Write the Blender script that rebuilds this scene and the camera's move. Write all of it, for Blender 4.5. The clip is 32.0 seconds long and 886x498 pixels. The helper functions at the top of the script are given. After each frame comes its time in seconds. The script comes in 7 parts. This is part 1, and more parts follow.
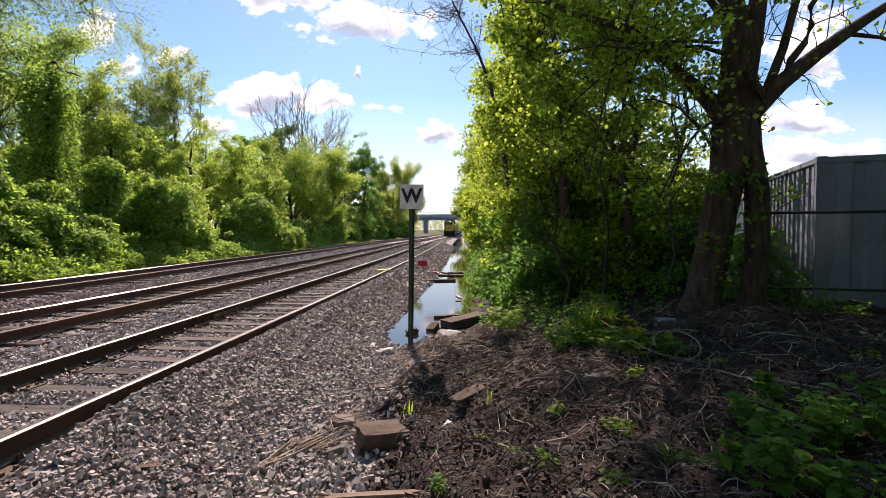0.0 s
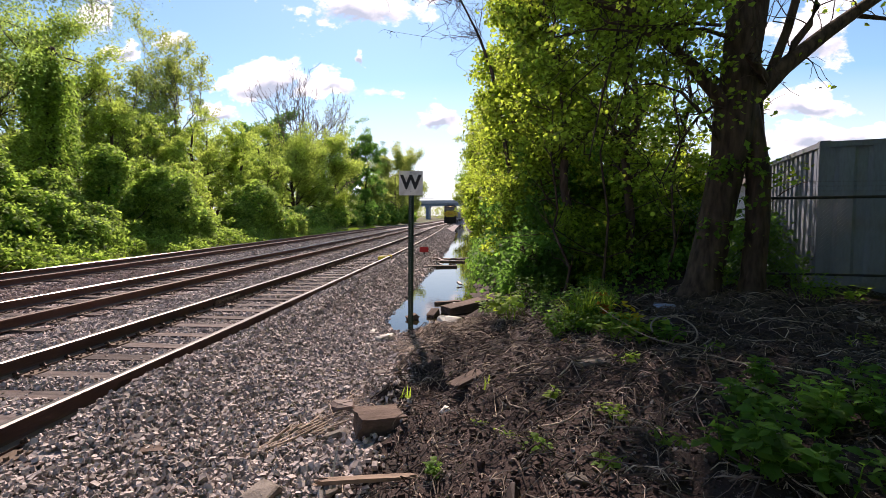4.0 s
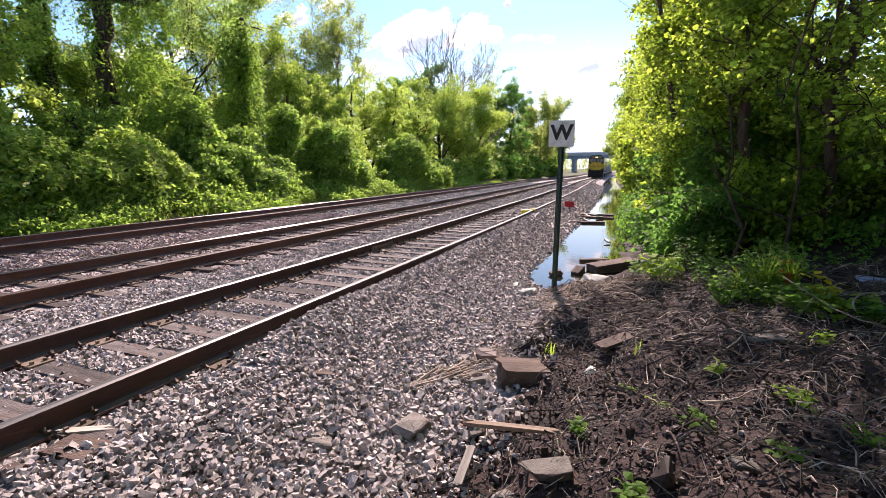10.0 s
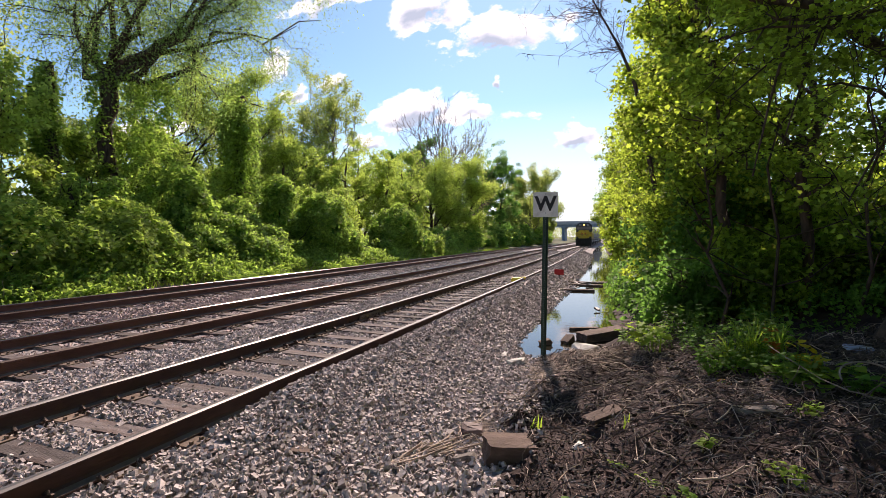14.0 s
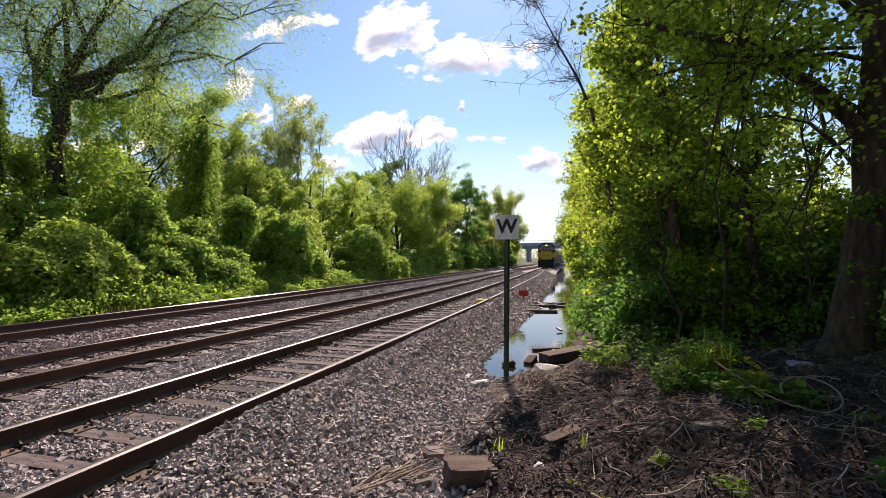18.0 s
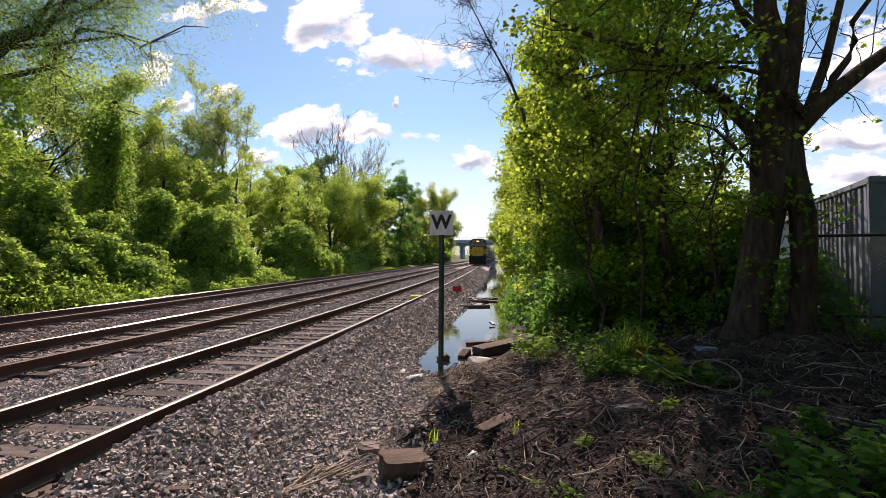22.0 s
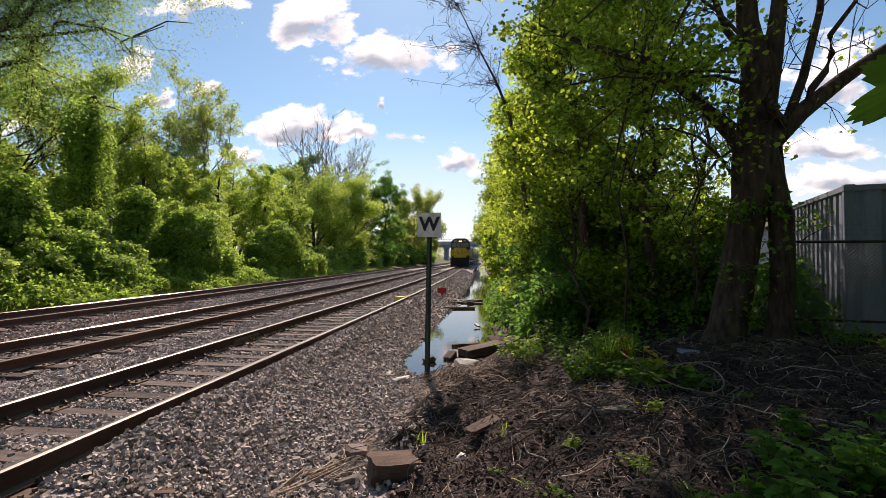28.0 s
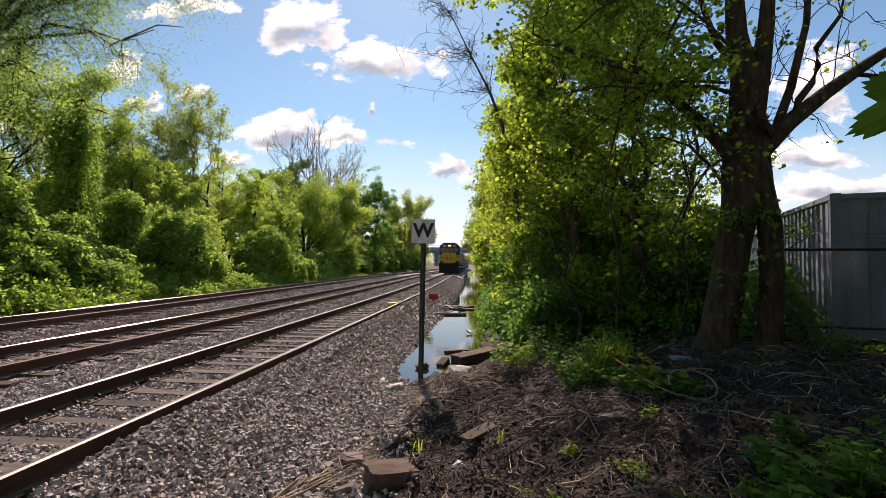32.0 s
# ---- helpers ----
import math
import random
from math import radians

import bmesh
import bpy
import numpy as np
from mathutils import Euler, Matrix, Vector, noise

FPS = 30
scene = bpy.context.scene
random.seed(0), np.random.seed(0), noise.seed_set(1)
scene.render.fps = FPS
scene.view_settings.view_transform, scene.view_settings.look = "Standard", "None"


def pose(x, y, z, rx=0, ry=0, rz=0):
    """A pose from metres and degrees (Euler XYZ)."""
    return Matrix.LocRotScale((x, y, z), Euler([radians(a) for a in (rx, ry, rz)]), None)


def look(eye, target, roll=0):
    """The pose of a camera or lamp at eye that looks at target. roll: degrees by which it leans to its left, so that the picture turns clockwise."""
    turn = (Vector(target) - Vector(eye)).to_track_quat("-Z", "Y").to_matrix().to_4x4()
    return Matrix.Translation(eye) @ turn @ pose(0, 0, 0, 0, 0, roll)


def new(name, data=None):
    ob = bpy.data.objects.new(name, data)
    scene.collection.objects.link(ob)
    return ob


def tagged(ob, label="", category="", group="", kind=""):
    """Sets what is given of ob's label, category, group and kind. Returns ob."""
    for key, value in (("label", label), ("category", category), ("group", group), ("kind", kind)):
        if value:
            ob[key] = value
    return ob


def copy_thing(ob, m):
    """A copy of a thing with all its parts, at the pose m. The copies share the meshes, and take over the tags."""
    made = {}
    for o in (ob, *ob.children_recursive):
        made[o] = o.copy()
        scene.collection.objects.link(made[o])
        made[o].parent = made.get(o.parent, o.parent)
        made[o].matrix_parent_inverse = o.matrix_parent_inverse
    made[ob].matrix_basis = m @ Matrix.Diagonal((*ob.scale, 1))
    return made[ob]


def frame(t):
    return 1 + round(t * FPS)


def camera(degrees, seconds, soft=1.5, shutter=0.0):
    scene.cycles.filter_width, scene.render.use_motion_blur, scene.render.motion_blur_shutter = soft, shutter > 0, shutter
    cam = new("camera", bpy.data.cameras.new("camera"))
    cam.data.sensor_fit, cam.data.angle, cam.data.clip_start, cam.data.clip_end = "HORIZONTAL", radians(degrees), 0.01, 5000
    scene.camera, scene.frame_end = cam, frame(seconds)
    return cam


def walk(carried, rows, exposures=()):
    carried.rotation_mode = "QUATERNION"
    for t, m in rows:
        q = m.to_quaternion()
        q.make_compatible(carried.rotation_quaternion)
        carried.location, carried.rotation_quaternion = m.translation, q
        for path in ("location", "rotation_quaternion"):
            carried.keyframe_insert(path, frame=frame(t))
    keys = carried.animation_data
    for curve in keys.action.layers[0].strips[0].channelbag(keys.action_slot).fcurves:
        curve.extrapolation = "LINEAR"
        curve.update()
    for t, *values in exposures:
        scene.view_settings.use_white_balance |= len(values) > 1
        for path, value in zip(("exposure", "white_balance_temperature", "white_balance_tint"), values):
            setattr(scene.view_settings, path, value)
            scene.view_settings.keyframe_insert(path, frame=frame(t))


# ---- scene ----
cam = camera(85.5, 32.0, soft=0.3)
PATH = [
    (0, (0.000, 0.000, 1.429), (-0.168, 1.991, 1.349), -0.30),
    (0.5, (-0.002, 0.009, 1.413), (-0.170, 1.999, 1.309), -0.30),
    (1, (0.007, 0.025, 1.409), (-0.163, 2.013, 1.281), -0.33),
    (1.5, (0.008, 0.022, 1.414), (-0.168, 2.008, 1.261), -0.41),
    (2, (-0.002, 0.027, 1.398), (-0.179, 2.012, 1.225), -0.48),
    (2.5, (0.003, 0.027, 1.406), (-0.174, 2.011, 1.227), -0.45),
    (3, (0.009, 0.027, 1.412), (-0.171, 2.012, 1.248), -0.42),
    (3.5, (0.031, 0.010, 1.425), (-0.149, 1.997, 1.287), -0.46),
    (5.5, (0.064, -0.009, 1.449), (-0.098, 1.979, 1.304), -0.35),
    (6, (0.050, -0.009, 1.443), (-0.078, 1.978, 1.253), -0.35),
    (6.5, (0.043, -0.015, 1.442), (-0.067, 1.969, 1.214), -0.35),
    (7, (0.014, 0.019, 1.429), (-0.152, 2.000, 1.203), -0.32),
    (7.5, (-0.025, 0.032, 1.434), (-0.316, 1.997, 1.199), -0.17),
    (8, (-0.035, 0.044, 1.433), (-0.441, 1.986, 1.184), 0.02),
    (8.5, (-0.025, 0.052, 1.425), (-0.534, 1.966, 1.150), -0.21),
    (9, (-0.028, 0.035, 1.432), (-0.625, 1.921, 1.139), -0.23),
    (9.5, (-0.019, 0.034, 1.434), (-0.690, 1.891, 1.116), -0.27),
    (10, (-0.026, 0.037, 1.431), (-0.765, 1.866, 1.104), -0.27),
    (10.5, (-0.023, 0.032, 1.432), (-0.815, 1.838, 1.097), -0.28),
    (11, (-0.015, 0.035, 1.432), (-0.828, 1.834, 1.110), -0.31),
    (11.5, (-0.016, 0.027, 1.427), (-0.832, 1.828, 1.125), -0.31),
    (12, (-0.004, 0.030, 1.416), (-0.788, 1.855, 1.190), -0.37),
    (12.5, (0.043, 0.043, 1.448), (-0.713, 1.888, 1.293), -0.45),
    (13, (0.056, 0.033, 1.454), (-0.683, 1.889, 1.351), -0.42),
    (13.5, (0.061, 0.032, 1.450), (-0.665, 1.895, 1.383), -0.31),
    (14, (0.055, 0.050, 1.450), (-0.664, 1.916, 1.403), -0.28),
    (14.5, (0.055, 0.051, 1.443), (-0.661, 1.918, 1.406), -0.32),
    (16.5, (0.093, 0.026, 1.460), (-0.632, 1.890, 1.479), -0.23),
    (17, (0.092, 0.012, 1.463), (-0.629, 1.877, 1.496), -0.31),
    (17.5, (0.087, 0.029, 1.452), (-0.571, 1.918, 1.499), -0.28),
    (18, (0.117, 0.025, 1.460), (-0.469, 1.937, 1.502), -0.44),
    (18.5, (0.109, 0.026, 1.447), (-0.422, 1.953, 1.484), -0.53),
    (19, (0.097, 0.001, 1.449), (-0.388, 1.941, 1.484), -0.50),
    (19.5, (0.097, 0.019, 1.445), (-0.349, 1.968, 1.471), -0.51),
    (20, (0.091, 0.012, 1.443), (-0.308, 1.971, 1.464), -0.48),
    (20.5, (0.107, 0.009, 1.443), (-0.264, 1.974, 1.465), -0.56),
    (21, (0.122, 0.012, 1.434), (-0.229, 1.980, 1.455), -0.58),
    (21.5, (0.110, 0.013, 1.433), (-0.225, 1.984, 1.457), -0.68),
    (22, (0.112, 0.006, 1.435), (-0.208, 1.980, 1.462), -0.60),
    (22.5, (0.111, -0.003, 1.435), (-0.193, 1.973, 1.462), -0.55),
    (23, (0.113, -0.016, 1.442), (-0.180, 1.963, 1.465), -0.59),
    (23.5, (0.103, -0.007, 1.441), (-0.179, 1.973, 1.459), -0.53),
    (24, (0.101, -0.008, 1.444), (-0.168, 1.974, 1.450), -0.47),
    (24.5, (0.093, -0.008, 1.435), (-0.165, 1.975, 1.431), -0.39),
    (25, (0.085, -0.009, 1.434), (-0.165, 1.975, 1.431), -0.37),
    (25.5, (0.077, -0.011, 1.443), (-0.171, 1.973, 1.445), -0.19),
    (27.5, (0.063, -0.014, 1.446), (-0.193, 1.969, 1.478), 0.05),
    (28, (0.059, -0.017, 1.443), (-0.195, 1.966, 1.476), -0.04),
    (28.5, (0.004, 0.018, 1.423), (-0.244, 2.002, 1.457), -0.05),
    (29, (-0.006, 0.027, 1.432), (-0.255, 2.011, 1.471), -0.11),
    (29.5, (-0.004, -0.040, 1.448), (-0.250, 1.944, 1.490), -0.06),
    (30, (-0.001, -0.052, 1.445), (-0.238, 1.934, 1.491), 0.05),
    (30.5, (0.001, -0.043, 1.447), (-0.228, 1.943, 1.496), 0.05),
    (31, (0.000, -0.052, 1.459), (-0.225, 1.935, 1.511), 0.09),
    (31.5, (-0.002, -0.043, 1.451), (-0.222, 1.944, 1.504), 0.13),
    (32, (-0.001, -0.034, 1.455), (-0.214, 1.954, 1.512), 0.12),
]
walk(cam, [(t, look(eye, target, roll)) for t, eye, target, roll in PATH],
     exposures=[(0, .62, 6870, 29), (3, .7, 6870, 29), (6.5, .72, 6900, 30), (8, .98, 6750, 30), (9, 1.0, 6720, 31), (11, 1.25, 6400, 32), (12, 1.24, 6580, 31), (13, .88, 6880, 29), (17, .58, 6850, 29), (19, .54, 6900, 29), (25, .42, 7080, 27), (32, .38, 7160, 26)])

# ---- light ----
SUN_EL, SUN_AZ = radians(40), radians(-12)     # azimuth from +y towards +x
sun_way = Vector((math.sin(SUN_AZ) * math.cos(SUN_EL), math.cos(SUN_AZ) * math.cos(SUN_EL), math.sin(SUN_EL)))
sun = new("sun", bpy.data.lights.new("sun", "SUN"))
sun.data.energy, sun.data.angle, sun.data.color = 5.0, radians(0.53), (1.0, 0.91, 0.76)
sun.matrix_world = look(sun_way * 200, (0, 0, 0))


def sky():
    world = bpy.data.worlds.new("sky")
    scene.world = world
    world.use_nodes = True
    nt = world.node_tree
    nt.nodes.clear()
    N, L = nt.nodes.new, nt.links.new

    def m(op, a, b=None, c=None):
        n = N("ShaderNodeMath")
        n.operation = op
        for i, v in enumerate((a, b, c)):
            if v is not None:
                if isinstance(v, (int, float)):
                    n.inputs[i].default_value = v
                else:
                    L(v, n.inputs[i])
        return n.outputs[0]

    air = N("ShaderNodeTexSky")
    air.sky_type, air.sun_disc = "NISHITA", False
    air.sun_elevation, air.sun_rotation, air.dust_density, air.ozone_density = SUN_EL, SUN_AZ, 0.2, 3.0
    tc = N("ShaderNodeTexCoord")
    sep = N("ShaderNodeSeparateXYZ")
    L(tc.outputs["Generated"], sep.inputs[0])
    ahead = m("MAXIMUM", m("ABSOLUTE", sep.outputs[1]), 0.2)
    u, v = m("DIVIDE", sep.outputs[0], ahead), m("DIVIDE", sep.outputs[2], ahead)
    uv = N("ShaderNodeCombineXYZ")
    L(u, uv.inputs[0])
    L(v, uv.inputs[1])

    def cloud_noise(scale, detail, seed):
        n = N("ShaderNodeTexNoise")
        n.inputs["Scale"].default_value, n.inputs["Detail"].default_value, n.inputs["Roughness"].default_value = scale, detail, 0.6
        at = N("ShaderNodeVectorMath")
        at.operation = "MULTIPLY_ADD"
        at.inputs[1].default_value, at.inputs[2].default_value = (1, 1.5, 1), (seed, seed * 2, 0)
        L(uv.outputs[0], at.inputs[0])
        L(at.outputs[0], n.inputs["Vector"])
        return n.outputs["Fac"]

    puff, fine = cloud_noise(9, 6, 3.1), cloud_noise(34, 4, 1.7)
    clouds = ((-.422, .519, .10, .065), (-.255, .437, .15, .055), (-.443, .288, .15, .042), (-.31, .262, .11, .022),
              (-.565, .219, .055, .026), (-.655, .381, .040, .022), (-.255, .329, .022, .014), (-.105, .2, .06, .036),
              (.604, .2, .10, .03), (.644, .35, .085, .07), (-.706, .571, .11, .025),
              (-.777, .365, .045, .018), (.66, .145, .14, .034), (-.881, .432, .06, .035), (-1.4, .3, .3, .06),
              (.2, .16, .2, .03), (1.3, .4, .4, .1), (.3, .75, .3, .1), (-1.0, .9, .3, .12))
    most, lift = None, None
    wu = m("ADD", u, m("MULTIPLY", m("SUBTRACT", cloud_noise(6, 3, 7.7), 0.5), 0.22))
    wv = m("ADD", v, m("MULTIPLY", m("SUBTRACT", cloud_noise(7, 3, 5.2), 0.5), 0.11))
    for cu, cv, a, b in clouds:
        du, dv = m("MULTIPLY", m("SUBTRACT", wu, cu), 1 / a), m("MULTIPLY", m("SUBTRACT", wv, cv), 1 / b)
        one = m("SUBTRACT", 1.0, m("SQRT", m("ADD", m("MULTIPLY", du, du), m("MULTIPLY", dv, dv))))
        part_lift = m("MULTIPLY", m("MAXIMUM", one, 0.0), dv)
        most = one if most is None else m("MAXIMUM", most, one)
        lift = part_lift if lift is None else m("ADD", lift, part_lift)
    field = m("ADD", m("MAXIMUM", most, -1.0), m("ADD", m("MULTIPLY", m("SUBTRACT", puff, 0.5), 2.6), m("MULTIPLY", m("SUBTRACT", fine, 0.5), 0.9)))
    cover = N("ShaderNodeMapRange")
    cover.interpolation_type = "SMOOTHSTEP"
    L(field, cover.inputs["Value"])
    cover.inputs["From Min"].default_value, cover.inputs["From Max"].default_value = 0.0, 0.42
    # lit tops, grey bases
    lit = N("ShaderNodeMapRange")
    L(m("ADD", m("MULTIPLY", lift, 2.4), m("SUBTRACT", m("MULTIPLY", m("SUBTRACT", puff, 0.5), 2.2), m("MULTIPLY", m("MAXIMUM", most, 0.0), 0.8))), lit.inputs["Value"])
    lit.inputs["From Min"].default_value, lit.inputs["From Max"].default_value = -0.95, -0.1
    tone = N("ShaderNodeMix")
    tone.data_type = "RGBA"
    L(lit.outputs[0], tone.inputs["Factor"])
    tone.inputs["A"].default_value, tone.inputs["B"].default_value = (5.0, 6.1, 7.3, 1), (14, 14.2, 14, 1)
    # whiter towards the horizon
    haze = N("ShaderNodeMapRange")
    L(v, haze.inputs["Value"])
    haze.inputs["From Min"].default_value, haze.inputs["From Max"].default_value = 0.0, 0.28
    haze.inputs["To Min"].default_value, haze.inputs["To Max"].default_value = 0.9, 0.0
    pale = N("ShaderNodeMix")
    pale.data_type = "RGBA"
    L(haze.outputs[0], pale.inputs["Factor"])
    blue = N("ShaderNodeMix")
    blue.data_type, blue.blend_type = "RGBA", "MULTIPLY"
    blue.inputs["Factor"].default_value = 1.0
    L(air.outputs[0], blue.inputs["A"])
    blue.inputs["B"].default_value = (1.14, 1.48, 1.44, 1)
    L(blue.outputs["Result"], pale.inputs["A"])
    pale.inputs["B"].default_value = (9.8, 10.6, 11.4, 1)
    full = N("ShaderNodeMix")
    full.data_type = "RGBA"
    L(cover.outputs[0], full.inputs["Factor"])
    L(pale.outputs["Result"], full.inputs["A"])
    L(tone.outputs["Result"], full.inputs["B"])
    back = N("ShaderNodeBackground")
    L(full.outputs["Result"], back.inputs[0])
    back.inputs[1].default_value = 0.068
    L(back.outputs[0], N("ShaderNodeOutputWorld").inputs[0])


sky()


# ---- materials ----
def mat(name, a, b, scale=8.0, rough=0.8, bump=0.0, metal=0.0, grain=60.0, random="", spread=0.35, stretch=(1, 1, 1), dirt=None, through_light=None, spec=0.25, thin=0.6):
    """A surface between the colours a and b by coarse noise, with fine grain, relief and a change from piece to piece."""
    ma = bpy.data.materials.new(name)
    ma.use_nodes = True
    nt = ma.node_tree
    N, L = nt.nodes.new, nt.links.new
    bs = nt.nodes["Principled BSDF"]
    tc = N("ShaderNodeTexCoord")
    mp = N("ShaderNodeMapping")
    mp.inputs["Scale"].default_value = stretch
    L(tc.outputs["Object"], mp.inputs[0])
    n1, n2 = N("ShaderNodeTexNoise"), N("ShaderNodeTexNoise")
    for n, s, d in ((n1, scale, 4), (n2, grain, 3)):
        n.inputs["Scale"].default_value, n.inputs["Detail"].default_value = s, d
        L(mp.outputs[0], n.inputs["Vector"])
    mix = N("ShaderNodeMix")
    mix.data_type = "RGBA"
    ramp = N("ShaderNodeMapRange")
    L(n1.outputs["Fac"], ramp.inputs["Value"])
    ramp.inputs["From Min"].default_value, ramp.inputs["From Max"].default_value = 0.32, 0.68
    L(ramp.outputs[0], mix.inputs["Factor"])
    mix.inputs["A"].default_value, mix.inputs["B"].default_value = (*a, 1), (*b, 1)
    colour = mix.outputs["Result"]
    if dirt:
        n3 = N("ShaderNodeTexNoise")
        n3.inputs["Scale"].default_value, n3.inputs["Detail"].default_value = dirt[3], 5
        L(tc.outputs["Object"], n3.inputs["Vector"])
        r3 = N("ShaderNodeMapRange")
        L(n3.outputs["Fac"], r3.inputs["Value"])
        r3.inputs["From Min"].default_value, r3.inputs["From Max"].default_value = 0.5, 0.7
        mx = N("ShaderNodeMix")
        mx.data_type = "RGBA"
        L(r3.outputs[0], mx.inputs["Factor"])
        L(colour, mx.inputs["A"])
        mx.inputs["B"].default_value = (*dirt[:3], 1)
        colour = mx.outputs["Result"]
    hs = N("ShaderNodeHueSaturation")
    L(colour, hs.inputs["Color"])
    g = N("ShaderNodeMath")
    g.operation = "MULTIPLY_ADD"
    L(n2.outputs["Fac"], g.inputs[0])
    g.inputs[1].default_value, g.inputs[2].default_value = 0.5, 0.75
    value = g.outputs[0]
    if random:
        if random == "island":
            rnd = N("ShaderNodeNewGeometry").outputs["Random Per Island"]
        else:
            rnd = N("ShaderNodeObjectInfo").outputs["Random"]
        r = N("ShaderNodeMath")
        r.operation = "MULTIPLY_ADD"
        L(rnd, r.inputs[0])
        r.inputs[1].default_value, r.inputs[2].default_value = 2 * spread, 1 - spread
        k = N("ShaderNodeMath")
        k.operation = "MULTIPLY"
        L(r.outputs[0], k.inputs[0])
        L(value, k.inputs[1])
        value = k.outputs[0]
    L(value, hs.inputs["Value"])
    L(hs.outputs[0], bs.inputs["Base Color"])
    bs.inputs["Roughness"].default_value, bs.inputs["Metallic"].default_value = rough, metal
    bs.inputs["Specular IOR Level"].default_value = spec
    if bump:
        bp = N("ShaderNodeBump")
        bp.inputs["Strength"].default_value, bp.inputs["Distance"].default_value = bump, 0.01
        L(n2.outputs["Fac"], bp.inputs["Height"])
        L(bp.outputs[0], bs.inputs["Normal"])
    if through_light:
        tr = N("ShaderNodeBsdfTranslucent")
        h2 = N("ShaderNodeHueSaturation")
        h2.inputs["Color"].default_value = (*through_light, 1)
        L(value, h2.inputs["Value"])
        L(h2.outputs[0], tr.inputs["Color"])
        ms = N("ShaderNodeMixShader")
        ms.inputs[0].default_value = thin
        L(bs.outputs[0], ms.inputs[1])
        L(tr.outputs[0], ms.inputs[2])
        L(ms.outputs[0], nt.nodes["Material Output"].inputs[0])
    return ma


def leaf_mat(name, a, b, glow, spread=0.4, thin=0.52):
    return mat(name, a, b, 0.7, rough=0.6, grain=3, random="island", spread=spread, through_light=glow, spec=0.1, thin=thin)


LEAF_MAPLE = leaf_mat("maple_leaf", (.096, .17, .023), (.16, .243, .034), (.48, .63, .065), 0.6)
LEAF_YELLOW = leaf_mat("young_leaf", (.19, .27, .045), (.25, .32, .06), (.55, .71, .13), 0.35, 0.56)
LEAF_MID = leaf_mat("spring_leaf", (.14, .22, .04), (.2, .275, .054), (.49, .66, .11), 0.35)
LEAF_VINE = leaf_mat("vine_leaf", (.115, .2, .038), (.175, .262, .052), (.43, .63, .1), 0.4)
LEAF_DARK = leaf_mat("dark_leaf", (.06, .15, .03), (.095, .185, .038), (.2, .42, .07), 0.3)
LEAF_OLIVE = leaf_mat("olive_leaf", (.19, .24, .06), (.24, .285, .08), (.52, .62, .15), 0.3)
LEAF_FINE = leaf_mat("fine_leaf", (.11, .185, .055), (.155, .235, .07), (.37, .55, .15), 0.4, 0.56)
# maple leaf for the near twig, its shade put into a darker green
LEAF_NEAR = mat("maple_leaf_painted_shade", (.022, .055, .01), (.035, .08, .014), 9, rough=0.7, grain=40, bump=.2, random="object", spread=0.15, through_light=(.05, .13, .012), spec=0.05)
LEAF_NETTLE = leaf_mat("toothed_weed_leaf", (.05, .14, .022), (.095, .21, .034), (.2, .4, .05), 0.45)
LEAF_WEED = leaf_mat("weed_leaf", (.08, .17, .03), (.12, .22, .042), (.3, .5, .06), 0.4)
LEAF_GRASS = leaf_mat("grass_blade", (.16, .26, .03), (.22, .32, .045), (.40, .58, .06), 0.3)
LEAF_BLOOM = leaf_mat("yellow_leaf", (.45, .34, .02), (.5, .42, .03), (.6, .5, .03), 0.25)
LEAF_RED = leaf_mat("orange_leaf", (.35, .12, .02), (.4, .2, .03), (.5, .2, .03), 0.25)
BARK = mat("bark", (.032, .02, .014), (.11, .073, .052), 13, 0.9, 1.0, grain=38, stretch=(1, 1, .22))
BARK_PALE = mat("pale_bark", (.12, .095, .07), (.2, .165, .13), 6, 0.9, 0.6, grain=30, stretch=(1, 1, .25))
SOIL = mat("soil", (.019, .0105, .0092), (.045, .026, .0225), 3.5, 0.9, 1.0, grain=55, dirt=(.02, .0125, .0105, 1.2))
STONE = mat("ballast_stone", (.265, .228, .214), (.45, .39, .366), 6, 0.82, 0.35, grain=90, random="island", spread=0.46, spec=.25)
STONE_RUST = mat("rust_stained_stone", (.225, .165, .146), (.4, .308, .28), 6, 0.8, 0.35, grain=90, random="island", spread=0.55, spec=.2)
BANK_CHIP = mat("bank_chip", (.09, .07, .062), (.27, .222, .2), 6, 0.85, 0.3, grain=90, random="island", spread=0.6)
CHUNK = mat("concrete_chunk", (.12, .103, .09), (.235, .205, .18), 7, 0.9, 0.7, grain=70, random="object", spread=0.2, dirt=(.07, .055, .045, 5))
WHITE_STONE = mat("white_stone", (.5, .47, .42), (.68, .65, .6), 7, 0.8, 0.5, grain=60, dirt=(.25, .2, .16, 8))
RUST = mat("rusty_rail_side", (.05, .027, .024), (.095, .053, .045), 4, 0.7, 0.35, grain=70, stretch=(1, .15, 1), dirt=(.08, .04, .028, 2.5))
RUST_RED = mat("red_rusty_rail_side", (.085, .04, .032), (.15, .075, .06), 4, 0.7, 0.35, grain=70, stretch=(1, .15, 1), dirt=(.12, .055, .035, 2.5))
FOOT = mat("dusty_rail_foot", (.09, .068, .056), (.17, .13, .11), 6, 0.8, 0.3, grain=70, stretch=(1, .3, 1))
STEEL = mat("worn_rail_head", (.1, .09, .085), (.18, .166, .158), 3, 0.45, 0.0, metal=0.5, grain=50, stretch=(8, .05, 1))
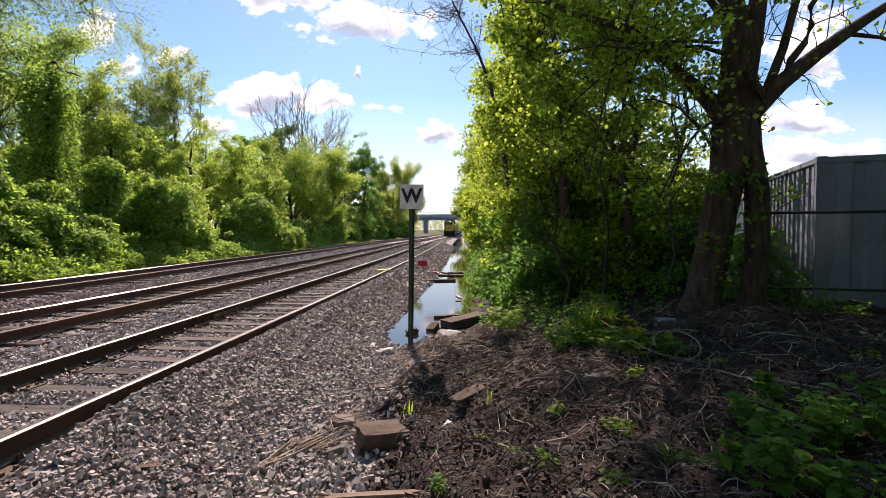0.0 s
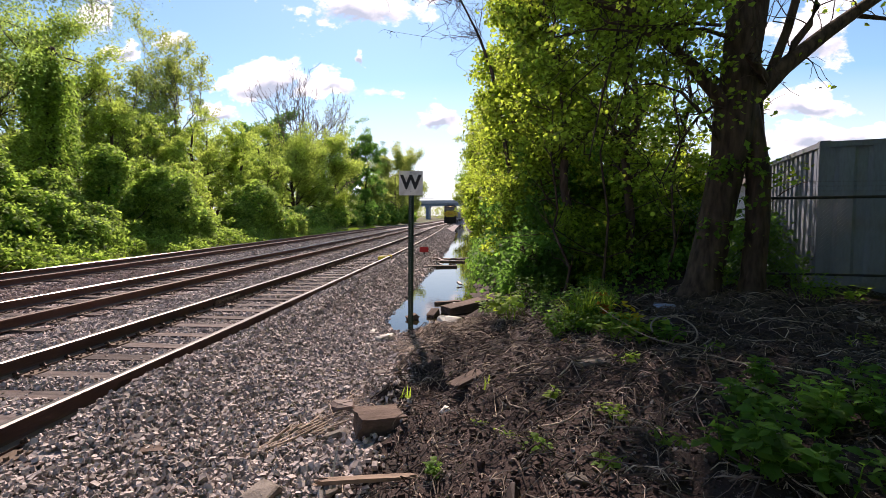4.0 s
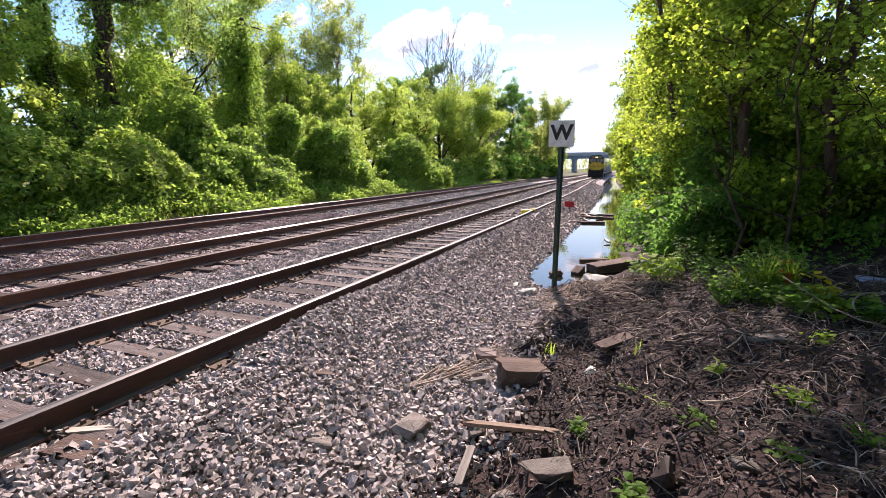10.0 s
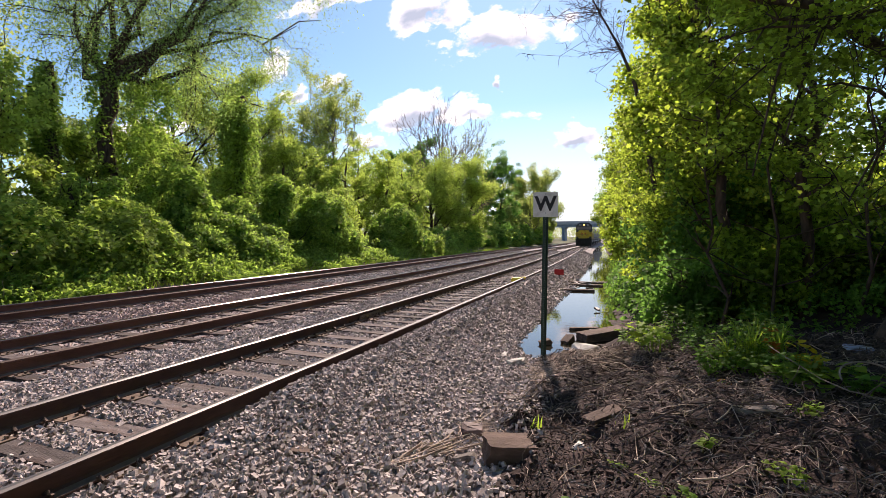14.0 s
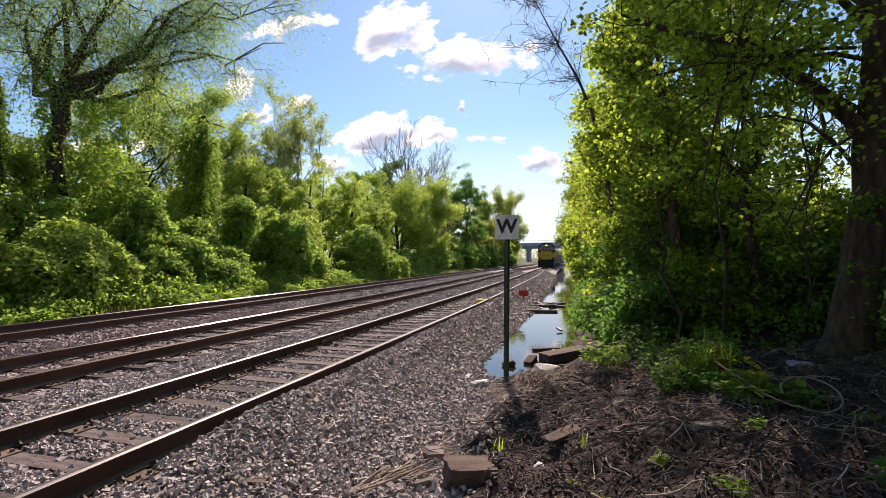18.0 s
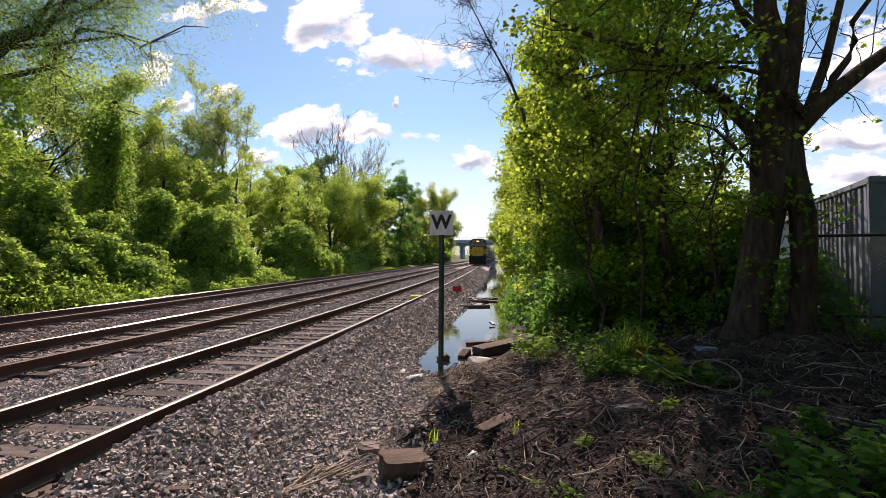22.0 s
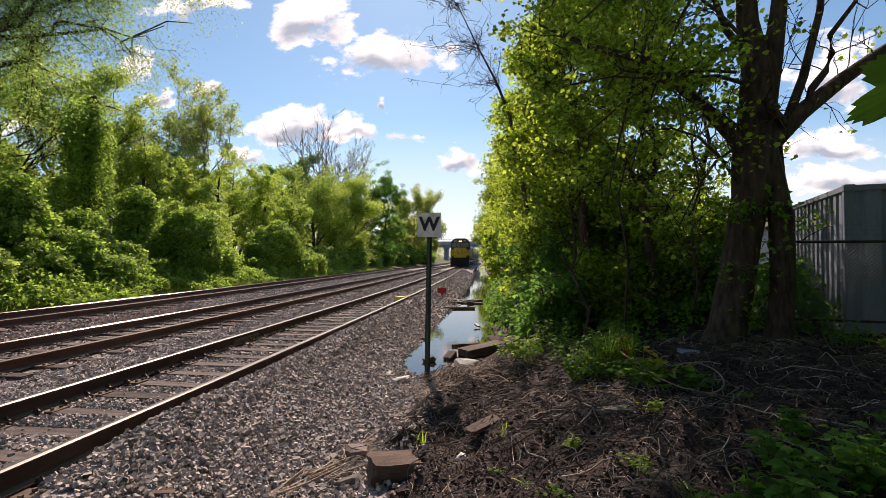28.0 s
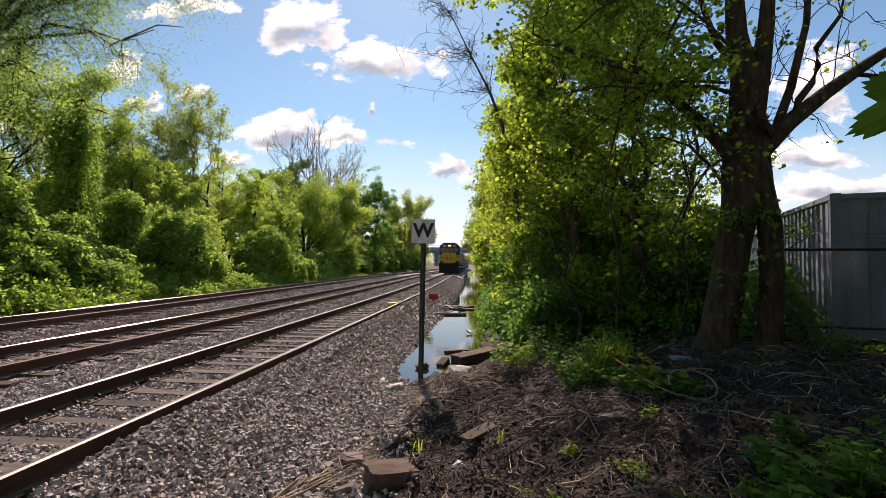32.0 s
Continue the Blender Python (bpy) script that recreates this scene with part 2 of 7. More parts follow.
BRIGHT_STEEL = mat("polished_rail_head", (.085, .07, .062), (.15, .13, .12), 3, 0.24, 0.0, metal=0.8, grain=50, stretch=(8, .05, 1))
DULL_STEEL = mat("dull_rail_head", (.06, .04, .033), (.1, .072, .06), 3, 0.6, 0.0, metal=0.2, grain=50, stretch=(8, .05, 1), spec=.12)
TIE_WOOD = mat("weathered_tie", (.055, .043, .04), (.15, .124, .114), 6, 0.88, 0.8, grain=45, random="object", spread=0.35, stretch=(.35, 2.2, 1), dirt=(.085, .053, .043, 3))
PLATE_IRON = mat("rusty_plate", (.1, .07, .05), (.17, .125, .095), 12, 0.8, 0.4, grain=80, random="object", spread=0.25)
CLIP_IRON = mat("clip_iron", (.05, .035, .028), (.09, .06, .045), 15, 0.6, 0.2, metal=0.4, grain=80)
POST_GREEN = mat("green_post_paint", (.008, .028, .018), (.016, .045, .03), 9, 0.45, 0.1, grain=60)
SIGN_WHITE = mat("sign_face", (.62, .6, .56), (.72, .7, .66), 5, 0.55, 0.1, grain=80, dirt=(.48, .45, .4, 9))
BLACK = mat("black_paint", (.012, .012, .013), (.025, .025, .025), 8, 0.5, 0.1)
STRAW = mat("dry_stalk", (.19, .145, .115), (.48, .38, .3), 4, 0.75, 0.3, random="island", spread=0.6)
CLOD = mat("soil_clod", (.02, .012, .01), (.06, .037, .031), 9, 0.9, 0.5, grain=70, random="island", spread=0.5)
STALK = mat("brown_stalk", (.045, .029, .024), (.15, .104, .086), 3, 0.7, 0.3, random="island", spread=0.6)
TWIG = mat("dark_twig", (.045, .031, .025), (.12, .086, .068), 5, 0.9, 0.3, random="island", spread=0.4)
LITTER = mat("leaf_litter", (.03, .0195, .018), (.14, .095, .085), 5, 0.7, 0.2, random="island", spread=0.9, spec=.25)
OLD_TIMBER = mat("old_timber", (.065, .043, .034), (.14, .096, .076), 5, 0.88, 0.8, grain=40, stretch=(.5, 3, 1))
FRESH_WOOD = mat("split_wood", (.14, .09, .06), (.27, .18, .12), 5, 0.7, 0.5, grain=30, stretch=(.4, 4, 4))
PALE_WOOD = mat("bleached_wood", (.34, .29, .24), (.5, .44, .38), 6, 0.8, 0.4, grain=40, stretch=(.4, 4, 4))
GREY_WOOD = mat("grey_weathered_wood", (.13, .115, .1), (.24, .21, .185), 6, 0.85, 0.5, grain=40, stretch=(.4, 4, 4))
WET_WOOD = mat("wet_dark_wood", (.03, .022, .018), (.08, .06, .048), 6, 0.5, 0.5, grain=40, random="object", spread=0.4, stretch=(.4, 4, 4))
CONT_BLUE = mat("blue_grey_container_paint", (.15, .185, .25), (.23, .265, .335), 1.6, 0.55, 0.1, grain=30, stretch=(1, 1, .25), dirt=(.19, .195, .22, 2.2))
GALV = mat("galvanised_steel", (.2, .205, .21), (.3, .305, .31), 10, 0.5, 0.1, metal=0.3)
FENCE_DARK = mat("dark_fence_rail", (.02, .02, .022), (.045, .045, .048), 10, 0.5, 0.1)
PALE_WALL = mat("pale_siding", (.55, .55, .53), (.68, .68, .66), 2, 0.7, 0.1, grain=30)
ROOF_TAN = mat("tan_roof", (.24, .19, .15), (.33, .27, .22), 4, 0.85, 0.4, grain=40)
CONCRETE = mat("bridge_concrete", (.3, .34, .38), (.4, .44, .48), 0.6, 0.85, 0.2, grain=6)
BRIDGE_STEEL = mat("blue_bridge_steel", (.16, .23, .3), (.22, .29, .37), 0.8, 0.6, 0.1)
LOCO_DARK = mat("dark_loco_paint", (.035, .04, .045), (.06, .065, .07), 2, 0.5, 0.1, grain=20, dirt=(.06, .05, .04, 2))
LOCO_YELLOW = mat("yellow_loco_paint", (.6, .42, .03), (.7, .5, .05), 2, 0.5, 0.1, grain=20, dirt=(.3, .2, .05, 3))
LOCO_BLACK = mat("black_underframe", (.012, .011, .01), (.03, .026, .023), 3, 0.7, 0.2, grain=20)
HOPPER_GREY = mat("hopper_grey_paint", (.32, .32, .31), (.42, .42, .4), 1, 0.6, 0.1, grain=12, dirt=(.2, .16, .13, 1.5))
RED_PAINT = mat("red_paint", (.4, .015, .02), (.5, .03, .03), 10, 0.5, 0.1)
YELLOW_PAINT = mat("yellow_paint", (.62, .47, .03), (.7, .55, .05), 10, 0.5, 0.2, grain=50)
CANE = mat("pale_cane", (.2, .15, .12), (.3, .235, .19), 8, 0.6, 0.2, grain=40)
BLUE_TARP = mat("blue_plastic", (.18, .22, .34), (.3, .34, .46), 8, 0.4, 0.2)


def glass(name, colour, rough=0.05):
    ma = bpy.data.materials.new(name)
    ma.use_nodes = True
    bs = ma.node_tree.nodes["Principled BSDF"]
    bs.inputs["Base Color"].default_value, bs.inputs["Roughness"].default_value = (*colour, 1), rough
    return ma


CAB_GLASS = glass("dark_cab_glass", (.01, .012, .014))
LAMP = bpy.data.materials.new("headlight_glow")
LAMP.use_nodes = True
LAMP.node_tree.nodes["Principled BSDF"].inputs["Emission Color"].default_value = (1, .55, .12, 1)
LAMP.node_tree.nodes["Principled BSDF"].inputs["Emission Strength"].default_value = 3.0

WATER = bpy.data.materials.new("still_water")
WATER.use_nodes = True
bs = WATER.node_tree.nodes["Principled BSDF"]
bs.inputs["Base Color"].default_value, bs.inputs["Roughness"].default_value, bs.inputs["IOR"].default_value = (.02, .018, .012, 1), 0.02, 1.33
bs.inputs["Specular IOR Level"].default_value = 1.0
wn, wb, wc = (WATER.node_tree.nodes.new("ShaderNode" + k) for k in ("TexNoise", "Bump", "TexCoord"))
wn.inputs["Scale"].default_value, wn.inputs["Detail"].default_value = 5, 3
wb.inputs["Strength"].default_value, wb.inputs["Distance"].default_value = 0.06, 0.02
WATER.node_tree.links.new(wc.outputs["Object"], wn.inputs["Vector"])
WATER.node_tree.links.new(wn.outputs["Fac"], wb.inputs["Height"])
WATER.node_tree.links.new(wb.outputs[0], bs.inputs["Normal"])


def ballast_ground():
    """Ground under the loose stones: a mosaic of small stones in the track bed, soil beside it."""
    ma = bpy.data.materials.new("ballast_bed")
    ma.use_nodes = True
    nt = ma.node_tree
    N, L = nt.nodes.new, nt.links.new
    bs = nt.nodes["Principled BSDF"]
    bs.inputs["Roughness"].default_value = 0.9
    tc, vo, no = N("ShaderNodeTexCoord"), N("ShaderNodeTexVoronoi"), N("ShaderNodeTexNoise")
    vo.inputs["Scale"].default_value = 17
    no.inputs["Scale"].default_value, no.inputs["Detail"].default_value = 0.9, 4
    L(tc.outputs["Object"], vo.inputs["Vector"])
    L(tc.outputs["Object"], no.inputs["Vector"])
    grey = N("ShaderNodeSeparateColor")
    L(vo.outputs["Color"], grey.inputs[0])
    mx = N("ShaderNodeMix")
    mx.data_type = "RGBA"
    L(grey.outputs[0], mx.inputs["Factor"])
    mx.inputs["A"].default_value, mx.inputs["B"].default_value = (.1, .085, .08, 1), (.38, .328, .316, 1)
    rs = N("ShaderNodeMix")
    rs.data_type = "RGBA"
    rr = N("ShaderNodeMapRange")
    L(no.outputs["Fac"], rr.inputs["Value"])
    rr.inputs["From Min"].default_value, rr.inputs["From Max"].default_value, rr.inputs["To Max"].default_value = 0.5, 0.75, 0.25
    L(rr.outputs[0], rs.inputs["Factor"])
    L(mx.outputs["Result"], rs.inputs["A"])
    rs.inputs["B"].default_value = (.16, .1, .075, 1)
    L(rs.outputs["Result"], bs.inputs["Base Color"])
    bp = N("ShaderNodeBump")
    bp.inputs["Strength"].default_value, bp.inputs["Distance"].default_value = 0.9, 0.03
    bp.invert = True
    L(vo.outputs["Distance"], bp.inputs["Height"])
    L(bp.outputs[0], bs.inputs["Normal"])
    return ma


BED = ballast_ground()
VERGE = mat("grassy_verge", (.05, .06, .02), (.1, .095, .04), 0.8, 0.95, 0.8, grain=14, dirt=(.06, .09, .02, 0.3))


# ---- building blocks ----
def link_mesh(name, me, material, parent=None, label=""):
    ob = new(name, me)
    for ma in material if isinstance(material, (list, tuple)) else (material,):
        if ma.name not in me.materials:
            me.materials.append(ma)
    if parent:
        ob.parent = parent
    if label:
        ob["label"] = label
    return ob


def part(name, bm, material, parent=None, label=""):
    me = bpy.data.meshes.new(name)
    bm.to_mesh(me)
    bm.free()
    return link_mesh(name, me, material, parent, label)


def soup(name, V, F, material, parent=None, label=""):
    """One mesh from arrays: vertices (n, 3) and faces (m, 3 or 4)."""
    V, F = np.asarray(V, np.float32), np.asarray(F, np.int32)
    me = bpy.data.meshes.new(name)
    me.vertices.add(len(V))
    me.vertices.foreach_set("co", V.ravel())
    k = F.shape[1]
    me.loops.add(F.size)
    me.loops.foreach_set("vertex_index", F.ravel())
    me.polygons.add(len(F))
    me.polygons.foreach_set("loop_start", np.arange(0, F.size, k, dtype=np.int32))
    me.polygons.foreach_set("use_smooth", np.zeros(len(F), bool))
    me.update(calc_edges=True)
    return link_mesh(name, me, material, parent, label)


def base(name, x, y, z, label, category, group="", kind=""):
    ob = new(name)
    ob.location = (x, y, z)
    ob.empty_display_size = 0.2
    return tagged(ob, label, category, group, kind)


def add_box(bm, x0, x1, y0, y1, z0, z1, bevel=0.0, taper=1.0):
    made = bmesh.ops.create_cube(bm, size=1)["verts"]
    for v in made:
        k = taper if v.co.z > 0 else 1.0
        v.co = Vector(((x0 + x1) / 2 + v.co.x * k * (x1 - x0), (y0 + y1) / 2 + v.co.y * k * (y1 - y0), (z0 + z1) / 2 + v.co.z * (z1 - z0)))
    if bevel:
        edges = list({e for v in made for e in v.link_edges})
        bmesh.ops.bevel(bm, geom=edges, offset=bevel, segments=2, affect="EDGES")
    return made


def box(name, dims, material, parent=None, bevel=0.0, label="", taper=1.0):
    bm = bmesh.new()
    add_box(bm, *dims, bevel, taper)
    return part(name, bm, material, parent, label)


def add_cyl(bm, a, b, r, r2=None, n=10):
    a, b = Vector(a), Vector(b)
    m = Matrix.Translation((a + b) / 2) @ (b - a).to_track_quat("Z", "Y").to_matrix().to_4x4()
    return bmesh.ops.create_cone(bm, segments=n, radius1=r, radius2=r if r2 is None else r2, depth=(b - a).length, cap_ends=True, matrix=m)["verts"]


class Tubes:
    """Collects bent, tapering tubes into one mesh."""

    def __init__(self):
        self.v, self.f, self.n = [], [], 0

    def add(self, pts, radii, sides=6):
        pts = np.asarray(pts, float)
        k = len(pts)
        radii = np.interp(np.linspace(0, 1, k), np.linspace(0, 1, len(radii)), radii)
        way = np.gradient(pts, axis=0)
        way /= np.linalg.norm(way, axis=1)[:, None] + 1e-9
        ref = np.where(np.abs(way[:, 2:3]) > 0.9, [[1.0, 0, 0]], [[0, 0, 1.0]])
        s = np.cross(way, ref)
        s /= np.linalg.norm(s, axis=1)[:, None] + 1e-9
        q = np.cross(way, s)
        ang = np.linspace(0, 2 * np.pi, sides, endpoint=False)
        ring = pts[:, None] + radii[:, None, None] * (np.cos(ang)[None, :, None] * s[:, None] + np.sin(ang)[None, :, None] * q[:, None])
        self.v.append(ring.reshape(-1, 3))
        i = np.arange(k - 1)[:, None] * sides + np.arange(sides)[None]
        j = np.arange(k - 1)[:, None] * sides + (np.arange(sides)[None] + 1) % sides
        self.f.append(np.stack([i, j, j + sides, i + sides], -1).reshape(-1, 4) + self.n)
        self.n += k * sides

    def make(self, name, material, parent=None, label="", smooth=True):
        ob = soup(name, np.concatenate(self.v), np.concatenate(self.f), material, parent, label)
        if smooth:
            ob.data.polygons.foreach_set("use_smooth", [True] * len(ob.data.polygons))
        return ob


def bend(a, b, rng, sag=0.1, n=5):
    """A wandering line from a to b."""
    a, b = np.asarray(a, float), np.asarray(b, float)
    t = np.linspace(0, 1, n)[:, None]
    p = a + (b - a) * t
    p[1:-1] += rng.normal(0, sag, (n - 2, 3)) * np.linalg.norm(b - a)
    return p


LOBED = np.array([(0, 0), (.46, .1), (.44, .34), (.6, .58), (.33, .7), (0, 1.0), (-.33, .7), (-.6, .58), (-.44, .34), (-.46, .1)])


def leaves(centres, size, rng, up=0.5, width=0.55, jitter=0.35, small=False, face=None, lobed=False):
    """A folded leaf of four corners, a small one of three or a lobed one of ten, at each centre. Returns vertices and faces."""
    n = len(centres)
    way = rng.normal(0, 1, (n, 3))
    way[:, 2] -= 0.45
    way /= np.linalg.norm(way, axis=1)[:, None]
    nor = rng.normal(0, 1, (n, 3))
    nor[:, 2] = np.abs(nor[:, 2]) + up
    if face is not None:
        nor = face
        way = way - (way * nor).sum(1)[:, None] * nor / ((nor * nor).sum(1)[:, None] + 1e-9)
        way /= np.linalg.norm(way, axis=1)[:, None] + 1e-9
    side = np.cross(way, nor)
    side /= np.linalg.norm(side, axis=1)[:, None] + 1e-9
    nor = np.cross(side, way)
    L = size * rng.uniform(1 - jitter, 1 + jitter, (n, 1))
    w = L * width * 0.5
    c = np.asarray(centres)
    if small:
        V = np.stack([c + side * w * .3, c + way * L * .8 - side * w * 1.25, c + way * L + side * w * .9], 1)
        return V.reshape(-1, 3), np.arange(3 * n).reshape(-1, 3)
    if lobed:
        curl = (LOBED[:, 0] ** 2 * .35 - LOBED[:, 1] ** 2 * .18)[None, :, None]
        V = c[:, None] + side[:, None] * LOBED[None, :, :1] * L[:, None] * width * 1.25 + way[:, None] * LOBED[None, :, 1:] * L[:, None] + nor[:, None] * curl * L[:, None]
        return V.reshape(-1, 3), np.arange(10 * n).reshape(-1, 10)
    V = np.stack([c, c + way * L * .42 + side * w + nor * L * .10, c + way * L, c + way * L * .42 - side * w + nor * L * .10], 1)
    return V.reshape(-1, 3), np.arange(4 * n).reshape(-1, 4)


def ball(n, rng):
    d = rng.normal(0, 1, (n, 3))
    d /= np.linalg.norm(d, axis=1)[:, None]
    return d * rng.uniform(0, 1, (n, 1)) ** (1 / 2.2)


def crown(name, clumps, radius, each, size, material, parent, rng, up=0.5, width=0.55, flat=0.8, label="", small=False, out=None, lobed=False):
    """Leaves scattered in clumps round the given centres; out: the way that each clump faces."""
    clumps = np.asarray(clumps, float)
    r = radius * rng.uniform(.55, 1.35, (len(clumps), 1, 1))
    c = clumps[:, None] + ball(len(clumps) * each, rng).reshape(len(clumps), each, 3) * r * np.array([1, 1, flat])
    face = None if out is None else np.repeat(out, each, 0) + rng.normal(0, .85, (len(clumps) * each, 3))
    V, F = leaves(c.reshape(-1, 3), size, rng, up, width, small=small, face=face, lobed=lobed)
    return soup(name, V, F, material, parent, label)


# ---- the lie of the land ----
BEND_Y = np.array((6., 20, 35, 50, 70, 95, 130, 170, 320))
BEND_X = np.array((0., .148, .65, 1.388, 2.551, 3.76, 5.007, 5.98, 8.9))
TRACKS = (-4.098, -7.672, -12.173)
WATER_Z = -0.52


def curve_through(kx, kv, y):
    """A smooth line through the knots, level before the first and after the last."""
    y = np.clip(np.asarray(y, float), kx[0], kx[-1])
    m = np.gradient(kv, kx)
    m[0] = 0
    i = np.clip(np.searchsorted(kx, y, side="right") - 1, 0, len(kx) - 2)
    h = kx[i + 1] - kx[i]
    t = (y - kx[i]) / h
    return (2 * t ** 3 - 3 * t ** 2 + 1) * kv[i] + (t ** 3 - 2 * t ** 2 + t) * h * m[i] + (3 * t ** 2 - 2 * t ** 3) * kv[i + 1] + (t ** 3 - t ** 2) * h * m[i + 1]


def shift(y):
    """How far the line has swung to the left at y."""
    return curve_through(BEND_Y, BEND_X, y)


def grade(y):
    """The line falls a little in the distance."""
    return curve_through(np.array((8., 35, 65, 95, 130, 170, 320)), np.array((0., .0, -.11, -.36, -.5, -.52, -.52)), y)


FAR_U = (-400, -60, -19, -16.0, -14.6, -13.9, -3.3, -3.15, -2.8, -2.2, -1.75, -1.35, -0.7, -0.15, 0.9, 3.5, 8, 60, 400)
FAR_Z = (4, 1.4, .3, .0, -.2, -.215, -.215, -.165, -.19, -.44, -.56, -.74, -.76, -.52, -.28, .08, .1, .1, .1)
NEAR_U = (-400, -60, -19, -16.0, -14.6, -13.9, -3.3, -3.0, -2.75, -2.0, -1.3, -0.95, -0.5, 0.1, 0.9, 1.8, 3.4, 6.5, 60, 400)
NEAR_Z = (4, 1.4, .3, .0, -.2, -.215, -.215, -.196, -.2, -.36, -.42, -.40, -.27, -.12, .0, .16, .24, .1, .1, .1)


def land(x, y):
    x, y = np.asarray(x, float), np.asarray(y, float)
    u = x + np.minimum(shift(y), 60)
    w = np.clip((y - 6.9) / 2.2, 0, 1)
    w = w * w * (3 - 2 * w)
    z = (1 - w) * np.interp(u, NEAR_U, NEAR_Z) + w * np.interp(u, FAR_U, FAR_Z)
    rough = 1.35 * np.clip((u + 1.3) / 0.6, 0, 1) * np.clip((30 - y) / 20, 0, 1)
    lumps = .045 * np.sin(2.1 * x + 1.3 * y) * np.sin(1.7 * y - .8 * x + 1) + .03 * np.sin(5.3 * x + .7) * np.sin(4.7 * y + 1.9 * x) + .028 * np.sin(11 * x - 3 * y) * np.sin(9.5 * y + 4 * x) + .014 * np.sin(19 * x + 7 * y) * np.sin(21 * y - 6 * x + 2)
    heap = np.clip((y - 2.7) / 1.6, 0, 1) * np.clip((70 - y) / 20, 0, 1)
    heap = .12 * heap * heap * (3 - 2 * heap) * np.exp(-((u + 3.1) / .34) ** 2) * (u > -3.32)
    lip = np.clip((y - 3.2) / .8, 0, 1) * np.clip((7.4 - y) / .8, 0, 1) * np.exp(-((u + .72 - .2 * np.sin(2.3 * y)) / .26) ** 2)
    return z + lumps * rough + heap + .1 * lip * (1 + .5 * np.sin(7.1 * y) * np.sin(5 * u)) + grade(y)


def steps(*runs):
    out = [runs[0][0]]
    for a, b, d in runs:
        out += list(np.linspace(a, b, max(2, int(round((b - a) / d)) + 1))[1:])
    return np.array(out)


def ground():
    xs = steps((-400, -60, 40), (-60, -20, 4), (-20, -3.2, .4), (-3.2, 5.2, .07), (5.2, 12, .5), (12, 60, 6), (60, 400, 50))
    ys = steps((-60, 0, 6), (0, 1.2, .3), (1.2, 11, .08), (11, 20, .3), (20, 60, 1.2), (60, 200, 6), (200, 1500, 100))
    X, Y = np.meshgrid(xs, ys, indexing="ij")
    Z = land(X, Y)
    nx, ny = len(xs), len(ys)
    i = (np.arange(nx - 1)[:, None] * ny + np.arange(ny - 1)[None]).ravel()
    F = np.stack([i, i + ny, i + ny + 1, i + 1], 1)
    ob = soup("ground", np.stack([X, Y, Z], -1).reshape(-1, 3), F, (BED, SOIL, VERGE))
    cx, cy = X.ravel()[i] + .03, Y.ravel()[i]
    u = cx + np.minimum(shift(cy), 60)
    edge = -1.05 + .25 * np.sin(2.3 * cy) - np.where(cy > 8, .35, 0)
    index = np.where(u < -15.2, 2, np.where(u < edge, 0, 1))
    ob.data.polygons.foreach_set("material_index", index.astype(np.int32))
    ob.data.polygons.foreach_set("use_smooth", [True] * len(F))
    tagged(ob, "grey ballast bed beside dark soil bank and verge", "ground", kind="structure")


ground()


def ditch_water():
    ys = steps((7.6, 30, .6), (30, 140, 4))
    lo, hi = -2.9 - shift(ys), 0.6 - shift(ys)
    V = np.concatenate([np.c_[lo, ys, grade(ys) + WATER_Z], np.c_[hi, ys, grade(ys) + WATER_Z]])
    n = len(ys)
    i = np.arange(n - 1)
    ob = soup("water", V, np.stack([i, i + n, i + n + 1, i + 1], 1), WATER)
    tagged(ob, "still flood water mirroring sky in the ditch", "water", kind="structure")


ditch_water()


# ---- tracks ----
RAIL = ((-.075, -.18), (.075, -.18), (.075, -.165), (.02, -.15), (.009, -.13), (.009, -.045), (.036, -.035), (.036, -.013), (.018, -.001),
        (-.018, -.001), (-.036, -.013), (-.036, -.035), (-.009, -.045), (-.009, -.13), (-.02, -.15), (-.075, -.165))


def rail(cx, parent, head, side):
    ys = steps((-30, 6, 6), (6, 60, 3), (60, 300, 5))
    P = np.array(RAIL)
    k = len(P)
    V = np.stack([np.repeat((cx - shift(ys))[:, None], k, 1) + P[None, :, 0], np.repeat(ys[:, None], k, 1), P[None, :, 1] + grade(ys)[:, None]], -1)
    i = np.arange(len(ys) - 1)[:, None] * k + np.arange(k)[None]
    j = np.arange(len(ys) - 1)[:, None] * k + (np.arange(k)[None] + 1) % k
    ob = soup("rail", V.reshape(-1, 3), np.stack([i, i + k, j + k, j], -1).reshape(-1, 4), (side, head, FOOT), parent)
    index = np.tile(np.isin(np.arange(k), (7, 8, 9)) + 2 * np.isin(np.arange(k), (2, 14)), len(ys) - 1).astype(np.int32)
    ob.data.polygons.foreach_set("material_index", index)
    return ob


def worn_box(name, w, l, h, seed, cuts=4):
    """A sawn timber with worn, uneven edges, top at z = 0."""
    rng = np.random.default_rng(seed)
    bm = bmesh.new()
    add_box(bm, -w / 2, w / 2, -l / 2, l / 2, -h, 0, 0.012)
    for v in bm.verts:
        v.co += Vector(rng.normal(0, 0.004, 3))
    me = bpy.data.meshes.new(name)
    bm.to_mesh(me)
    bm.free()
    return me


TIE_GAP, TIE_FROM = 0.565, (-2.765, -2.66, -2.5)


def tie_meshes():
    return [worn_box("tie", 2.59, .225, .17, s) for s in range(5)]


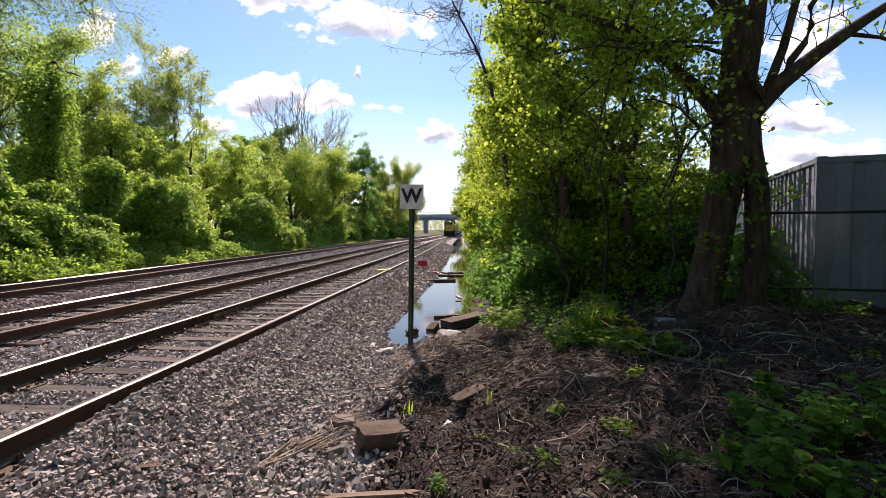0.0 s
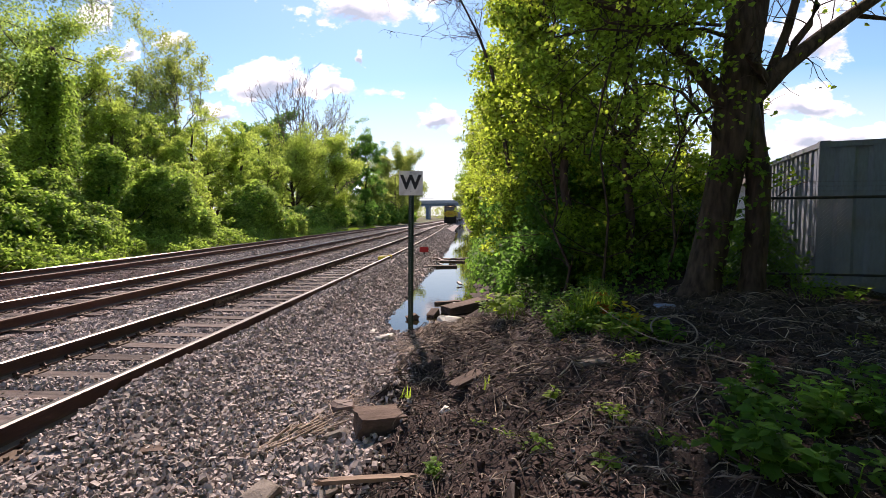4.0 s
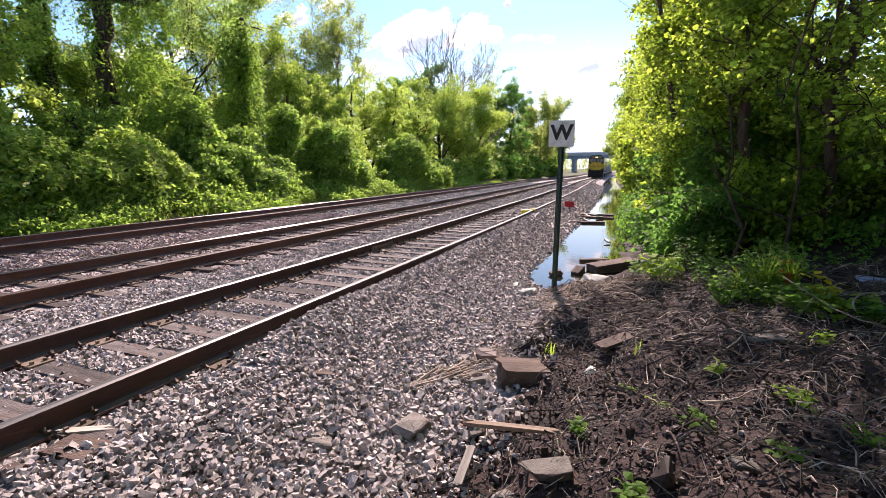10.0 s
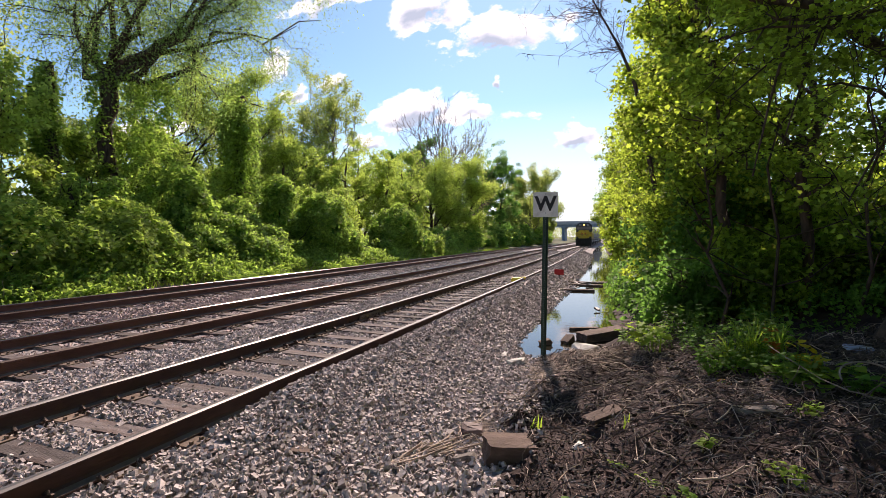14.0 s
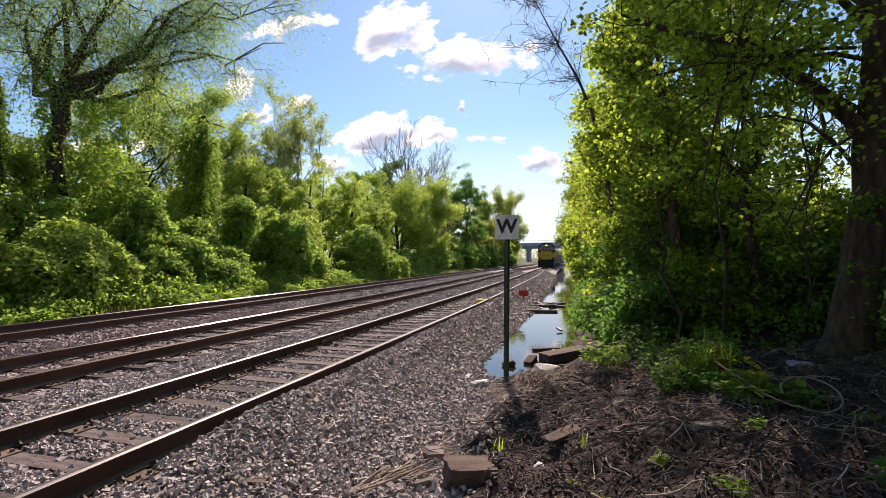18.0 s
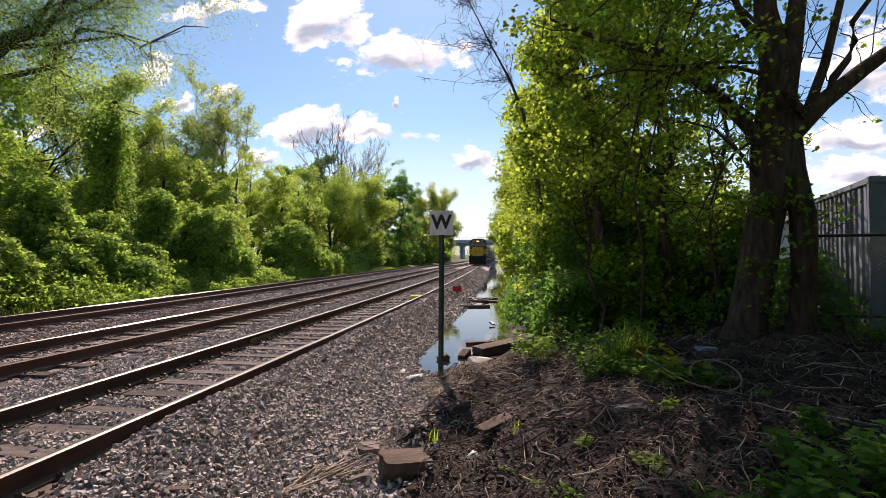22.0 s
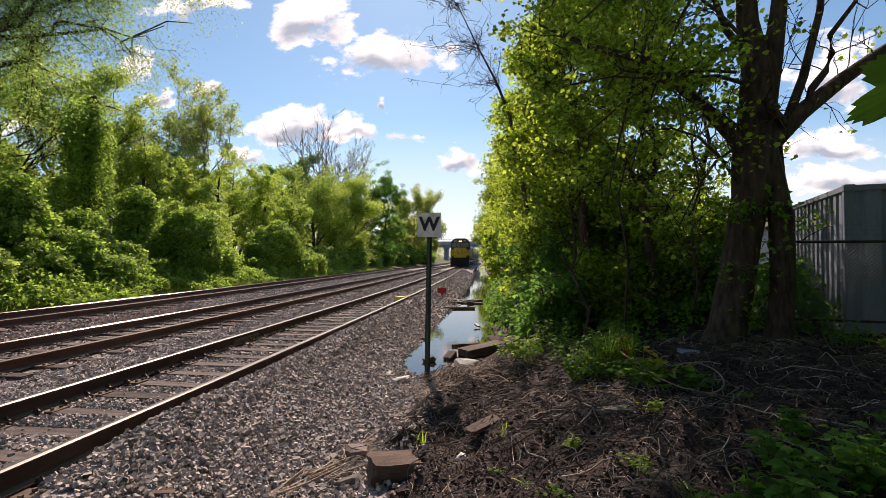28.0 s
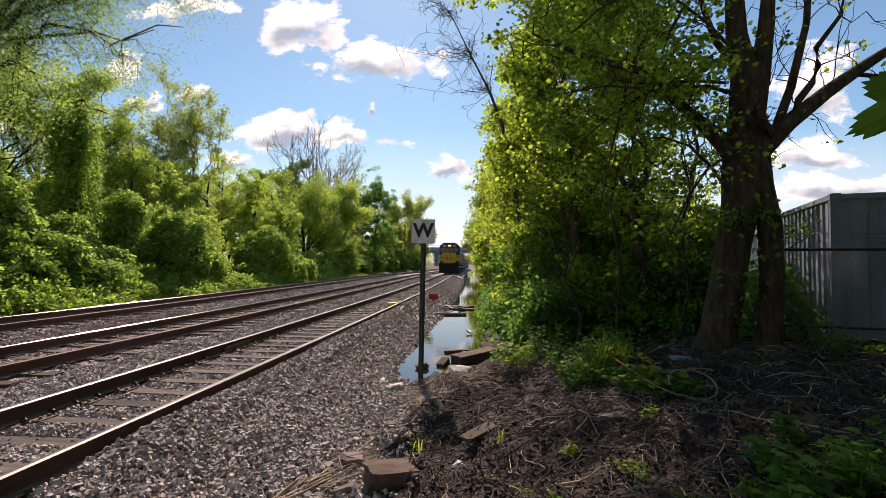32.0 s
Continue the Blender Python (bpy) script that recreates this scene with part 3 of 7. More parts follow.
def clip_mesh():
    t = Tubes()
    # a spring anchor gripping the rail foot, with its upturned horn
    t.add([(.0, 0, -.03), (.07, 0, -.032), (.105, 0, -.01), (.10, 0, .022), (.07, 0, .036), (.04, 0, .026)], [.016, .018, .016], 6)
    t.add([(.07, -.012, .03), (.095, -.02, .045), (.085, -.012, .062)], [.014, .01], 5)
    me = bpy.data.meshes.new("rail_anchor")
    me.from_pydata(np.concatenate(t.v).tolist(), [], np.concatenate(t.f).tolist())
    me.materials.append(CLIP_IRON)
    return me


def plate_mesh():
    bm = bmesh.new()
    add_box(bm, -.19, .19, -.095, .095, -.006, .01)
    for sx in (-.14, .14):
        for sy in (-.05, .05):
            add_box(bm, sx - .012, sx + .012, sy - .012, sy + .012, .01, .035)
    me = bpy.data.meshes.new("tie_plate")
    bm.to_mesh(me)
    bm.free()
    me.materials.append(PLATE_IRON)
    return me


TIES, CLIP, PLATE = tie_meshes(), clip_mesh(), plate_mesh()
for me in TIES:
    me.materials.append(TIE_WOOD)


def track(n, cx, label):
    rng = np.random.default_rng(40 + n)
    top = base("railway_track", 0, 0, 0, label, "railway track", "parallel railway tracks")
    for s in (-.7525, .7525):
        rail(cx + s, top, STEEL if n == 0 else BRIGHT_STEEL if s < 0 else DULL_STEEL, RUST_RED if n else RUST)
    far_v, far_f, at = [], [], 0
    last = 56 if n == 0 else 42
    for k, y in enumerate(np.arange(TIE_FROM[n], 150, TIE_GAP)):
        x, z = cx - float(shift(y)), -.184 + float(grade(y))
        turn = float(shift(y + .5) - shift(y - .5))
        if y < last:
            tie = new("tie", TIES[rng.integers(len(TIES))])
            tie.parent = top
            tie.matrix_basis = pose(x + rng.normal(0, .03), y + rng.normal(0, .015), z - .006 + rng.normal(0, .004), 0, rng.normal(0, .4), math.degrees(turn) + rng.normal(0, .7))
            if y < 22:
                for s in (-.7525, .7525):
                    pl = new("tie_plate", PLATE)
                    pl.parent = tie
                    pl.location = (s, 0, .002)
                    if n == 0 and y < 18:
                        for e in (-1, 1):
                            for f in (-.145, .145):
                                cl = new("rail_anchor", CLIP)
                                cl.parent = tie
                                cl.matrix_basis = pose(s + e * .0, f + rng.normal(0, .008), .012, 0, 0, (0 if e > 0 else 180) + rng.normal(0, 5))
        else:
            V = np.array([(a, b, c) for c in (-.02, 0) for a, b in ((-1.295, -.11), (1.295, -.11), (1.295, .11), (-1.295, .11))]) + (x, y, z)
            far_v.append(V)
            far_f.append(np.array([(4, 5, 6, 7), (0, 1, 5, 4)]) + at)
            at += 8
    tagged(soup("far_ties", np.concatenate(far_v), np.concatenate(far_f), TIE_WOOD, top), kind="stuff")
    return top


near_track = track(0, TRACKS[0], "shiny-topped steel rails clipped to brown weathered ties")
track(1, TRACKS[1], "rusty rails spiked to worn wooden ties")
track(2, TRACKS[2], "rusty far rails on half-buried wooden ties")


def joint_bar(x, y):
    bm = bmesh.new()
    add_box(bm, -.012, .012, -.45, .45, -.06, .03, 0.006)
    for k in range(6):
        add_cyl(bm, (.01, -.36 + k * .144, -.015), (.035, -.36 + k * .144, -.015), .016, n=6)
    ob = part("joint_bar", bm, PLATE_IRON, near_track, "pale joint bar with six bolts")
    ob.matrix_basis = pose(x - float(shift(y)), y, -.09, 0, 0, 1)


for jx, jy in ((TRACKS[0] - .7525 + .03, 8.6), (TRACKS[0] + .7525 + .03, 14.0), (TRACKS[0] - .7525 + .03, 14.8), (TRACKS[0] + .7525 + .03, 18.5)):
    joint_bar(jx, jy)


def ballast():
    """Loose angular stones on the bed, thickest where the path of view is nearest."""
    rng = np.random.default_rng(5)
    # broken blocks near by, wedges further off
    block = np.array([(a, b, c) for c in (-.8, .8) for a, b in ((-1.05, -.9), (1.0, -.9), (1.05, .9), (-1.0, .9))], float)
    block_face = np.array([(4, 5, 6), (4, 6, 7), (0, 1, 5), (0, 5, 4), (1, 2, 6), (1, 6, 5), (2, 3, 7), (2, 7, 6), (3, 0, 4), (3, 4, 7)])
    wedge = np.array([(-1.1, -.9, -.7), (1.1, -.8, -.7), (.1, 1.1, -.7), (-.9, -.7, .7), (.9, -.7, .7), (.1, .9, .7)], float)
    wedge_face = np.array([(3, 4, 5), (0, 1, 4), (0, 4, 3), (1, 2, 5), (1, 5, 4), (2, 0, 3), (2, 3, 5)])

    def patch(name, u0, u1, y0, y1, per, lo, hi, near=False, stone=STONE):
        corner, face = (block, block_face) if near else (wedge, wedge_face)
        m = len(corner)
        n = int((u1 - u0) * (y1 - y0) * per)
        u, y = rng.uniform(u0, u1, n), rng.uniform(y0, y1, n)
        x = u - shift(y)
        z = land(x, y)
        keep = u < -1.0 + .35 * rng.normal(0, 1, n) * .6
        keep &= (z > WATER_Z - .06 + grade(y))
        for k, cx in enumerate(TRACKS):
            d = np.abs(u - cx)
            row = (y - TIE_FROM[k]) / TIE_GAP
            bare = np.abs(np.sin(np.round(row) * 12.9898 + k) * 43.7) % 1.0
            reach = np.where(((u > cx) & (y < 3.2)) | (k > 0), .86 + .44 * (bare > .45) * bare, .86)
            on_tie = (np.abs(row - np.round(row)) * TIE_GAP < .12) & (d < reach) & (y < 56)
            keep &= ~(on_tie & (rng.uniform(0, 1, n) > (.05 if k == 0 else .3)))
            keep &= ~(np.abs(d - .7525) < np.where((k == 0) & (u > cx + .75) & (y > 3.2), .05, .085))
            z = np.where(d < (.84 if k == 0 else 1.32), -.203 - (.016 if k == 0 else .03) + grade(y), z)
        x, y, z = x[keep], y[keep], z[keep]
        n = len(x)
        size = rng.uniform(lo, hi, (n, 1, 1)) * .5
        size *= np.where(rng.uniform(0, 1, (n, 1, 1)) < .06, 1.5, 1)
        V = (corner[None] + rng.uniform(-.34, .34, (n, m, 3))) * size * rng.uniform(.72, 1.2, (n, 1, 3)) * (1, .9, .8)
        q = rng.normal(0, 1, (n, 4)) * (1, .55, .55, 1)
        q /= np.linalg.norm(q, axis=1)[:, None]
        a, b, c, d = q.T
        R = np.stack([1 - 2 * (c * c + d * d), 2 * (b * c - a * d), 2 * (b * d + a * c), 2 * (b * c + a * d), 1 - 2 * (b * b + d * d), 2 * (c * d - a * b),
                      2 * (b * d - a * c), 2 * (c * d + a * b), 1 - 2 * (b * b + c * c)], -1).reshape(n, 3, 3)
        V = np.einsum("nij,nkj->nki", R, V)
        V += np.stack([x, y, z + size[:, 0, 0] * .35 + (rng.uniform(0, 1, n) ** 2 * .028 if near else 0)], -1)[:, None]
        F = face[None] + m * np.arange(n)[:, None, None]
        tagged(soup(name, V.reshape(-1, 3), F.reshape(-1, 3), stone), "loose grey and brown crushed ballast stones", "ballast", kind="stuff")

    patch("ballast_stones", -6.5, -.6, 1.0, 5.2, 1950, .017, .042, True)
    patch("ballast_stones", -6.5, -.8, 5.2, 7.5, 1150, .024, .052)
    patch("ballast_stones", -16, -6.5, 2.5, 12, 260, .036, .068, False, STONE_RUST)
    patch("ballast_stones", -6.5, -1.2, 7.5, 15, 480, .034, .06)
    patch("ballast_stones", -9, -.9, -4, 1.0, 110, .04, .08)
    patch("ballast_stones", -16, -1.4, 15, 32, 95, .055, .09)
    patch("ballast_stones", -15.5, -6.5, 12, 15, 150, .05, .08, False, STONE_RUST)
    patch("ballast_stones", -15, -1.6, 32, 60, 34, .07, .11)


ballast()


# ---- whistle post ----
def whistle_post():
    top = base("whistle_post", -1.16, 7.49, -.55, "green perforated steel post with square white sign", "railway sign")
    bm = bmesh.new()
    # U-channel with flanges
    prof = ((-.042, .0), (-.026, .0), (-.018, -.028), (.018, -.028), (.026, .0), (.042, .0), (.042, .006), (.03, .006), (.021, -.021), (-.021, -.021), (-.03, .006), (-.042, .006))
    lo = [bm.verts.new((a, b, 0)) for a, b in prof]
    hi = [bm.verts.new((a, b, 2.66)) for a, b in prof]
    k = len(prof)
    for i in range(k):
        bm.faces.new((lo[i], lo[(i + 1) % k], hi[(i + 1) % k], hi[i]))
    bm.faces.new(hi)
    channel = part("channel_post", bm, POST_GREEN, top)
    bm = bmesh.new()
    for i in range(72):
        add_cyl(bm, (0, -.0275, .06 + i * .0355), (0, -.030, .06 + i * .0355), .0055, n=6)
    part("punched_hole", bm, GALV, channel, "row of pale punched holes")
    bm = bmesh.new()
    add_box(bm, -.187, .187, -.036, -.030, 2.31, 2.69)
    plate = part("sign_plate", bm, SIGN_WHITE, top, "white square plate with black letter W")
    for bz in (2.37, 2.66):
        bm = bmesh.new()
        add_cyl(bm, (0, -.036, bz), (0, -.042, bz), .009, n=8)
        part("bolt", bm, GALV, plate)
    cu = bpy.data.curves.new("letter", "FONT")
    cu.body, cu.size, cu.align_x, cu.align_y, cu.extrude, cu.offset = "W", .30, "CENTER", "CENTER", .0015, .011
    tmp = new("letter", cu)
    me = bpy.data.meshes.new_from_object(tmp.evaluated_get(bpy.context.evaluated_depsgraph_get()))
    bpy.data.objects.remove(tmp)
    me.materials.clear()
    letter = link_mesh("letter", me, BLACK, plate, "black letter W")
    letter.matrix_basis = pose(0, -.0385, 2.505, 90, 0, 0)
    top.matrix_basis = pose(-1.16, 7.49, -.55, 0, 1.0, -1)


whistle_post()


# ---- trees and shrubs ----
def tree(name, x, y, h, r, low, leafmat, leaf, clumps, each, label, seed, category="tree", lobes=12, lobe=.42, trunk=.16, limbs=9, group="", bark=None,
         lean=(0, 0), clump=.5, twigs=3, stems=1, width=.55, fill=1.0, shell=.35, skirt=0, twig_r=.006, flat=.8, small=False, surface=False, facing=False, lobed=False, up=.5):
    """A tapered trunk with limbs and a lobed, uneven crown from the height low * h up."""
    rng = np.random.default_rng(seed)
    z = float(land(x, y)) - .06
    top = base(name, x, y, z, label, category, group)
    wood = Tubes()
    mid = np.array([lean[0] * .6, lean[1] * .6, h * (1 + low) / 2])
    size = np.array([r, r, h * (1 - low) / 2])
    ends = []
    for s in range(stems):
        foot = np.array([rng.normal(0, .12) * (stems > 1), rng.normal(0, .12) * (stems > 1), -.05])
        tip = np.array([lean[0] + rng.normal(0, .12 * r), lean[1] + rng.normal(0, .12 * r), h * .93])
        if stems > 1:
            tip[:2] += rng.normal(0, .45 * r, 2)
        line = bend(foot, tip, rng, .018, 8)
        wood.add(line, [trunk * 1.25, trunk, trunk * .8, trunk * .55, trunk * .15], 8)
        for k in range(limbs):
            f = rng.uniform(max(.12, low * .8), .9)
            st = np.array([np.interp(f, np.linspace(0, 1, 8), line[:, c]) for c in range(3)])
            az = rng.uniform(0, 2 * np.pi)
            reach = r * rng.uniform(.6, 1.0) * math.sin(math.pi * min(.95, max(.18, (f - low * .5))))
            end = st + np.array([math.cos(az) * reach, math.sin(az) * reach, reach * rng.uniform(.25, .9)])
            limb = bend(st, end, rng, .05, 5)
            tr = trunk * (1 - f) * .55 + .012
            wood.add(limb, [tr, tr * .6, tr * .2], 5)
            for w in range(twigs):
                g = rng.integers(1, 5)
                e2 = limb[g] + rng.normal(0, .28, 3) * reach + (0, 0, .12 * reach)
                wood.add(bend(limb[g], e2, rng, .08, 4), [max(tr * .4, twig_r), twig_r], 4)
                ends.append(e2)
            ends.append(end)
    wood.make("trunk", bark or BARK, top)
    if clumps:
        d = rng.normal(0, 1, (lobes, 3))
        d /= np.linalg.norm(d, axis=1)[:, None]
        d *= rng.uniform(shell, .92, (lobes, 1))
        heart = mid + d * size
        heart[:, 2] = np.maximum(heart[:, 2], .25)
        pick = rng.integers(0, lobes, clumps)
        c = heart[pick] + ball(clumps, rng) * lobe * np.array([r, r, min(r * 1.2, size[2])])
        if surface:
            out = rng.normal(0, 1, (clumps, 3))
            out /= np.linalg.norm(out, axis=1)[:, None]
            out[:, 2] = np.where(rng.uniform(0, 1, clumps) < .75, np.abs(out[:, 2]), out[:, 2])
            c = heart[pick] + out * rng.uniform(.75, 1.05, (clumps, 1)) * lobe * np.array([r, r, min(r * 1.1, size[2])])
        some = rng.uniform(0, 1, clumps) < .25 * fill
        c[some] = mid + ball(some.sum(), rng) * size
        if ends:
            far = rng.uniform(0, 1, clumps) < .22
            c[far] = np.array(ends)[rng.integers(0, len(ends), far.sum())] + rng.normal(0, .1, (far.sum(), 3))
        if skirt:
            low_c = ball(skirt, rng) * (r * .95, r * .95, 0) + np.c_[np.zeros((skirt, 2)), rng.uniform(.2, 3.4, skirt)]
            c = np.concatenate([c, low_c])
        c[:, 2] = np.maximum(c[:, 2], .12)
        out = None
        if facing:
            near_heart = heart[((c[:, None] - heart[None]) ** 2).sum(-1).argmin(1)]
            out = (c - near_heart) / (np.linalg.norm(c - near_heart, axis=1)[:, None] + .05) + (0, 0, .5)
        crown("crown", c, clump, each, leaf, leafmat, top, rng, up, width, flat, small=small, out=out, lobed=lobed)
    return top


# -- wood beyond the far track: vine-draped mounds in front, trees behind --
def draped(name, x, y, lobes, label, seed, leafmat=None, leaf=.14, per=7.5, each=46, category="shrub", group="shrubs along the wood", hang=.5):
    """A heap of brush hidden under a quilt of vine leaves: sprays lie on the skin of the lobes and droop from it."""
    rng = np.random.default_rng(seed)
    top = base(name, x, y, float(land(x, y)) - .05, label, category, group)
    stem = Tubes()
    for k in range(6):
        cx, cy, cz, rx, ry, rz = lobes[k % len(lobes)]
        stem.add(bend((rng.normal(0, .3), rng.normal(0, .3), -.05), (cx + rng.normal(0, .3) * rx, cy + rng.normal(0, .3) * ry, cz + .5 * rz), rng, .06, 6), [.05, .03, .012], 5)
    stem.make("stem", BARK, top)
    L = np.array(lobes, float)
    spots, outs = [], []
    for i, (cx, cy, cz, rx, ry, rz) in enumerate(L):
        n = int(per * 2.2 * math.pi * (rx * ry + rx * rz + ry * rz) / 1.5)
        d = rng.normal(0, 1, (n, 3))
        d /= np.linalg.norm(d, axis=1)[:, None]
        bulge = 1 + .13 * np.sin(4.1 * d[:, :1] * rx + i) * np.sin(3.7 * d[:, 1:2] * ry + 2 * i) + .09 * np.sin(7.3 * d[:, 2:] * rz + 5 * d[:, :1] * rx)
        p = (cx, cy, cz) + d * (rx, ry, rz) * bulge * rng.uniform(.9, 1.05, (n, 1))
        o = d / (rx, ry, rz)
        o /= np.linalg.norm(o, axis=1)[:, None]
        keep = p[:, 2] > .03
        for j in range(len(L)):
            if j != i:
                keep &= (((p - L[j, :3]) / L[j, 3:]) ** 2).sum(1) > .72
        spots.append(p[keep])
        outs.append(o[keep])
    P, O = np.concatenate(spots), np.concatenate(outs)
    n = len(P)
    sway = rng.normal(0, .2, (n, each, 3)) * (1, 1, .6)
    sway -= (sway * O[:, None]).sum(-1, keepdims=True) * O[:, None] * .75
    drop = np.abs(rng.normal(0, hang * .3, (n, each, 1))) * (1 - .6 * np.abs(O[:, None, 2:]))
    C = P[:, None] + sway - drop * (0, 0, 1) + O[:, None] * rng.uniform(-.06, .1, (n, each, 1))
    nor = np.repeat(O, each, 0) * .9 + (0, 0, .75) + rng.normal(0, .7, (n * each, 3))
    V, F = leaves(C.reshape(-1, 3), leaf, rng, width=.85, small=True, face=nor)
    soup("vine_leaves", V, F, leafmat or LEAF_VINE, top)
    # the close inner growth behind the skin, in darker leaves that paint shade into the hollows
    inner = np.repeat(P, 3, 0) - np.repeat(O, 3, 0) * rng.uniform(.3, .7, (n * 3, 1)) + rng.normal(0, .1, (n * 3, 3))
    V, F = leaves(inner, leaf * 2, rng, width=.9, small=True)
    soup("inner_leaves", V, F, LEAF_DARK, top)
    return top


VINED = "dense green vine-draped shrub beside the tracks"
draped("shrub", -16.6, 8.3, [(0, 0, 1.2, 1.5, 1.7, 1.45), (.5, 1.4, .8, 1.0, 1.1, 1.0), (-1.2, -.9, 1.5, 1.5, 1.3, 1.3), (.7, -1.2, .5, .9, 1.0, .8)], VINED, 101, LEAF_MID)
draped("shrub", -16.4, 4.4, [(0, 0, 1.2, 1.5, 1.7, 1.3), (-.8, 1.6, 1.1, 1.3, 1.3, 1.2), (.4, -1.5, .7, 1.0, 1.1, .9)], VINED, 102, LEAF_MID)
draped("shrub", -17.0, 12.0, [(0, 0, 1.3, 1.4, 1.5, 1.4), (.9, -.8, .8, 1.0, 1.1, 1.0), (.8, .9, .75, .9, 1.0, .95), (-1.2, .8, 1.5, 1.3, 1.2, 1.2)], VINED, 103, LEAF_MID)
draped("shrub", -17.9, 15.4, [(0, 0, 3.1, .75, .8, 1.2), (.1, .2, 1.9, 1.15, 1.2, 1.7), (.9, 1.4, 1.2, 1.1, 1.2, 1.2), (1.4, -.3, .8, .9, 1.0, .95), (1.8, 2.4, .6, .9, 1.4, .75)], "tall vine-draped heap of brush with a bright crest", 104)
draped("shrub", -18.4, 18.7, [(0, 0, 2.2, .8, .9, 1.0), (.2, .1, 1.5, 1.2, 1.2, 1.4), (1.3, .7, .9, .9, 1.2, .95)], VINED, 105)
draped("shrub", -18.3, 21.9, [(0, 0, 3.6, .65, .8, 1.1), (.2, .3, 2.3, 1.1, 1.2, 1.7), (1.5, 2.1, 2.0, 1.45, 1.5, 1.75), (.5, 3.2, 1.4, 1.3, 1.3, 1.5), (2.0, 3.9, .8, .8, .9, 1.0)], "rounded vine-draped mound with dark hollows", 106, LEAF_VINE, hang=.7)
draped("shrub", -17.0, 34.0, [(0, 0, 2.0, 1.7, 1.9, 1.85), (.9, 2.2, 1.1, 1.1, 1.3, 1.2), (-.3, -1.4, 1.3, 1.3, 1.3, 1.4)], "rounded dark vine-draped mound", 107, LEAF_VINE, .15, 5)
draped("shrub", -16.1, 38.8, [(0, 0, .9, 1.1, 1.3, 1.0), (-.6, -1.2, .7, .9, 1.0, .8)], VINED, 108, LEAF_MID, .15, 5)
draped("shrub", -17.9, 28.2, [(0, 0, 1.0, 1.0, 1.4, 1.1), (.7, -1.3, .6, .8, .9, .7), (-.9, .8, 1.5, 1.1, 1.2, 1.4)], VINED, 109, LEAF_MID, .15, 5)
for i, (sx, sy, sh, sr) in enumerate(((-17.8, 44.5, 2.4, 1.5), (-18.4, 51, 2.2, 1.6), (-19.0, 58, 3.0, 1.9), (-19.8, 67, 2.6, 2.0), (-20.6, 78, 3.4, 2.4), (-21.8, 92, 4.0, 2.8), (-22.6, 108, 4.5, 3.2), (-23.6, 130, 5, 4.0), (-27.5, 158, 6, 4.0))):
    draped("shrub", sx, sy, [(0, 0, sh * .5, sr, sr * 1.2, sh * .5), (sr * .6, -sr, sh * .3, sr * .7, sr * .8, sh * .35), (-.5 * sr, sr, sh * .6, sr * .8, sr * .9, sh * .45)],
           "low green shrub at the foot of the wood", 120 + i, LEAF_MID if i % 2 else LEAF_VINE, .2 if sy < 70 else .34, 3 if sy < 70 else 1.2, 26)


def branching(name, x, y, h, spread, label, seed, leafmat=None, leaf=.12, per_tip=10, ball_r=.3, bark=None, trunk=.16, low=.3, limbs=9, forks=(5, 4), rise=.9, group="trees of the wood", category="tree", twig_r=.012, lean=(0, 0)):
    """A tree drawn branch by branch: limbs, forks and twigs with loose sprays of leaves at their tips."""
    rng = np.random.default_rng(seed)
    top = base(name, x, y, float(land(x, y)) - .05, label, category, group)
    wood, tips = Tubes(), []
    line = bend((0, 0, -.05), (lean[0], lean[1], h * .7), rng, .014, 9)
    wood.add(line, [trunk * 1.3, trunk, trunk * .75, trunk * .3], 8)

    def limb(st, az, length, r, tilt, level):
        end = st + length * np.array((math.cos(az) * math.cos(tilt), math.sin(az) * math.cos(tilt), math.sin(tilt)))
        p = bend(st, end, rng, .045, 5)
        p[2:4, 2] -= .04 * length
        wood.add(p, [r, r * .7, max(r * .35, twig_r * .6)], 5 if level < 2 else 3)
        if level >= len(forks):
            tips.extend((end, p[3]))
            return
        for k in range(forks[level]):
            f = rng.uniform(.3, 1)
            s = np.array([np.interp(f, np.linspace(0, 1, 5), p[:, c]) for c in range(3)])
            limb(s, az + rng.normal(0, .75), length * rng.uniform(.35, .62), max(r * .5, twig_r), tilt + rng.normal(.05, .35), level + 1)

    for k in range(limbs):
        f = low + (1 - low) * (k + rng.uniform(0, .9)) / limbs
        st = np.array([np.interp(f, np.linspace(0, 1, 9), line[:, c]) for c in range(3)])
        room = spread * (.55 + .6 * math.sin(math.pi * min(1, max(.1, (f - low) / (1.08 - low) * .85 + .12))))
        tilt = rise * rng.uniform(.7, 1.2)
        limb(st, k * 2.4 + rng.normal(0, .4), min(room / max(.3, math.cos(tilt)), h * (1.02 - .68 * f) / max(.4, math.sin(tilt)), h * .4), trunk * .5 * (1.15 - f) + .02, tilt, 0)
    wood.make("trunk", bark or BARK, top)
    if leafmat:
        T = np.array(tips)
        per_tip = int(per_tip * 1.9)
        leaf *= 1.15
        c = np.repeat(T, per_tip, 0) + ball(len(T) * per_tip, rng) * ball_r * (1.15, 1.15, .9)
        V, F = leaves(c, leaf, rng, up=.7, width=.8, small=True)
        soup("crown", V, F, leafmat, top)
    return top


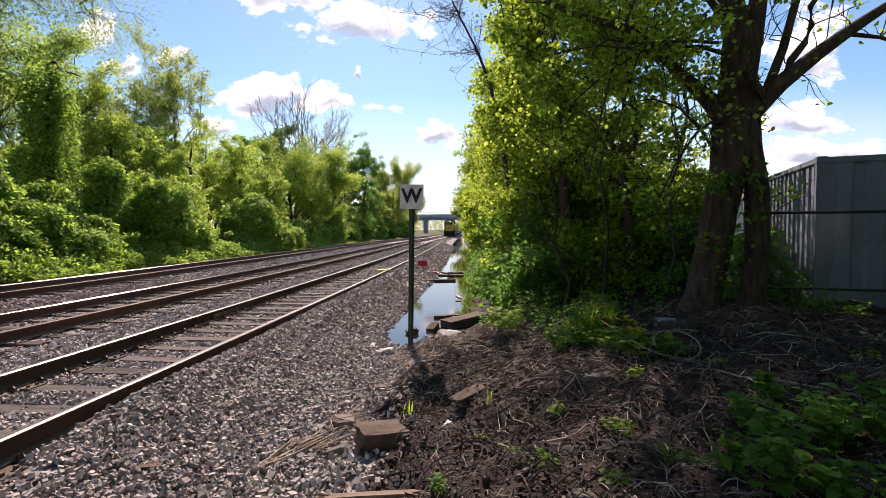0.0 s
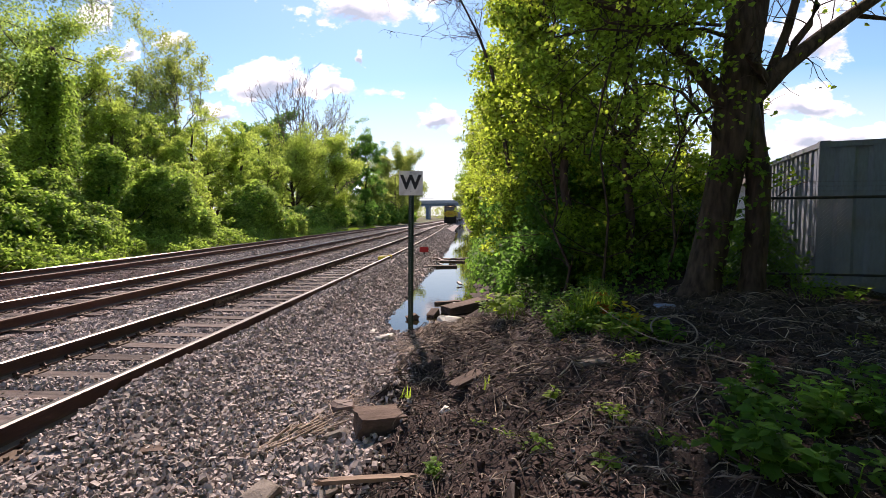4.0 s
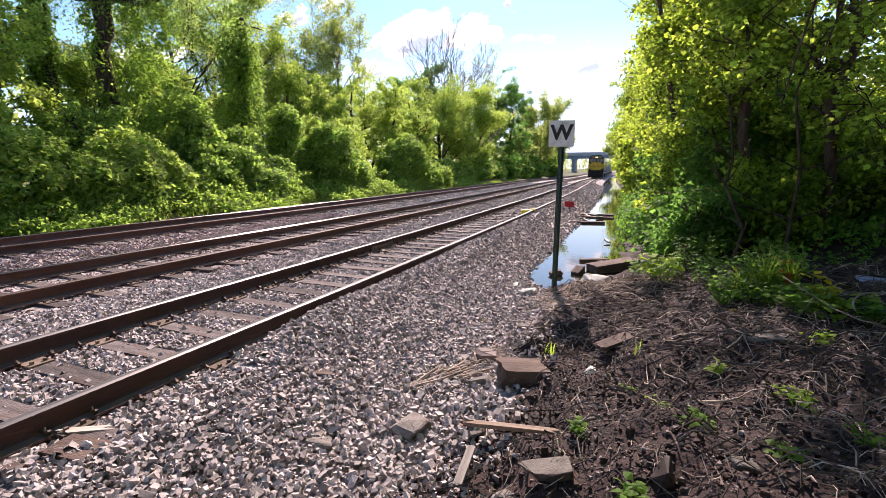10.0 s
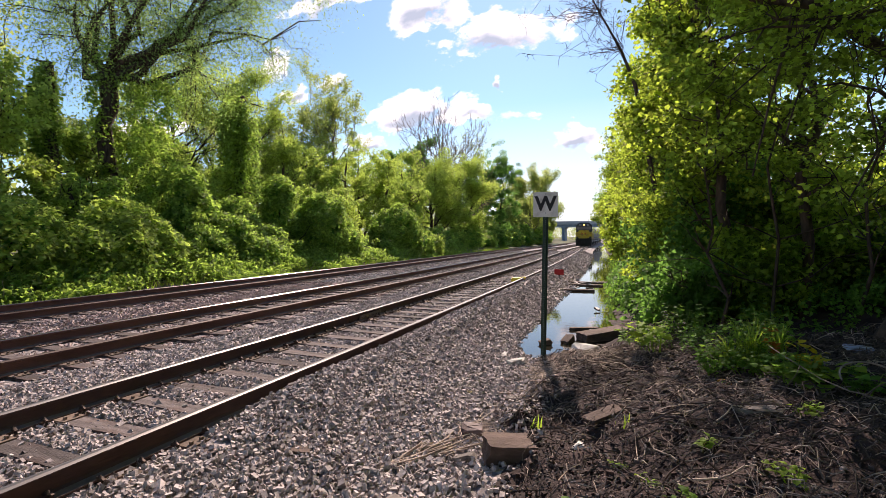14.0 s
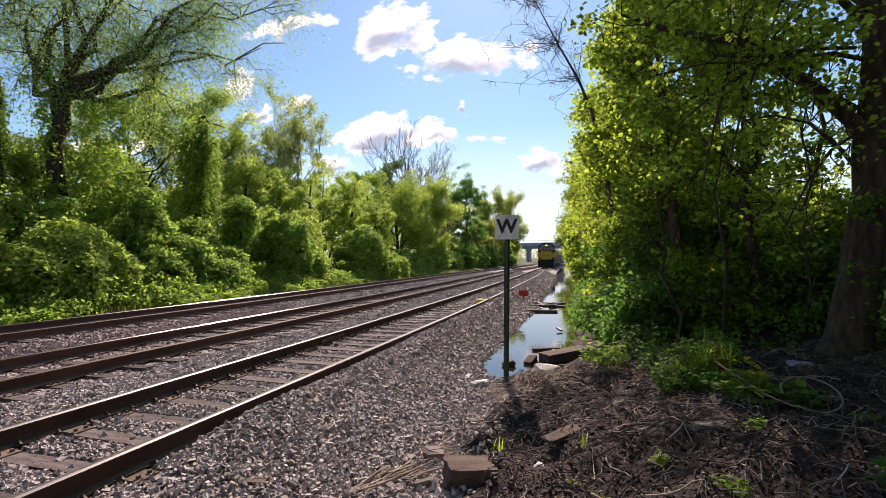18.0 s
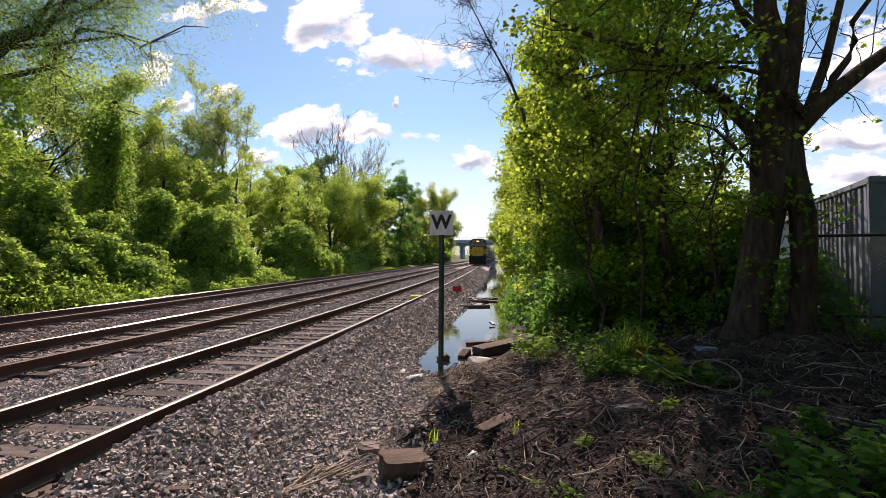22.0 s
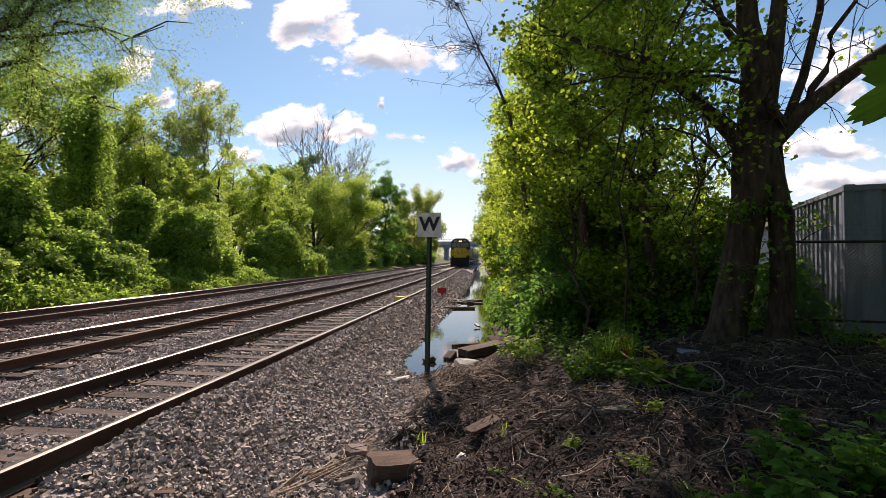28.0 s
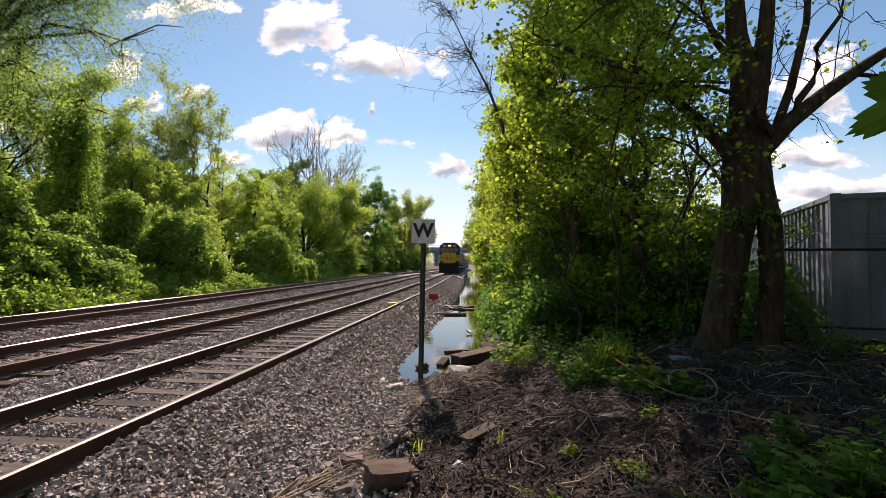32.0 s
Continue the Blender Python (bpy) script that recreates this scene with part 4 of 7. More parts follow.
def vine_column(x, y, h, seed, r=1.3):
    """A tall broken trunk wrapped in hanging vines."""
    rng = np.random.default_rng(seed)
    top = base("vine_covered_tree", x, y, float(land(x, y)) - .06, "tall dead trunk hung all over with green vines", "tree")
    t = Tubes()
    line = bend((0, 0, 0), (.2, .1, h * .97), rng, .012, 8)
    t.add(line, [.4, .32, .26, .2], 9)
    for k in range(9):
        st = line[rng.integers(3, 8)]
        t.add(bend(st, st + rng.normal(0, 1, 3) * (.7, .7, .25), rng, .06, 4), [.08, .02], 5)
    t.make("trunk", BARK, top)
    # strands that hang from the crest and from the stubs
    c, o = [], []
    for k in range(230):
        a = rng.uniform(0, 2 * np.pi)
        d = r * rng.uniform(.35, 1) * (1 + .2 * math.sin(3 * a))
        z = h * (1.0 - .14 * (d / r) ** 2) - abs(rng.normal(0, .24)) * h * (.2 if k < 50 else 1)
        fall = rng.uniform(.8, 3.4) * (.6 if k < 60 else 1)
        m = int(fall * 26)
        f = rng.uniform(0, 1, m)
        c.append(np.c_[d * math.cos(a) + rng.normal(0, .1, m), d * math.sin(a) + rng.normal(0, .1, m), np.maximum(z - f * fall, .3)])
        o.append(np.tile((math.cos(a), math.sin(a), .7), (m, 1)) + rng.normal(0, .8, (m, 3)))
    for k in range(150):
        a, f = rng.uniform(0, 2 * np.pi), rng.uniform(.1, .97)
        d = r * rng.uniform(.3, .75) * (.6 + .4 * f)
        c.append(np.array((d * math.cos(a), d * math.sin(a), f * h)) + rng.normal(0, .16, (14, 3)))
        o.append(np.tile((math.cos(a), math.sin(a), .7), (14, 1)) + rng.normal(0, .8, (14, 3)))
    V, F = leaves(np.concatenate(c), .14, rng, width=.85, small=True, face=np.concatenate(o))
    soup("vine_leaves", V, F, LEAF_VINE, top)


vine_column(-21.6, 22.4, 9.9, 301, 1.15)
vine_column(-25.4, 14.4, 9.6, 302, .55)


def big_tree():
    """The broad old tree whose crown hangs over the shrubs."""
    rng = np.random.default_rng(77)
    x, y = -22.8, 15.3
    z = float(land(x, y)) - .06
    top = base("old_tree", x, y, z, "broad old tree with a dark forked trunk and fine young leaves", "tree")
    t = Tubes()
    t.add(bend((0, 0, 0), (.1, .2, 9.2), rng, .02, 7), [.52, .38, .34, .38], 10)
    fork = np.array((.1, .2, 9.0))
    arms = ((-1.9, -.6, 13.5), (-.6, .5, 16), (1.2, .6, 16.5), (3.0, 2.2, 14.4), (5.0, 4.2, 13.2), (-4.0, .2, 13.4), (6.4, 6.0, 12.4), (6.8, 5.0, 14.6), (-5.5, .5, 15.4), (-2.4, 1.0, 18.0), (5.4, 2.4, 16.8), (7.6, 7.6, 15.4), (4.6, 5.4, 15.2), (6.4, 8.2, 13.6), (8.2, 6.4, 16.8))
    ends = []
    for a in arms:
        limb = bend(fork - (0, 0, rng.uniform(0, .6)), a, rng, .05, 8)
        limb[1:-1, 2] += np.sin(np.linspace(0, np.pi, 6)) * .55
        t.add(limb, [.17, .1, .05, .018], 7)
        for k in range(12):
            g = rng.integers(2, 7)
            e = limb[g] + rng.normal(0, 1.25, 3) + (.2, .2, .15)
            sub = bend(limb[g], e, rng, .07, 5)
            t.add(sub, [.028, .008], 4)
            for w in range(6):
                e2 = sub[rng.integers(2, 5)] + rng.normal(0, .6, 3) - (0, 0, .4)
                t.add(bend(sub[rng.integers(1, 4)], e2, rng, .08, 4), [.012, .004], 3)
                ends.append(e2)
            ends.append(e)
    t.make("trunk", BARK, top)
    ends = np.array(ends)
    # drooping sprays, thin enough to show the sky
    c = np.repeat(ends, 50, 0) + rng.normal(0, 1, (len(ends) * 50, 3)) * (.42, .42, .5) - (0, 0, .2)
    V, F = leaves(c, .1, rng, up=.3, width=.55, small=True)
    soup("crown", V, F, LEAF_FINE, top)
    # a curtain of creepers beside and on the trunk
    c = np.array([(rng.uniform(.2, 2.6), rng.uniform(.2, 2.2), rng.uniform(1.5, 8.6)) for k in range(240)])
    c = np.concatenate([c, [(rng.normal(-.2, .5), rng.normal(-.2, .4), rng.uniform(1, 3.4)) for k in range(50)], [(rng.normal(0, .7), rng.normal(0, .5), rng.uniform(8.2, 10.2)) for k in range(24)],
                        [(rng.normal(.12, .3), rng.normal(-.3, .25), rng.uniform(3, 9)) for k in range(26)]])
    crown("hanging_vines", c, .34, 40, .13, LEAF_VINE, top, rng, width=.8, flat=1.5, small=True)


big_tree()

# loose trees drawn branch by branch
branching("tree", -27.8, 41.6, 16.2, 2.0, "slender tall tree with thin pale foliage", 401, LEAF_OLIVE, .14, 18, .45, BARK_PALE, .17, .36, 15, (5, 4), 1.08, "")
branching("tree", -26.4, 21.4, 10.2, 1.9, "thin dark-stemmed tree with sparse leaves", 402, LEAF_OLIVE, .12, 3, .3, BARK, .2, .42, 9, (4, 3), .8, "")
branching("tree", -29.6, 28.8, 14.6, 2.7, "light yellow-green tree with airy crown", 403, LEAF_YELLOW, .14, 24, .6, BARK, .2, .2, 17, (5, 4), .85)
branching("tree", -29.5, 24.5, 13.6, 3.0, "airy olive tree with open sunlit crown", 404, LEAF_YELLOW, .14, 11, .55, BARK, .16, .3, 13, (5, 4), .9)
branching("tree", -30.5, 38.2, 11.6, 2.2, "half-bare tree with brownish young leaves", 405, LEAF_OLIVE, .15, 9, .45, BARK_PALE, .13, .35, 13, (5, 4), 1.05)
branching("tree", -28.2, 35.0, 10.6, 2.2, "half-bare tree with brownish young leaves", 406, LEAF_OLIVE, .15, 11, .5, BARK_PALE, .13, .3, 13, (5, 4), 1.05)
branching("bare_tree", -24.5, 61.3, 18.0, 4.6, "bare leafless tree with fine grey branches", 407, None, 0, 0, 0, BARK_PALE, .3, .28, 13, (6, 6), 1.0, "", twig_r=.028)
branching("bare_tree", -22.6, 66.0, 15.6, 3.6, "bare leafless tree with fine grey branches", 408, LEAF_OLIVE, .2, 1, .3, BARK_PALE, .26, .3, 12, (6, 5), .95, "", twig_r=.028)
branching("tree", -20.2, 58.6, 12.8, 2.6, "yellow-green tree with dark stems showing", 409, LEAF_YELLOW, .15, 34, .7, BARK, .22, .16, 15, (5, 4), .75)
branching("tree", -21.6, 52.5, 10.4, 2.8, "yellow-green tree with dark stems showing", 410, LEAF_YELLOW, .14, 32, .7, BARK, .18, .14, 15, (5, 4), .75)
branching("tree", -30.8, 65.1, 16.5, 2.2, "slim blue-green tree among paler ones", 411, LEAF_DARK, .3, 12, .6, BARK, .2, .4, 12, (5, 3), .9)
branching("tree", -21.5, 113.0, 17.0, 4.0, "pale yellow-green tree in young leaf", 412, LEAF_OLIVE, .25, 28, 1.0, BARK_PALE, .25, .12, 14, (5, 4), .85)
branching("tree", -24.6, 148.0, 16.0, 3.6, "pale yellow-green tree in young leaf", 413, LEAF_OLIVE, .3, 26, 1.1, BARK_PALE, .25, .1, 14, (5, 4), .85)
branching("tree", -22.4, 9.0, 9.4, 2.3, "bright yellow-green young tree among shrubs", 414, LEAF_YELLOW, .15, 15, .45, BARK, .14, .15, 19, (5, 4), .5)
branching("tree", -22.0, 5.4, 10.4, 2.8, "bright yellow-green young tree among shrubs", 415, LEAF_YELLOW, .15, 14, .5, BARK, .16, .15, 19, (5, 4), .5)
branching("tree", -25.6, 18.0, 7.0, 2.4, "half-open green tree behind the shrubs", 416, LEAF_MID, .14, 15, .5, BARK, .13, .12, 15, (5, 4), .8)
branching("tree", -30.5, 12.4, 12.0, 2.6, "airy olive tree with open sunlit crown", 417, LEAF_OLIVE, .15, 14, .5, BARK, .16, .25, 13, (5, 4), .9)

WOOD = (  # x, y, height, radius, low, leaf, clumps: full-crowned trees
    (-24.2, 29.6, 10.0, 2.2, .05, LEAF_YELLOW, 130), (-24.4, 33.4, 9.4, 2.4, .05, LEAF_MID, 140), (-23.4, 37.4, 9.9, 2.5, .05, LEAF_YELLOW, 150), (-22.6, 42.4, 10.4, 2.7, .05, LEAF_YELLOW, 160),
    (-18.6, 38.9, 7.6, 1.9, .05, LEAF_MID, 150), (-21.4, 82.3, 18.6, 4.0, .04, LEAF_DARK, 380), (-22.4, 74.8, 10.2, 2.9, .05, LEAF_MID, 130), (-20.6, 31.6, 5.0, 1.7, .05, LEAF_YELLOW, 100), (-21.2, 27.2, 5.4, 1.6, .05, LEAF_MID, 100))
WOOD_BACK = ((-25.4, 12.6, 7.6, 2.4, .05, LEAF_YELLOW, 120), (-25.6, 8.6, 9.4, 2.4, .05, LEAF_YELLOW, 130), (-28.0, 31.0, 10.5, 3.0, .08, LEAF_YELLOW, 130), (-27.5, 37.0, 10.2, 3.0, .08, LEAF_MID, 130), (-26.0, 43.5, 10.8, 3.0, .08, LEAF_YELLOW, 130), (-24.5, 49.5, 10.6, 3.0, .08, LEAF_MID, 120), (-24.2, 24.2, 6.0, 2.2, .05, LEAF_YELLOW, 110),
             (-22.2, 19.2, 5.2, 1.9, .05, LEAF_MID, 110), (-21.0, 13.0, 4.0, 1.9, .05, LEAF_VINE, 100), (-20.6, 8.0, 3.8, 2.0, .05, LEAF_YELLOW, 100), (-20.4, 3.5, 4.0, 2.2, .05, LEAF_YELLOW, 100), (-32.0, 21.0, 9.0, 3.2, .05, LEAF_OLIVE, 120), (-31.0, 9.0, 9.5, 3.4, .05, LEAF_OLIVE, 130))
WOOD_FAR = ((-22.5, 97, 10, 3.2, .05, LEAF_OLIVE, 110), (-24.4, 128, 13, 4.4, .05, LEAF_MID, 110), (-29.5, 172, 15, 5.5, .05, LEAF_OLIVE, 120), (-34, 205, 14, 5, .05, LEAF_MID, 110), (-38, 228, 12, 5, .05, LEAF_OLIVE, 110),
            (-27.5, 47.5, 10.5, 3.0, .1, LEAF_YELLOW, 120), (-27.0, 56.0, 11.0, 3.2, .1, LEAF_YELLOW, 120), (-29.0, 70.0, 12.0, 3.6, .1, LEAF_MID, 110), (-29.5, 90.0, 12.5, 4.0, .05, LEAF_MID, 100))
for i, (wx, wy, wh, wr, low, lm, nc) in enumerate(WOOD + WOOD_BACK + WOOD_FAR):
    far = wy > 55
    text = {"young_leaf": "yellow-green woodland tree in young leaf", "dark_leaf": "tall dark green tree beside the line", "olive_leaf": "olive woodland tree in young leaf"}.get(lm.name, "green woodland tree in spring leaf")
    tree("tree", wx, wy, wh, wr * 1.12, low, lm, .34 if wy > 90 else .21 if far else .15, int(nc * 1.4), 62 if far else 60, text, 200 + i,
         trunk=.15, small=True, width=.75, limbs=10, twigs=3, lobes=16, lobe=.3, shell=.4, fill=1, surface=True, clump=.62 if far else .42, group="trees of the wood", facing=True)


def far_wood():
    """The woods that close the view, beyond picking apart."""
    rng = np.random.default_rng(9)
    pts = []
    for k in range(950):
        y = rng.uniform(2, 330)
        x = -rng.uniform(38, 52) - float(shift(y)) * .8
        pts.append((x, y, land(x, y) + rng.uniform(.3, 9.5)))
    for k in range(420):
        x = rng.uniform(-75, 30)
        pts.append((x, 300 + rng.uniform(0, 25), rng.uniform(.3, 9)))
    V, F = [], []
    c = np.array(pts)
    cc = (c[:, None] + ball(len(c) * 48, rng).reshape(len(c), 48, 3) * rng.uniform(1.0, 2.2, (len(c), 1, 1))).reshape(-1, 3)
    V, F = leaves(cc, .5, rng, width=.8, small=True)
    tagged(soup("far_woods", V, F, LEAF_OLIVE), "hazy green woods closing the view", "woods", kind="stuff")


far_wood()


def verge_growth():
    """Low grass and weeds between the far track and the shrubs."""
    rng = np.random.default_rng(12)
    n = 1700
    y = rng.uniform(3, 75, n)
    u = -14.55 - np.abs(rng.normal(0, .4, n))
    x = u - shift(y)
    c = np.c_[x, y, land(x, y) + .02]
    k = 5
    cc = np.repeat(c, k, 0) + rng.normal(0, .09, (n * k, 3)) * (1, 1, .2)
    h = rng.uniform(.08, .3, (n * k, 1))
    lean = rng.normal(0, .35, (n * k, 2)) * h
    side = rng.normal(0, 1, (n * k, 2))
    side *= .014 / np.linalg.norm(side, axis=1)[:, None]
    z0 = np.zeros((n * k, 1))
    V = np.stack([cc + np.c_[side, z0], cc - np.c_[side, z0], cc + np.c_[lean, h]], 1)
    tagged(soup("verge_grass", V.reshape(-1, 3), np.arange(n * k * 3).reshape(-1, 3), LEAF_GRASS), "rough bright grass beside the far track", "grass", kind="stuff")

    # dry stems and brown brush along the foot of the shrubs
    t = Tubes()
    for k in range(900):
        yy = rng.uniform(5, 70)
        xx = -14.6 - abs(rng.normal(0, .45)) - float(shift(yy))
        zz = float(land(xx, yy))
        l = rng.uniform(.2, .8)
        e = (xx + rng.normal(0, .35 * l), yy + rng.normal(0, .35 * l), zz + l * rng.uniform(.3, 1))
        t.add([(xx, yy, zz), ((xx + e[0]) / 2 + .05, (yy + e[1]) / 2, (zz + e[2]) / 2 + .04), e], [.009, .004], 3)
    tagged(t.make("dry_brush", STRAW, smooth=False), "dry brown stems along the shrubs", "brush", kind="stuff")


verge_growth()


def vine_mat():
    """Low vines creeping from the shrubs towards the far track."""
    rng = np.random.default_rng(14)
    n = 1100
    y = rng.uniform(2.5, 48, n)
    u = -14.45 - np.abs(rng.normal(0, .75, n)) + .35 * np.sin(y * .9)
    x = u - shift(y)
    c = np.c_[x, y, land(x, y) + rng.uniform(.05, .2, n) + np.clip(-14.5 - u, 0, 1.4) * rng.uniform(.2, 1.0, n)]
    V, F = leaves((c[:, None] + ball(n * 70, rng).reshape(n, 70, 3) * (.34, .34, .22)).reshape(-1, 3), .11, rng, up=1.0, width=.8, small=True)
    tagged(soup("creeping_vines", V, F, LEAF_VINE), "bright low vines creeping beside the far track", "vines", kind="stuff")


vine_mat()

# -- trees along the ditch --
DITCH = (  # x, y, height, radius, clumps, leaf size
    (1.75, 11.2, 9.5, 1.75, 270, .085), (3.0, 10.4, 9.5, 1.4, 80, .085), (1.75, 13.8, 10.5, 1.9, 300, .095), (3.6, 13.0, 10, 1.8, 60, .1),
    (5.2, 13.6, 7.0, 1.4, 30, .11), (1.6, 17.0, 11, 2.0, 240, .12), (3.9, 16.8, 10, 2.0, 40, .12), (1.5, 20.8, 11, 2.0, 220, .13), (1.4, 25.2, 11, 2.2, 200, .15),
    (1.3, 31, 11, 2.4, 190, .17), (1.0, 38, 11.5, 2.6, 180, .2), (.7, 47, 12, 2.8, 170, .24), (.3, 58, 12, 3.0, 160, .28), (-.4, 71, 12, 3.2, 150, .3),
    (-1.2, 86, 12, 3.3, 140, .34), (-3, 104, 12, 3.6, 130, .4), (5.0, 23, 9, 2.6, 65, .16), (5.2, 33, 9, 3.0, 70, .2))
for i, (dx, dy, dh, dr, nc, ls) in enumerate(DITCH):
    close = dy < 15
    tree("maple_tree", dx, dy, dh, dr, .13 if dy < 12 else .05, LEAF_MAPLE, ls * .95 if close else ls * 1.15 if dy < 25 else ls * .7, nc, (64 if dy < 13 else 84) if close else 56 if dy < 22 else 84, small=not close, lobed=dy < 13, up=1.1 if close else .6,
         label="leafy young maple overhanging the flooded ditch", seed=500 + i, lobes=17 if close else 15, lobe=.24 if close else .3, fill=.4 if close else 1, flat=.32 if dy < 22 else .6,
         trunk=.085 if i != 0 else .1, limbs=17, twigs=4, twig_r=.013, group="maples along the ditch", clump=.46 + .008 * dy, skirt=60 if 12 < dy < 24 else 0, width=.8)


def undergrowth():
    """Low leaves under the maples, down to the water."""
    rng = np.random.default_rng(33)
    n = 420
    y = rng.uniform(10.8, 40, n)
    u = rng.uniform(0, 1, n) * 2.8 + np.where(y < 13, 1.0, -.1)
    x = u - shift(y)
    c = np.c_[x, y, np.maximum(land(x, y), WATER_Z) + rng.uniform(.02, .4, n)]
    V, F = leaves((c[:, None] + ball(n * 60, rng).reshape(n, 60, 3) * .5).reshape(-1, 3), .11, rng, width=.7)
    # sparser growth on the ground behind the forked tree
    m = 230
    x, y = rng.uniform(2.0, 6.4, m), rng.uniform(9.0, 14.5, m)
    c = np.c_[x, y, land(x, y) + rng.uniform(.08, .55, m)]
    low, _ = leaves((c[:, None] + ball(m * 34, rng).reshape(m, 34, 3) * (.3, .3, .22)).reshape(-1, 3), .085, rng, width=.7, up=1.0)
    V = np.concatenate([V, low])
    keep = V.reshape(-1, 4, 3)[:, :, 2].min(1) > WATER_Z + .02
    V = V.reshape(-1, 4, 3)[keep].reshape(-1, 3)
    tagged(soup("undergrowth", V, np.arange(len(V)).reshape(-1, 4), LEAF_NETTLE), "tangled low green leaves under the maples", "undergrowth", kind="stuff")


undergrowth()


for i, (bx, by, bh, br) in enumerate(((.85, 10.9, .8, .42), (.7, 12.2, .9, .45), (.55, 13.8, 1.0, .5), (.45, 15.8, 1.1, .6), (.4, 18.2, 1.2, .7))):
    draped("shrub", bx - float(shift(by)), by, [(0, 0, bh * .4, br, br * 1.2, bh * .55), (-br * .5, -br * .6, bh * .2, br * .6, br * .7, bh * .35), (br * .7, 0, bh * .6, br * .8, br, bh * .5)],
           "green bush hanging over the flooded ditch", 680 + i, LEAF_DARK, .09, 12, 26, group="bushes by the water", hang=.4)
THICKET = ((2.0, 12.6, 3.4, 1.3), (3.4, 11.8, 3.0, 1.2), (4.5, 12.6, 3.0, 1.2), (1.5, 15.4, 3.6, 1.4), (3.2, 15.2, 2.6, 1.3), (5.0, 15.9, 2.4, 1.3), (1.2, 19.0, 3.6, 1.5), (3.2, 19.4, 2.8, 1.5),
           (1.0, 23.2, 3.8, 1.7), (2.9, 25.0, 4.0, 2.0), (.9, 28.5, 4, 1.9), (.6, 34.5, 4.2, 2.2), (.3, 42, 4.4, 2.5), (-.1, 52, 4.6, 2.8), (2.3, 10.6, 1.7, .8), (1.35, 10.5, 1.2, .6))
for i, (sx, sy, sh, sr) in enumerate(THICKET):
    tree("shrub", sx, sy, sh, sr, .02, LEAF_MAPLE if i % 3 else LEAF_DARK, .1 if sy < 20 else .17, 130, 60, "dense shaded shrub under the maples", 640 + i, "shrub", lobes=12, lobe=.34, shell=.4,
         trunk=.035, limbs=6, group="shrubs under the maples", stems=3, clump=.32 if sy < 20 else .5, width=.85, small=True)


def leaning_bare_tree():
    rng = np.random.default_rng(61)
    x, y = 1.0, 15.2
    z = float(land(x, y))
    top = base("bare_tree", x, y, z, "leaning leafless tree with fine dark twigs", "tree")
    t = Tubes()
    line = np.array([(0, 0, -.1), (-.2, 0, 3), (-.75, .05, 6.1), (-1.15, .05, 7.2), (-1.75, .1, 8.4), (-2.4, .1, 9.8)])
    t.add(line, [.09, .07, .045, .03, .012], 7)
    for k in range(44):
        st = line[rng.integers(3, 6)] + rng.normal(0, .06, 3)
        e = st + np.array((rng.normal(-.7, .7), rng.normal(0, .5), rng.normal(.55, .5)))
        sub = bend(st, e, rng, .09, 5)
        t.add(sub, [.011, .004], 4)
        for w in range(7):
            s2 = sub[rng.integers(1, 5)]
            t.add(bend(s2, s2 + rng.normal(0, .3, 3), rng, .1, 4), [.008, .003], 3)
    t.make("trunk", BARK, top)


leaning_bare_tree()

# -- unseen trees over and behind the place where one stands, added to shade the bank --
for i, (bx, by, bh, br) in enumerate(((5.4, -.9, 10.5, 2.9), (3.2, -4.8, 11, 3.2), (9.5, -3.5, 11, 3.2), (11.5, 6.5, 9, 2.4), (4.2, -2.6, 9, 2.2), (-1.5, -9, 11, 3.4))):
    tree("maple_tree", bx, by, bh, br, .04, LEAF_MAPLE, .36, 170, 26, "unseen leafy maple added to shade the bank", 560 + i, lobes=14, lobe=.4, trunk=.14, limbs=12, group="maples on the bank", clump=.55, width=.8)


# dark bushes added to stand for the deep shade along the container's side
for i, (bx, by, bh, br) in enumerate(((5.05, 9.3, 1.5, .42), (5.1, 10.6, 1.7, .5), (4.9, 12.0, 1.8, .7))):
    draped("shrub", bx, by, [(0, 0, bh * .45, br, br, bh * .5), (br * .4, br * .7, bh * .35, br * .7, br * .8, bh * .4)], "dark bush added in place of shade beside the container", 590 + i, LEAF_DARK, .1, 14, 24, group="bushes beside the container")
# low shrubs out of view, added to block light from the container's foot and the bank
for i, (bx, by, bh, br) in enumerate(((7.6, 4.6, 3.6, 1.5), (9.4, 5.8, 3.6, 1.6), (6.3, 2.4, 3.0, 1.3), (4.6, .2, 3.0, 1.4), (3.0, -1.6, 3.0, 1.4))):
    draped("shrub", bx, by, [(0, 0, bh * .45, br, br, bh * .5), (br * .5, br * .6, bh * .35, br * .7, br * .7, bh * .4)], "unseen low shrub added to shade the bank", 580 + i, LEAF_DARK, .2, 5, 24, group="shrubs on the bank")


# one more maple out of view, its crown added overhead to block the sky
tree("maple_tree", 4.7, .5, 9.5, 3.1, .5, LEAF_MAPLE, .3, 210, 30, "unseen leafy maple added to shade the bank", 575, lobes=14, lobe=.4, trunk=.14, limbs=12, group="maples on the bank", clump=.55, width=.8)


